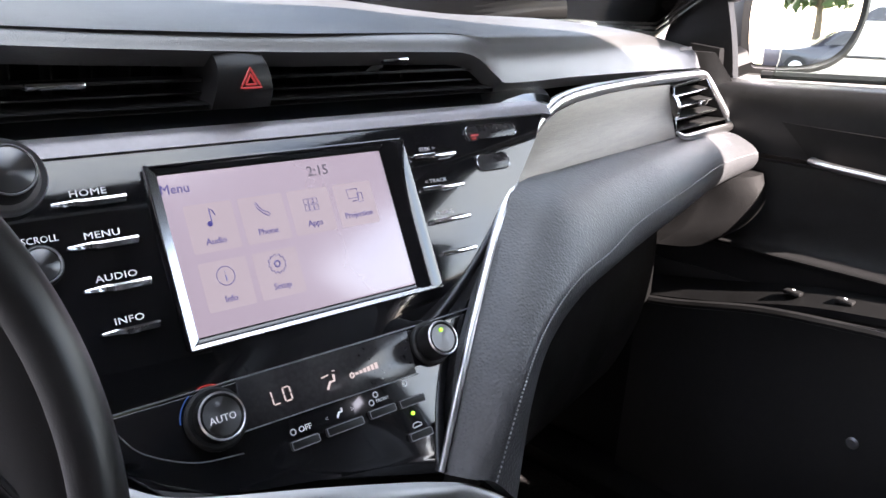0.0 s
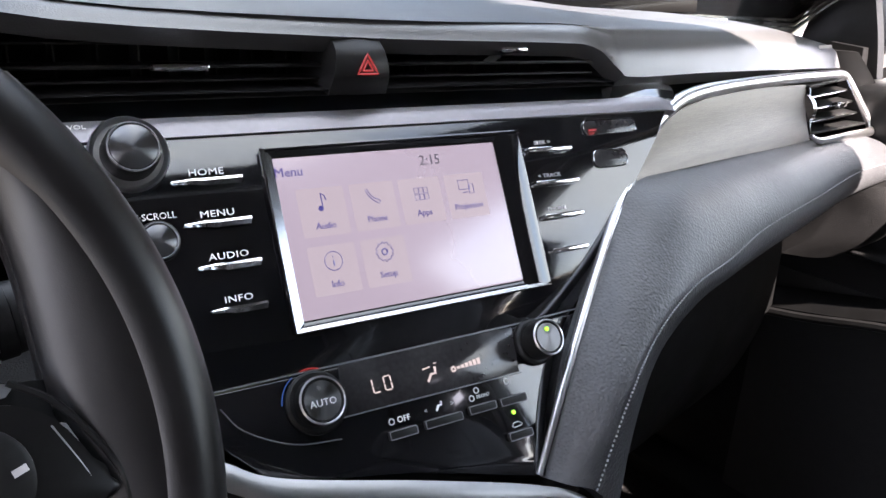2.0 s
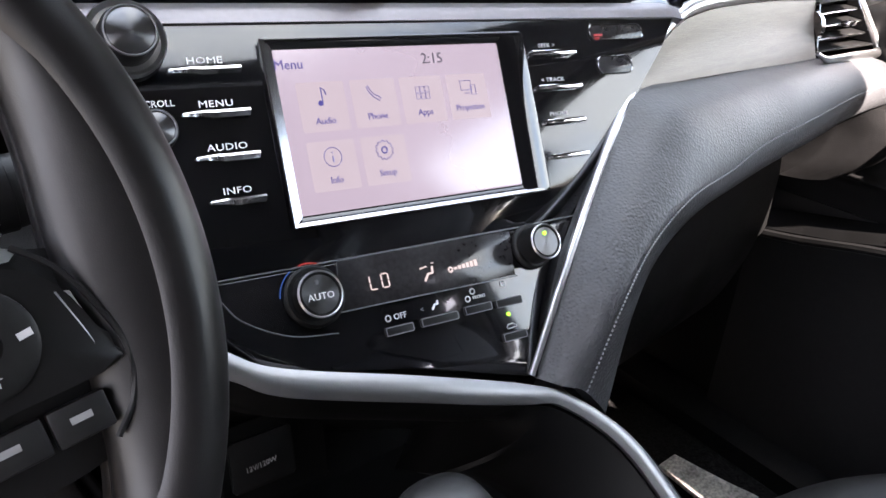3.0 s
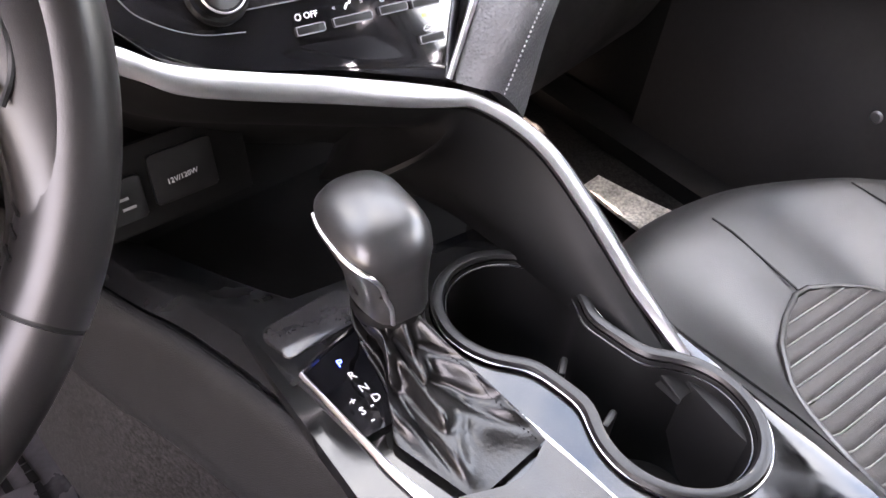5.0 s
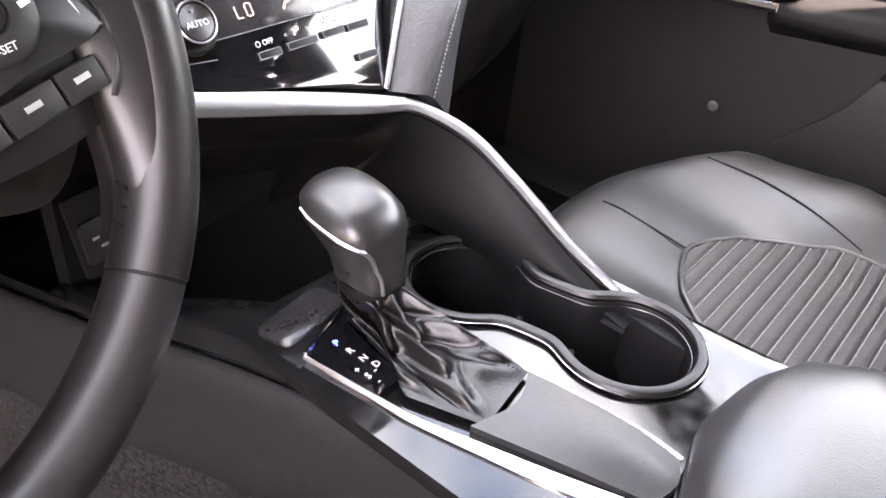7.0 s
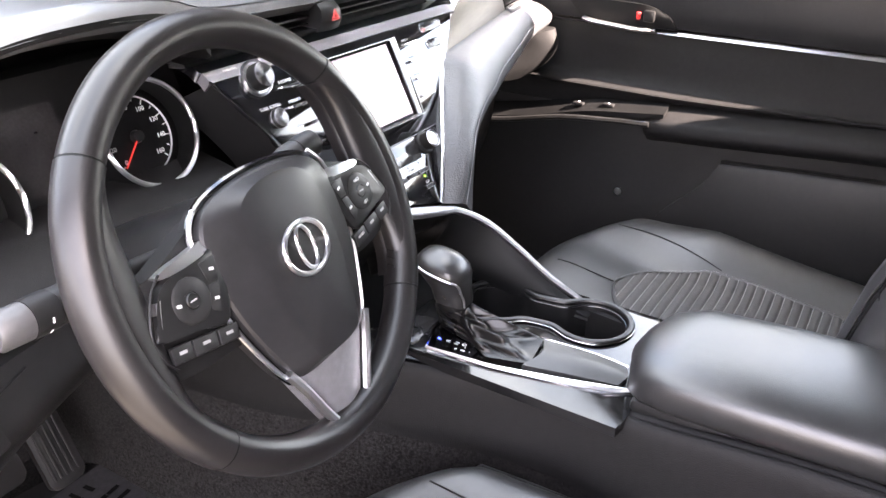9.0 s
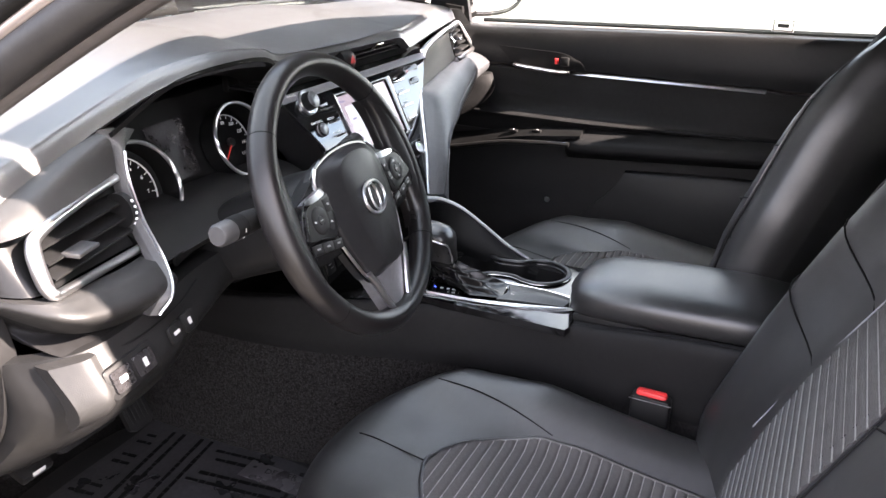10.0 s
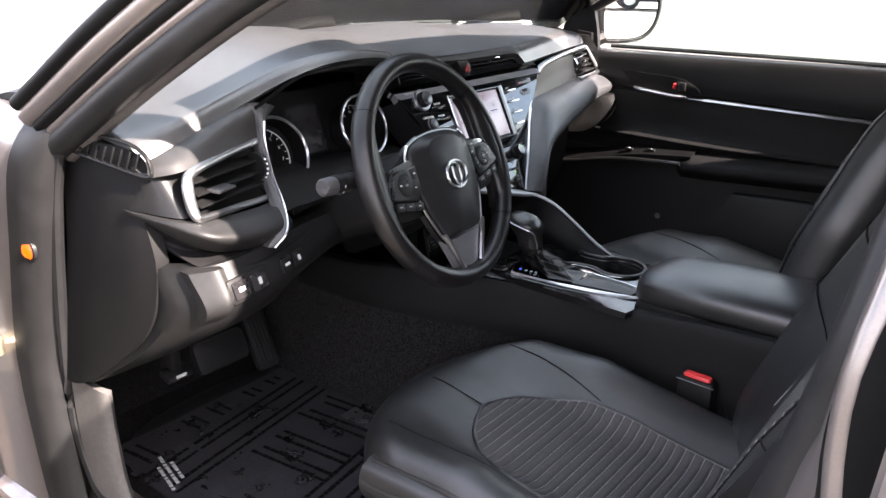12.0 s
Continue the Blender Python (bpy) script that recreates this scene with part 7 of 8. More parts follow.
knob_on(st(-0.1465, -0.0395), 0.0105, 0.0102, 0.006, "tune_knob", "small black tuning knob")
words("PWR\u00b7VOL", 0.0046, st(-0.181, 0.0243, -0.0003) @ Matrix.Rotation(radians(-32), 4, "X"), WHITEINK, BANK, "legend")
words("TUNE\u00b7SCROLL", 0.0050, st(-0.1505, -0.0258, 0.0003), WHITEINK, BANK, "legend")
for a, b, w, h in ((0.1855, 0.0055, 0.052, 0.0108), (0.179, -0.018, 0.033, 0.0125)):
    lamp = part("indicator_window", prism(rounded(w, h, h * 0.42, 5), 0.0012, st(a, b, -0.0002) @ Matrix.Rotation(radians(2), 4, "Z"), 0.0004), SMOKED, BANK, "dark rounded indicator window")
    part("window_edge", tube([st(a, b, 0.0009) @ Vector((x, y, 0)) for x, y in rounded(w, h, h * 0.42, 5)], 0.0005, 5, closed=True), DARKCHROME, lamp)
part("warning_bars", block((0.008, 0.0014, 0.0003), (0, 0, 0), 0, st(0.1675, 0.0035, 0.0012)), REDGLOW, BANK)
words("OFF", 0.0028, st(0.166, 0.0008, 0.0012), REDGLOW, BANK, "legend")

# ---- climate controls ----
AIR = thing("climate_controls", "gloss black climate controls with two knobs and a pink lit display", "climate controls")
part("display_window", prism([(-0.062, 0.0006), (0.060, 0.0006), (0.056, -0.028), (-0.0665, -0.0275)], 0.0008, cl(0, 0, 0.0004), 0.0003), SMOKED, AIR, "smoked display window")
part("seam_line", tube([CLIMATE @ Vector((x, y, 0.0008)) for x, y in ((-0.136, 0.0012), (-0.074, 0.0012), (0.064, 0.0014), (0.127, 0.003))], 0.0005, 5), GREYPLASTIC, AIR)
part("seam_line", tube([CLIMATE @ Vector((x, y, 0.0012)) for x, y in ((-0.067, -0.0280), (-0.016, -0.0282), (0.057, -0.0288))], 0.0004, 5), GREYPLASTIC, AIR)
part("seam_line", tube(spline([CLIMATE @ Vector((x, y, 0.0008)) for x, y in ((-0.131, -0.008), (-0.121, -0.022), (-0.097, -0.035), (-0.07, -0.039))], 6), 0.0004, 5), GREYPLASTIC, AIR)


def climate_knob(a, b, base_r, r, h, name, label):
    m = cl(a, b)
    part("knob_ring", turned([(0, 0.001), (base_r, 0.001), (base_r, 0.0035), (base_r - 0.0015, 0.0048), (0, 0.0048)], m, n=48), HARD, AIR)
    d = part(name, turned([(0, 0.004), (r * 1.06, 0.004), (r * 1.05, h * 0.8), (r, h), (r - 0.0012, h + 0.0004), (r - 0.002, h - 0.0008), (0, h - 0.0008)], m, n=48), HARD, AIR, label)
    part("knob_edge", turned([(r - 0.0009, h + 0.0001), (r - 0.0003, h + 0.0007), (r + 0.0004, h - 0.0003), (r - 0.0009, h - 0.0002)], m, n=48), SATIN, d)
    part("knob_face", turned([(0, h - 0.0003), (r - 0.0022, h - 0.0003), (r - 0.0022, h - 0.001), (0, h - 0.001)], None, n=48), BRUSHFACE, d).matrix_basis = m
    return d, m


d, m = climate_knob(-0.080, -0.0165, 0.0175, 0.0128, 0.0125, "temperature_knob", "black temperature knob")
words("AUTO", 0.0054, m @ Matrix.Translation((0, -0.0015, 0.0125)), WHITEINK, d, "legend", spacing=1.05)
part("knob_dot", turned([(0, 0.0132), (0.0012, 0.0130), (0.0012, 0.012), (0, 0.012)], m @ Matrix.Translation((-0.001, 0.0065, 0)), n=12), GREYPLASTIC, d)
d, m = climate_knob(0.0735, -0.0125, 0.0150, 0.0112, 0.018, "fan_knob", "black fan knob with a green lamp")
part("green_lamp", turned([(0, 0.0190), (0.0013, 0.0187), (0.0013, 0.0175), (0, 0.0175)], m @ Matrix.Translation((0, 0.0052, 0)), n=12), GREENLED, d, "small green lamp")
for a0, a1, hue in ((172, 122, BLUEGLOW), (104, 72, REDGLOW)):
    part("temperature_arc", tube([cl(-0.080, -0.0165, 0.0013) @ Vector((0.0190 * math.cos(radians(lerp(a0, a1, i / 12))), 0.0190 * math.sin(radians(lerp(a0, a1, i / 12))), 0)) for i in range(13)], 0.00038, 5), hue, AIR, "coloured temperature arc")


def bars(segs, m, parent, mat, name):
    for x, y, w, h in segs:
        part(name, block((w, h, 0.0004), (x, y, 0), 0, m), mat, parent)


LO = cl(-0.0385, -0.0152, 0.0014)
bars(((-0.0062, 0.002, 0.0008, 0.0034), (-0.0062, -0.002, 0.0008, 0.0034), (-0.0040, -0.0040, 0.0036, 0.0008)), LO, AIR, PINKLED, "digit_segment")
bars(((0.0014, 0.002, 0.0008, 0.0034), (0.0014, -0.002, 0.0008, 0.0034), (0.0058, 0.002, 0.0008, 0.0034), (0.0058, -0.002, 0.0008, 0.0034), (0.0036, -0.0040, 0.0034, 0.0008), (0.0036, 0.0040, 0.0034, 0.0008)), LO, AIR, PINKLED, "digit_segment")
PI = cl(-0.006, -0.0155, 0.0014)
line_icon([(-0.003, -0.005), (0.0, -0.001), (0.003, -0.001), (0.0035, 0.003)], 0.0008, AIR, False, PINKLED, PI, 0)
line_icon([(0.0042, 0.0046), (0.0042, 0.0052)], 0.0011, AIR, False, PINKLED, PI, 0)
line_icon([(-0.005, 0.0028), (0.0, 0.0034)], 0.0005, AIR, False, PINKLED, PI, 0)
for i in range(6):
    part("fan_bar", block((0.0022, 0.0016 + 0.00045 * i, 0.0004), (0, 0, 0), 0, cl(0.0135 + 0.0030 * i, -0.0165 + 0.0002 * i, 0.0014)), PINKLED, AIR)
line_icon(ring_points(0.0098, -0.0168, 0.0014, 8), 0.0006, AIR, True, PINKLED, CLIMATE, 0.0014)
for a, b, w, text in ((-0.0335, -0.0448, 0.0185, "OFF"), (-0.006, -0.0443, 0.026, "<"), (0.022, -0.0434, 0.020, "FRONT"), (0.045, -0.0438, 0.020, ""), (0.0435, -0.0651, 0.018, "")):
    kk = part("climate_key", block((w, 0.0052, 0.004), (0, 0, 0), 0.0012, cl(a, b, 0.0012)), HARD, AIR, "dark grey climate key")
    part("key_edge", tube([cl(a, b, 0.0030) @ Vector((x, y, 0)) for x, y in rounded(w - 0.0008, 0.0046, 0.001, 3)], 0.00035, 4, closed=True), GREYPLASTIC, kk)
words("OFF", 0.0050, cl(-0.0305, -0.0372, 0.0008), WHITEINK, AIR, "legend")
words("FRONT", 0.0030, cl(0.0255, -0.0365, 0.0008), GREYINK, AIR, "legend")
words("<", 0.0040, cl(-0.0155, -0.0365, 0.0008), GREYINK, AIR, "legend")
words(">", 0.0040, cl(0.0030, -0.0360, 0.0008), GREYINK, AIR, "legend")
line_icon([(-0.0085, -0.038), (-0.0065, -0.0352), (-0.0045, -0.0352), (-0.0042, -0.033)], 0.0007, AIR, False, WHITEINK, CLIMATE, 0.0008)
for a, b in ((-0.0385, -0.0372), (0.0170, -0.0365), (0.0215, -0.0325), (0.0445, -0.0320)):
    line_icon(ring_points(a, b, 0.0017, 10), 0.0004, AIR, True, GREYINK, CLIMATE, 0.0008)
line_icon([(0.040, -0.0592), (0.0415, -0.0575), (0.045, -0.0573), (0.0475, -0.0588), (0.047, -0.0598), (0.041, -0.0602)], 0.0004, AIR, True, GREYINK, CLIMATE, 0.0008)
part("green_lamp", turned([(0, 0.0016), (0.0013, 0.0013), (0.0013, 0.0004), (0, 0.0004)], cl(0.0435, -0.0512), n=12), GREENLED, AIR, "small green lamp")

# ---- tray sockets ----
SOCK = thing("power_outlet", "black outlet panel with a power legend in the tray", "outlet")
SKM = basis((-0.096, -0.006, 0.731), (1, 0.12, 0), (0, 0.25, 1))
part("outlet_panel", prism(rounded(0.11, 0.06, 0.004), 0.004, SKM @ Matrix.Translation((0, 0.0, -0.004)), 0.001), DEEP, SOCK)
part("outlet_lid", prism(rounded(0.046, 0.036, 0.003), 0.003, SKM @ Matrix.Translation((0.006, 0.002, 0.0)), 0.001), PODBLACK, SOCK)
words("12V/120W", 0.0052, SKM @ Matrix.Translation((0.004, -0.001, 0.0035)) @ Matrix.Rotation(radians(3), 4, "Z"), GREYINK, SOCK, "legend")
part("usb_lid", prism(rounded(0.028, 0.03, 0.003), 0.003, SKM @ Matrix.Translation((-0.038, -0.004, 0.0)), 0.001), PODBLACK, SOCK)
for dx, dy, w in ((-0.040, -0.002, 0.010), (-0.036, -0.009, 0.009)):
    part("socket_mark", block((w, 0.0018, 0.0005), (dx, dy, 0.0036), 0, SKM), DIMINK, SOCK)

# ---- driver's side details ----
GRILLE = thing("demister_grille", "black side demister grille in the dash end", "air vent")
GM = basis((-0.7425, 0.052, 1.004), (0.18, -1, 0.06), (0.1, 0.05, 1))
go = [(q.x, q.y) for q in spline([(-0.068, 0.010, 0), (-0.03, 0.0165, 0), (0.03, 0.012, 0), (0.058, 0.002, 0), (0.066, -0.013, 0), (0.055, -0.017, 0), (0.0, -0.010, 0), (-0.055, -0.002, 0), (-0.069, 0.002, 0)], 4, True)]
part("grille_recess", prism(go, 0.003, GM @ Matrix.Translation((0, 0, -0.002))), DEEP, GRILLE)
for k in range(8):
    x = lerp(-0.055, 0.052, k / 7)
    yt, yb = 0.014 - 0.10 * max(0, x) - 0.03 * abs(min(0, x + 0.03)), -0.003 - 0.14 * (x + 0.055)
    part("grille_fin", block((0.0022, max(0.006, yt - yb), 0.004), (0, 0, 0), 0.0006, GM @ Matrix.Translation((x, (yt + yb) / 2, 0.002)) @ Matrix.Rotation(radians(-25), 4, "Z")), HARD, GRILLE)
part("grille_lip", tube([GM @ Vector((x * 1.16, y * 1.45 + 0.002, 0.001)) for x, y in go], 0.0030, 8, closed=True), HARD, GRILLE)

SWP = thing("switch_panel", "black switch panel with white pictograms under the wing", "switches")
SM = basis((-0.655, -0.112, 0.836), (1, 0.10, 0.03), (0, 0.35, 1))
part("switch_plate", prism(rounded(0.075, 0.034, 0.004), 0.006, SM @ Matrix.Translation((0, 0, -0.004)), 0.0015), HARD, SWP)
for x in (-0.018, 0.016):
    k = part("switch", prism(rounded(0.028, 0.024, 0.003), 0.004, SM @ Matrix.Translation((x, 0, 0.001)), 0.001), SMOKED, SWP)
    part("switch_icon", block((0.011 if x < 0 else 0.006, 0.006 if x < 0 else 0.010, 0.0004), (x, 0, 0.0052), 0, SM), GREYINK, k)
SM2 = basis((-0.570, -0.100, 0.842), (1, 0.22, 0.03), (0, 0.35, 1))
for x in (-0.012, 0.016):
    k = part("switch", prism(rounded(0.024, 0.022, 0.003), 0.004, SM2 @ Matrix.Translation((x, 0, 0.0)), 0.001), HARD, SWP)
    part("switch_icon", block((0.011 if x < 0 else 0.006, 0.004 if x < 0 else 0.008, 0.0004), (x, 0, 0.0042), 0, SM2), GREYINK, k)
tagged(part("knee_groove", tube(spline([(-0.72, -0.075, 0.862), (-0.64, -0.098, 0.858), (-0.56, -0.088, 0.862), (-0.50, -0.066, 0.866)], 6), 0.0012, 6), DEEP, DASH), "dark joint")
part("lower_cover", patch([[(-0.725, -0.075, 0.862), (-0.722, -0.105, 0.815), (-0.715, -0.07, 0.775)], [(-0.700, -0.098, 0.866), (-0.700, -0.122, 0.820), (-0.695, -0.082, 0.778)], [(-0.685, -0.098, 0.866), (-0.687, -0.120, 0.820), (-0.685, -0.080, 0.778)]], (0, 0.02, 0)), SOFT, DASH, "rounded knee bolster edge")
part("column_slots", block((0.05, 0.004, 0.012), (0, 0, 0), 0.001, Matrix.Translation((-0.50, -0.050, 0.897)) @ Matrix.Rotation(0.3, 4, "Z")), DEEP, DASH)
REL = thing("bonnet_release", "black bonnet release lever with a pale symbol", "lever")
part("lever", block((0.05, 0.03, 0.014), (0, 0, 0), 0.004, Matrix.Translation((-0.60, 0.180, 0.566)) @ Matrix.Rotation(radians(20), 4, "X")), HARD, REL)
part("lever_mark", block((0.02, 0.001, 0.006), (-0.60, 0.164, 0.566), 0), GREYINK, REL)
part("lever_stem", block((0.02, 0.04, 0.11), (-0.60, 0.195, 0.61), 0.004), HARD, REL)
part("fuse_cover_edge", tube([Vector((-0.70, -0.03, 0.742)), Vector((-0.66, 0.0, 0.722))], 0.0012, 5), GREYINK, DASH)

PED = thing("accelerator_pedal", "black ribbed accelerator pedal", "pedal")
PM = basis((-0.305, 0.33, 0.47), (1, 0, 0), (0, 0.5, 1))
part("pedal_pad", prism(rounded(0.055, 0.14, 0.012), 0.012, PM, 0.003), RUBBER, PED)
for k in range(5):
    part("pedal_rib", block((0.004, 0.11, 0.003), (-0.018 + 0.009 * k, 0, 0.0135), 0.001, PM), RUBBER, PED)
BRK = thing("brake_pedal", "wide black rubber brake pedal", "pedal")
PM = basis((-0.42, 0.31, 0.49), (1, 0, 0), (0, 0.5, 1))
part("pedal_pad", prism(rounded(0.12, 0.065, 0.012), 0.014, PM, 0.003), RUBBER, BRK)
part("pedal_arm", tube([PM @ Vector((0, 0.02, -0.002)), Vector((-0.41, 0.42, 0.62)), Vector((-0.40, 0.42, 0.78))], 0.010, 8), HARD, BRK)

MAT = thing("floor_mat", "black rubber mat under clear printed protective film", "floor mat")
mo_ = [(q.x, q.y) for q in spline([(-0.66, 0.10, 0), (-0.655, 0.26, 0), (-0.60, 0.36, 0), (-0.45, 0.40, 0), (-0.25, 0.38, 0), (-0.20, 0.28, 0), (-0.20, 0.0, 0), (-0.205, -0.30, 0), (-0.4, -0.33, 0), (-0.62, -0.30, 0), (-0.665, -0.15, 0)], 5, True)]
part("mat", prism(mo_, 0.012, Matrix.Translation((0, 0, 0.341)), 0.003), RUBBER, MAT)
random.seed(7)
skin = [[(x, y, 0.3548 + 0.0009 * math.sin(31 * x + 23 * y) + 0.0005 * math.sin(71 * x - 47 * y)) for y in [-0.28 + 0.045 * i for i in range(15)]] for x in [-0.655 + 0.0445 * i for i in range(11)]]
part("film", patch(skin, (0, 0, 0.0005), 2, 2), FILM, MAT, "grey protective film, wrinkled")
# bands of small printed words crossing one another like basket weave
ink = bmesh.new()
weave = Matrix.Translation((-0.50, 0.05, 0.3582)) @ Matrix.Rotation(radians(8), 4, "Z")
quarter = Matrix.Rotation(radians(90), 4, "Z")
bands = [(weave @ Matrix.Translation((0, y, 0)), -0.26, 0.30) for y in (0.155, -0.13)]
bands += [(weave @ Matrix.Translation((x, 0, 0)) @ quarter, a, b) for x in (-0.115, 0.075, 0.225) for a, b in ((-0.085, 0.10), (0.215, 0.36), (-0.36, -0.175))]
for base, a, b in bands:
    for row in (-0.042, -0.020, 0.020, 0.042):
        u = a + random.uniform(0, 0.012)
        while u < b - 0.02:
            w = random.uniform(0.008, 0.026)
            q = base @ Vector((u + w / 2, row, 0))
            if -0.645 < q.x < -0.23 and -0.26 < q.y < 0.33:
                block((w, random.uniform(0.006, 0.0085), 0.0006), (u + w / 2, row, 0), 0, base, bm=ink, seg=1)
            u += w + 0.0018
tagged(part("film_printing", ink, DEEP, MAT), "crossing bands of small dark printing", kind="stuff")
sheet = [[(x, y, 0.3565 + 0.003 * math.sin(23 * x + 31 * y) + 0.002 * math.sin(61 * x - 17 * y)) for y in (-0.20, -0.1, 0.0, 0.1, 0.2, 0.26)] for x in (-0.665, -0.66, -0.62, -0.58, -0.54)]
part("film_fold", patch(sheet, (0, 0, 0.0006), 3, 3), FILM, MAT, "wrinkled clear film along the sill")
for k, (x, y, n) in enumerate(((-0.648, 0.150, 7), (-0.632, 0.162, 8), (-0.617, 0.170, 5))):
    for i in range(n):
        part("print_bar", block((0.006 + 0.003 * ((i * 7 + k) % 3), 0.006, 0.0006), (0, 0, 0), 0, Matrix.Translation((x + 0.003 * i, y + 0.012 * i, 0.3632)) @ Matrix.Rotation(radians(78), 4, "Z")), GREYINK, MAT)
# strip of dark glossy film, pale only where it catches glare
FILMSTRIP = thing("film_strip", "dark glossy film strip with dark lettering on the carpet", "paper mat")
part("sheet", block((0.045, 0.16, 0.0012), (-0.262, 0.020, 0.3585), 0.0003), FILMGREY, FILMSTRIP)
words("DEALER", 0.018, Matrix.Translation((-0.252, 0.030, 0.3594)) @ Matrix.Rotation(radians(-82), 4, "Z"), DEEP, FILMSTRIP, "legend")

BUCK = thing("seat_belt_buckle", "black seat belt buckle with a red button", "buckle")
part("buckle_body", block((0.024, 0.058, 0.10), (-0.128, -0.566, 0.582), 0.006), HARD, BUCK)
part("release_button", block((0.016, 0.046, 0.012), (-0.128, -0.566, 0.633), 0.0055), REDPLASTIC, BUCK, "red release button")
part("buckle_line", tube([Vector((-0.1412, -0.597, 0.627)), Vector((-0.1412, -0.535, 0.627))], 0.0008, 5), SATIN, BUCK)
part("buckle_line", tube([Vector((-0.1412, -0.597, 0.585)), Vector((-0.1412, -0.535, 0.585))], 0.0006, 5), GREYPLASTIC, BUCK)

# seat controls on the outer valance
CTL = thing("seat_controls", "grey seat control panel with levers and a round knob", "seat controls")
CTM = basis((-0.634, -0.415, 0.492), (0, -1, -0.05), (0.05, 0, 1))
part("control_plate", prism([(q.x, q.y) for q in spline([(-0.105, 0.02, 0), (-0.09, 0.034, 0), (0.0, 0.034, 0), (0.085, 0.026, 0), (0.10, 0.01, 0), (0.08, -0.03, 0), (-0.06, -0.034, 0), (-0.10, -0.01, 0)], 5, True)], 0.008, CTM, 0.002), SMOKED, CTL)
part("height_lever", block((0.065, 0.014, 0.014), (-0.045, 0.002, 0.016), 0.004, CTM), HARD, CTL)
part("height_lever", block((0.06, 0.012, 0.014), (-0.04, -0.016, 0.014), 0.004, CTM), HARD, CTL)
part("recline_lever", block((0.016, 0.034, 0.016), (0.022, 0.0, 0.016), 0.005, CTM), GREYPLASTIC, CTL)
part("lumbar_knob", turned([(0, 0.02), (0.012, 0.02), (0.015, 0.016), (0.016, 0.006), (0, 0.006)], CTM @ Matrix.Translation((0.062, 0.0, 0)), n=32), HARD, CTL)
part("plate_edge", tube([CTM @ Vector((x, y, 0.008)) for x, y in ((-0.105, 0.0), (-0.10, 0.024), (-0.085, 0.034), (-0.03, 0.035))], 0.002, 6), SATIN, CTL)

# striker, pillar switch and labels on the centre pillar
STR = thing("door_striker", "zinc-plated door striker on the pillar", "striker")
PB = basis((-0.795, -0.872, 0.827), (-0.74, -0.67, 0.0), (0, 0, 1))
part("striker_plate", prism(rounded(0.026, 0.060, 0.010), 0.004, PB @ Matrix.Translation((-0.006, 0, 0.002)), 0.001), ZINC, STR)
part("striker_loop", tube(spline([PB @ Vector((-0.010, 0.018, 0.004)), PB @ Vector((0.0, 0.018, 0.03)), PB @ Vector((0.008, 0.0, 0.038)), PB @ Vector((0.0, -0.012, 0.03)), PB @ Vector((-0.010, -0.012, 0.004))], 6), 0.005, 8), ZINC, STR)
for y in (0.026, -0.026):
    part("screw", turned([(0, 0.007), (0.006, 0.006), (0.007, 0.003), (0, 0.003)], PB @ Matrix.Translation((-0.012, y, 0)), n=16), ZINC, STR)
DSW = thing("door_switch", "black rubber door switch on the pillar", "switch")
part("switch_boot", prism(rounded(0.034, 0.05, 0.015), 0.008, PB @ Matrix.Translation((-0.046, -0.071, 0.005)), 0.003), RUBBER, DSW)
part("plunger", turned([(0, 0.022), (0.007, 0.02), (0.009, 0.008), (0, 0.008)], PB @ Matrix.Translation((-0.046, -0.062, 0)), n=20), RUBBER, DSW)
TAG = thing("tyre_label", "white information label with dark bars on the pillar", "label")
part("label_sheet", block((0.03, 0.07, 0.0008), (0, 0, 0), 0, PB @ Matrix.Translation((-0.020, -0.115, 0.006)) @ Matrix.Rotation(radians(-14), 4, "Z")), LABELPAPER, TAG)
for k in range(6):
    part("label_bar", block((0.02, 0.003, 0.0006), (0, 0.026 - 0.010 * k, 0.001), 0, PB @ Matrix.Translation((-0.020, -0.115, 0.006)) @ Matrix.Rotation(radians(-14), 4, "Z")), DEEP, TAG)
AMB = thing("amber_marker", "small glowing amber marker on the hinge pillar", "lamp")
part("amber_lens", turned([(0, 0.009), (0.009, 0.007), (0.014, 0.001), (0.014, -0.004), (0, -0.004)], basis((-0.803, 0.201, 0.848), (0, -1, 0.0), (0, 0, 1)), n=24), AMBER, AMB)
part("amber_ring", turned([(0.014, -0.004), (0.014, 0.002), (0.0175, 0.001), (0.0175, -0.004), (0.014, -0.004)], basis((-0.803, 0.201, 0.848), (0, -1, 0), (0, 0, 1)), n=24), RUBBER, AMB)
HIN = thing("door_check", "bright steel door check arm at the hinge", "door check")
part("check_arm", tube(spline([(-0.815, 0.33, 0.66), (-0.85, 0.32, 0.655), (-0.88, 0.34, 0.65)], 5), 0.008, 8), ZINC, HIN)
part("check_block", block((0.04, 0.03, 0.035), (-0.825, 0.335, 0.655), 0.005), ZINC, HIN)
STK = thing("window_sticker", "small white sticker with a dark outline on the side window", "sticker")
part("sticker_sheet", block((0.001, 0.045, 0.026), (0.797, -0.60, 1.056), 0), LABELPAPER, STK)
for y, z, dy, dz in ((-0.60, 1.067, 0.042, 0.002), (-0.60, 1.045, 0.042, 0.002), (-0.58, 1.056, 0.002, 0.022), (-0.62, 1.056, 0.002, 0.022), (-0.60, 1.056, 0.024, 0.008)):
    part("sticker_bar", block((0.0006, dy, dz), (0.7960, y, z), 0), DEEP, STK)
SILLP = thing("scuff_plate", "pale plate and carpet edge inside the passenger sill", "scuff plate")
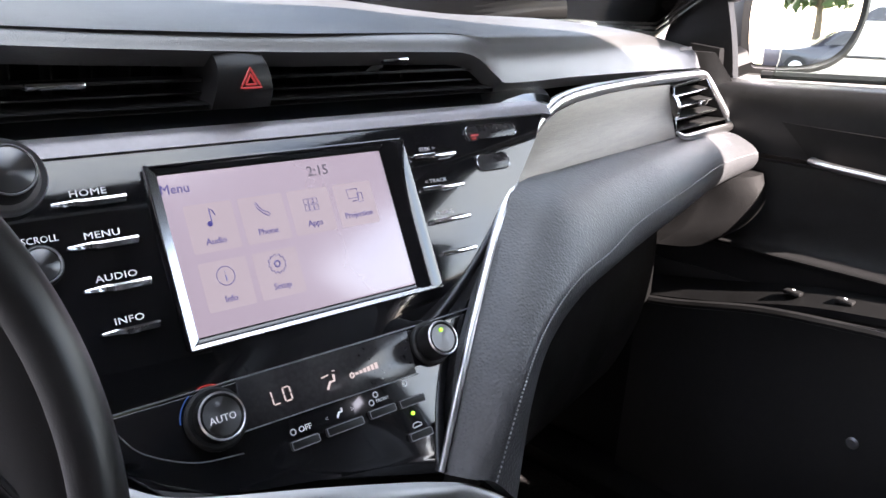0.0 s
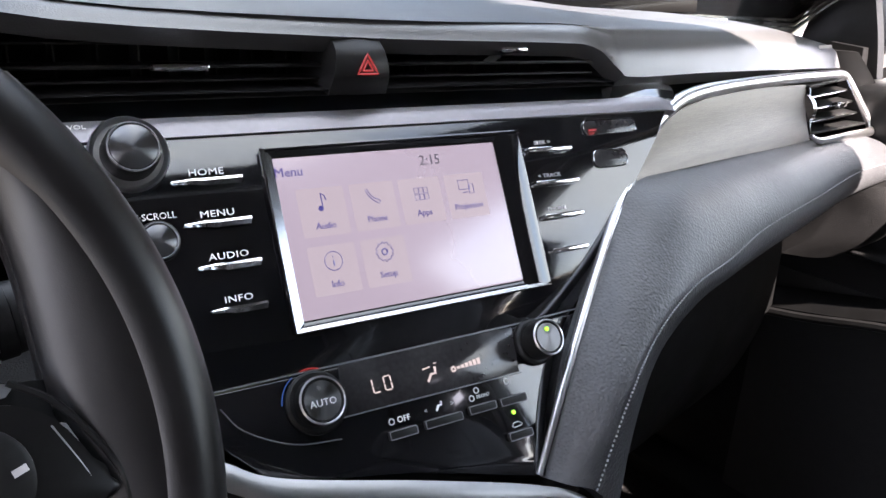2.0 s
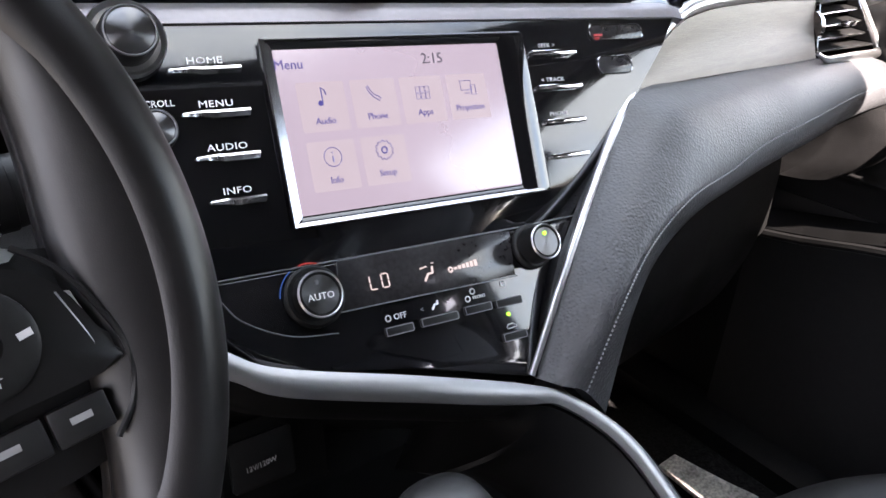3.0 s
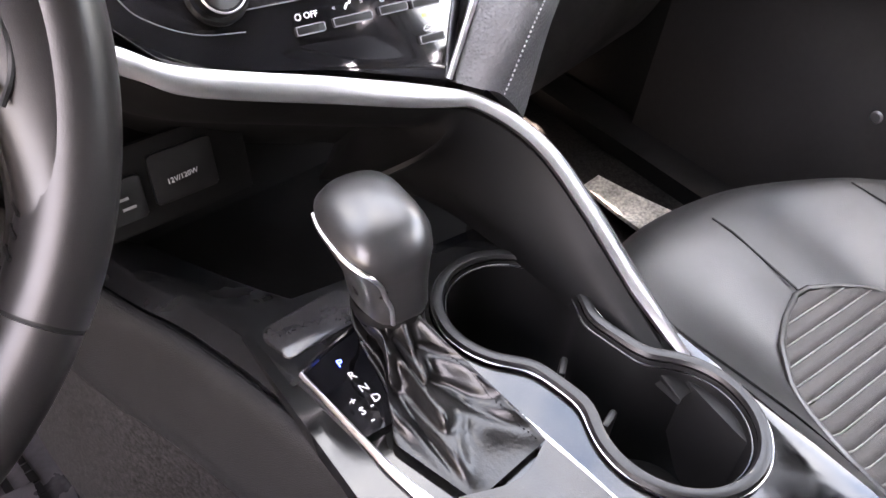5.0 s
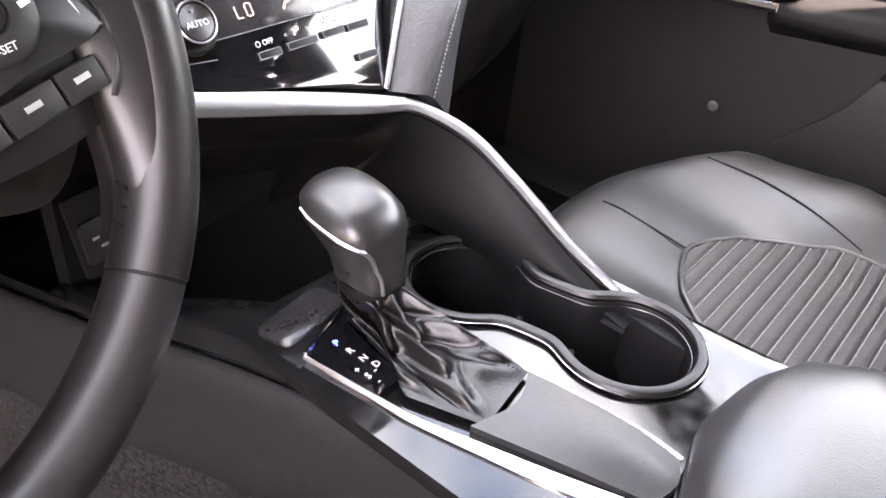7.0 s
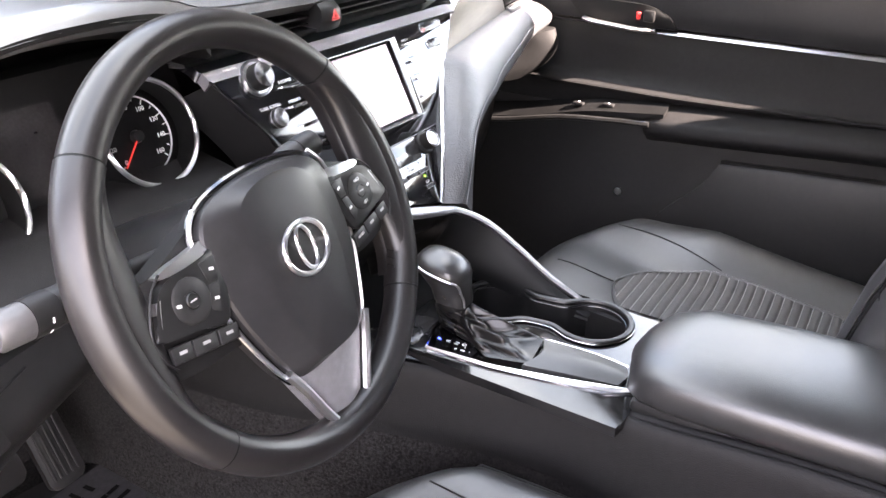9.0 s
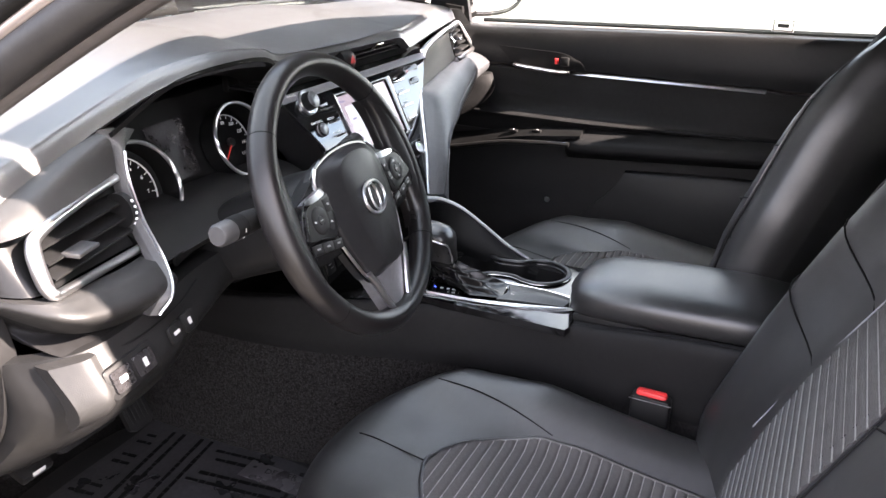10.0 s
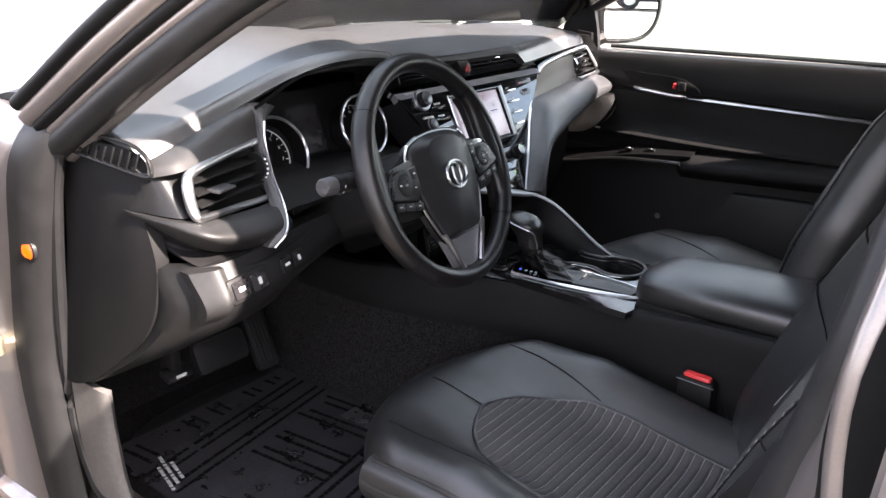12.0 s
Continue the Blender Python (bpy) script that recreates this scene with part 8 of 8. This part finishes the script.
part("plate", patch([[(0.560, 0.17, 0.372), (0.590, 0.17, 0.380)], [(0.558, 0.10, 0.371), (0.605, 0.10, 0.381)], [(0.557, 0.045, 0.372), (0.622, 0.050, 0.380)]], (0, 0, -0.006)), CREAM, SILLP)
AIRB = thing("airbag_mark", "faint embossed bars at the end of the dash pad", "embossing")
for k in range(5):
    part("emboss_bar", block((0.006, 0.0006, 0.004), (0.655 + 0.009 * k, 0.148 + 0.0026 * k, 1.052), 0), GREYPLASTIC, AIRB)

# ---- outside ----
def parked_car(m, paint, label):
    t = thing("parked_car", label, "car", "parked cars")
    body = [[(s * w, y, z) for s, w, z in ((-1, 0.80, 0.25), (-1, 0.9, 0.5), (-1, 0.86, 0.85), (-1, 0.6, zt), (1, 0.6, zt), (1, 0.86, 0.85), (1, 0.9, 0.5), (1, 0.80, 0.25))] for y, zt in ((2.3, 0.72), (2.0, 0.86), (0.95, 1.0), (0.2, 1.42), (-1.0, 1.45), (-1.9, 1.05), (-2.3, 0.95))]
    part("body", loft(body), paint, t)
    for s in (-1, 1):
        part("side_window", patch([[(s * 0.80, 0.7, 1.0), (s * 0.80, -1.5, 1.0)], [(s * 0.67, 0.15, 1.36), (s * 0.67, -1.1, 1.38)]], (s * 0.02, 0, 0)), PIANO, t)
        for y in (1.4, -1.4):
            w = part("wheel", turned([(0, 0.11), (0.2, 0.11), (0.33, 0.1), (0.34, 0), (0, 0)], basis((s * 0.82, y, 0.34), (0, s, 0), (0, 0, 1))), RUBBER, t)
            part("rim", turned([(0, 0.12), (0.19, 0.118), (0.2, 0.1), (0, 0.1)], basis((s * 0.82, y, 0.34), (0, s, 0), (0, 0, 1))), SATIN, w)
    part("windscreen", patch([[(-0.72, 1.0, 1.02), (0.72, 1.0, 1.02)], [(-0.6, 0.25, 1.4), (0.6, 0.25, 1.4)]], (0, 0.02, 0.01)), PIANO, t)
    t.matrix_basis = m
    return t


CARWHITE = material("white_car_paint", (0.7, 0.7, 0.7), 0.25, vary=0.02, coat=0.5)
CARGREY = material("dark_car_paint", (0.05, 0.05, 0.06), 0.25, vary=0.02, coat=0.5)
CARRED = material("silver_car_paint", (0.4, 0.41, 0.42), 0.25, metal=0.5, vary=0.02, coat=0.5)
proto = {}
for k, (x, y, a, p) in enumerate(((-2, -26, 85, 0), (3.5, -26, 88, 1), (9, -26.5, 92, 2), (14.5, -26, 90, 0), (20, -26, 90, 1), (24, 9, 15, 0), (30, 8, 12, 2), (-20, 28, 10, 1), (-14, 29, 10, 0), (-8, 30, 8, 2))):
    lab = ("white parked car on the lot", "dark grey parked car on the lot", "silver parked car on the lot")[p]
    if p in proto:
        copy_thing(proto[p], pose(x, y, 0, 0, 0, a))
    else:
        proto[p] = parked_car(pose(x, y, 0, 0, 0, a), (CARWHITE, CARGREY, CARRED)[p], lab)
verge = tagged(part("verge", block((120, 14, 0.06), (0, -46, 0.03), 0.02), GRASS), "grass verge beyond the parked cars", "grass", kind="stuff")


def tree(x, y, h, seed):
    random.seed(seed)
    t = thing("tree", "broad leafy tree on the verge", "tree", "verge trees")
    part("trunk", tube(spline([(x, y, 0), (x + 0.1, y, h * 0.3), (x, y + 0.1, h * 0.55)], 4), lambda u: lerp(0.28, 0.12, u), 8), BARK, t)
    for k in range(4):
        a = 2 * math.pi * k / 4 + seed
        part("limb", tube([Vector((x, y, h * 0.4)), Vector((x + 1.2 * math.cos(a), y + 1.2 * math.sin(a), h * 0.6)), Vector((x + 2 * math.cos(a), y + 2 * math.sin(a), h * 0.75))], lambda u: lerp(0.1, 0.03, u), 6), BARK, t)
    bm = bmesh.new()
    for k in range(420):
        a, r, z = random.uniform(0, 6.28), random.uniform(0.2, 1) ** 0.5 * h * 0.36, random.uniform(0.42, 1.0)
        r *= 1.0 - abs(z - 0.66) * 1.5
        q = Matrix.Translation((x + r * math.cos(a), y + r * math.sin(a), z * h)) @ Euler((random.uniform(0, 3), random.uniform(0, 3), random.uniform(0, 3))).to_matrix().to_4x4()
        s = random.uniform(0.25, 0.55)
        vs = [bm.verts.new(q @ Vector(c)) for c in ((-s, 0, 0), (0, -s * 0.5, 0.1), (s, 0, 0), (0, s * 0.5, 0.1))]
        bm.faces.new(vs)
    part("crown", bm, LEAF, t)
    return t


for k, (x, y, h) in enumerate(((-14, -47, 8), (-5, -49, 9), (4, -48, 7), (13, -47, 9), (22, -49, 8), (32, -46, 8))):
    tree(x, y, h, k + 1)
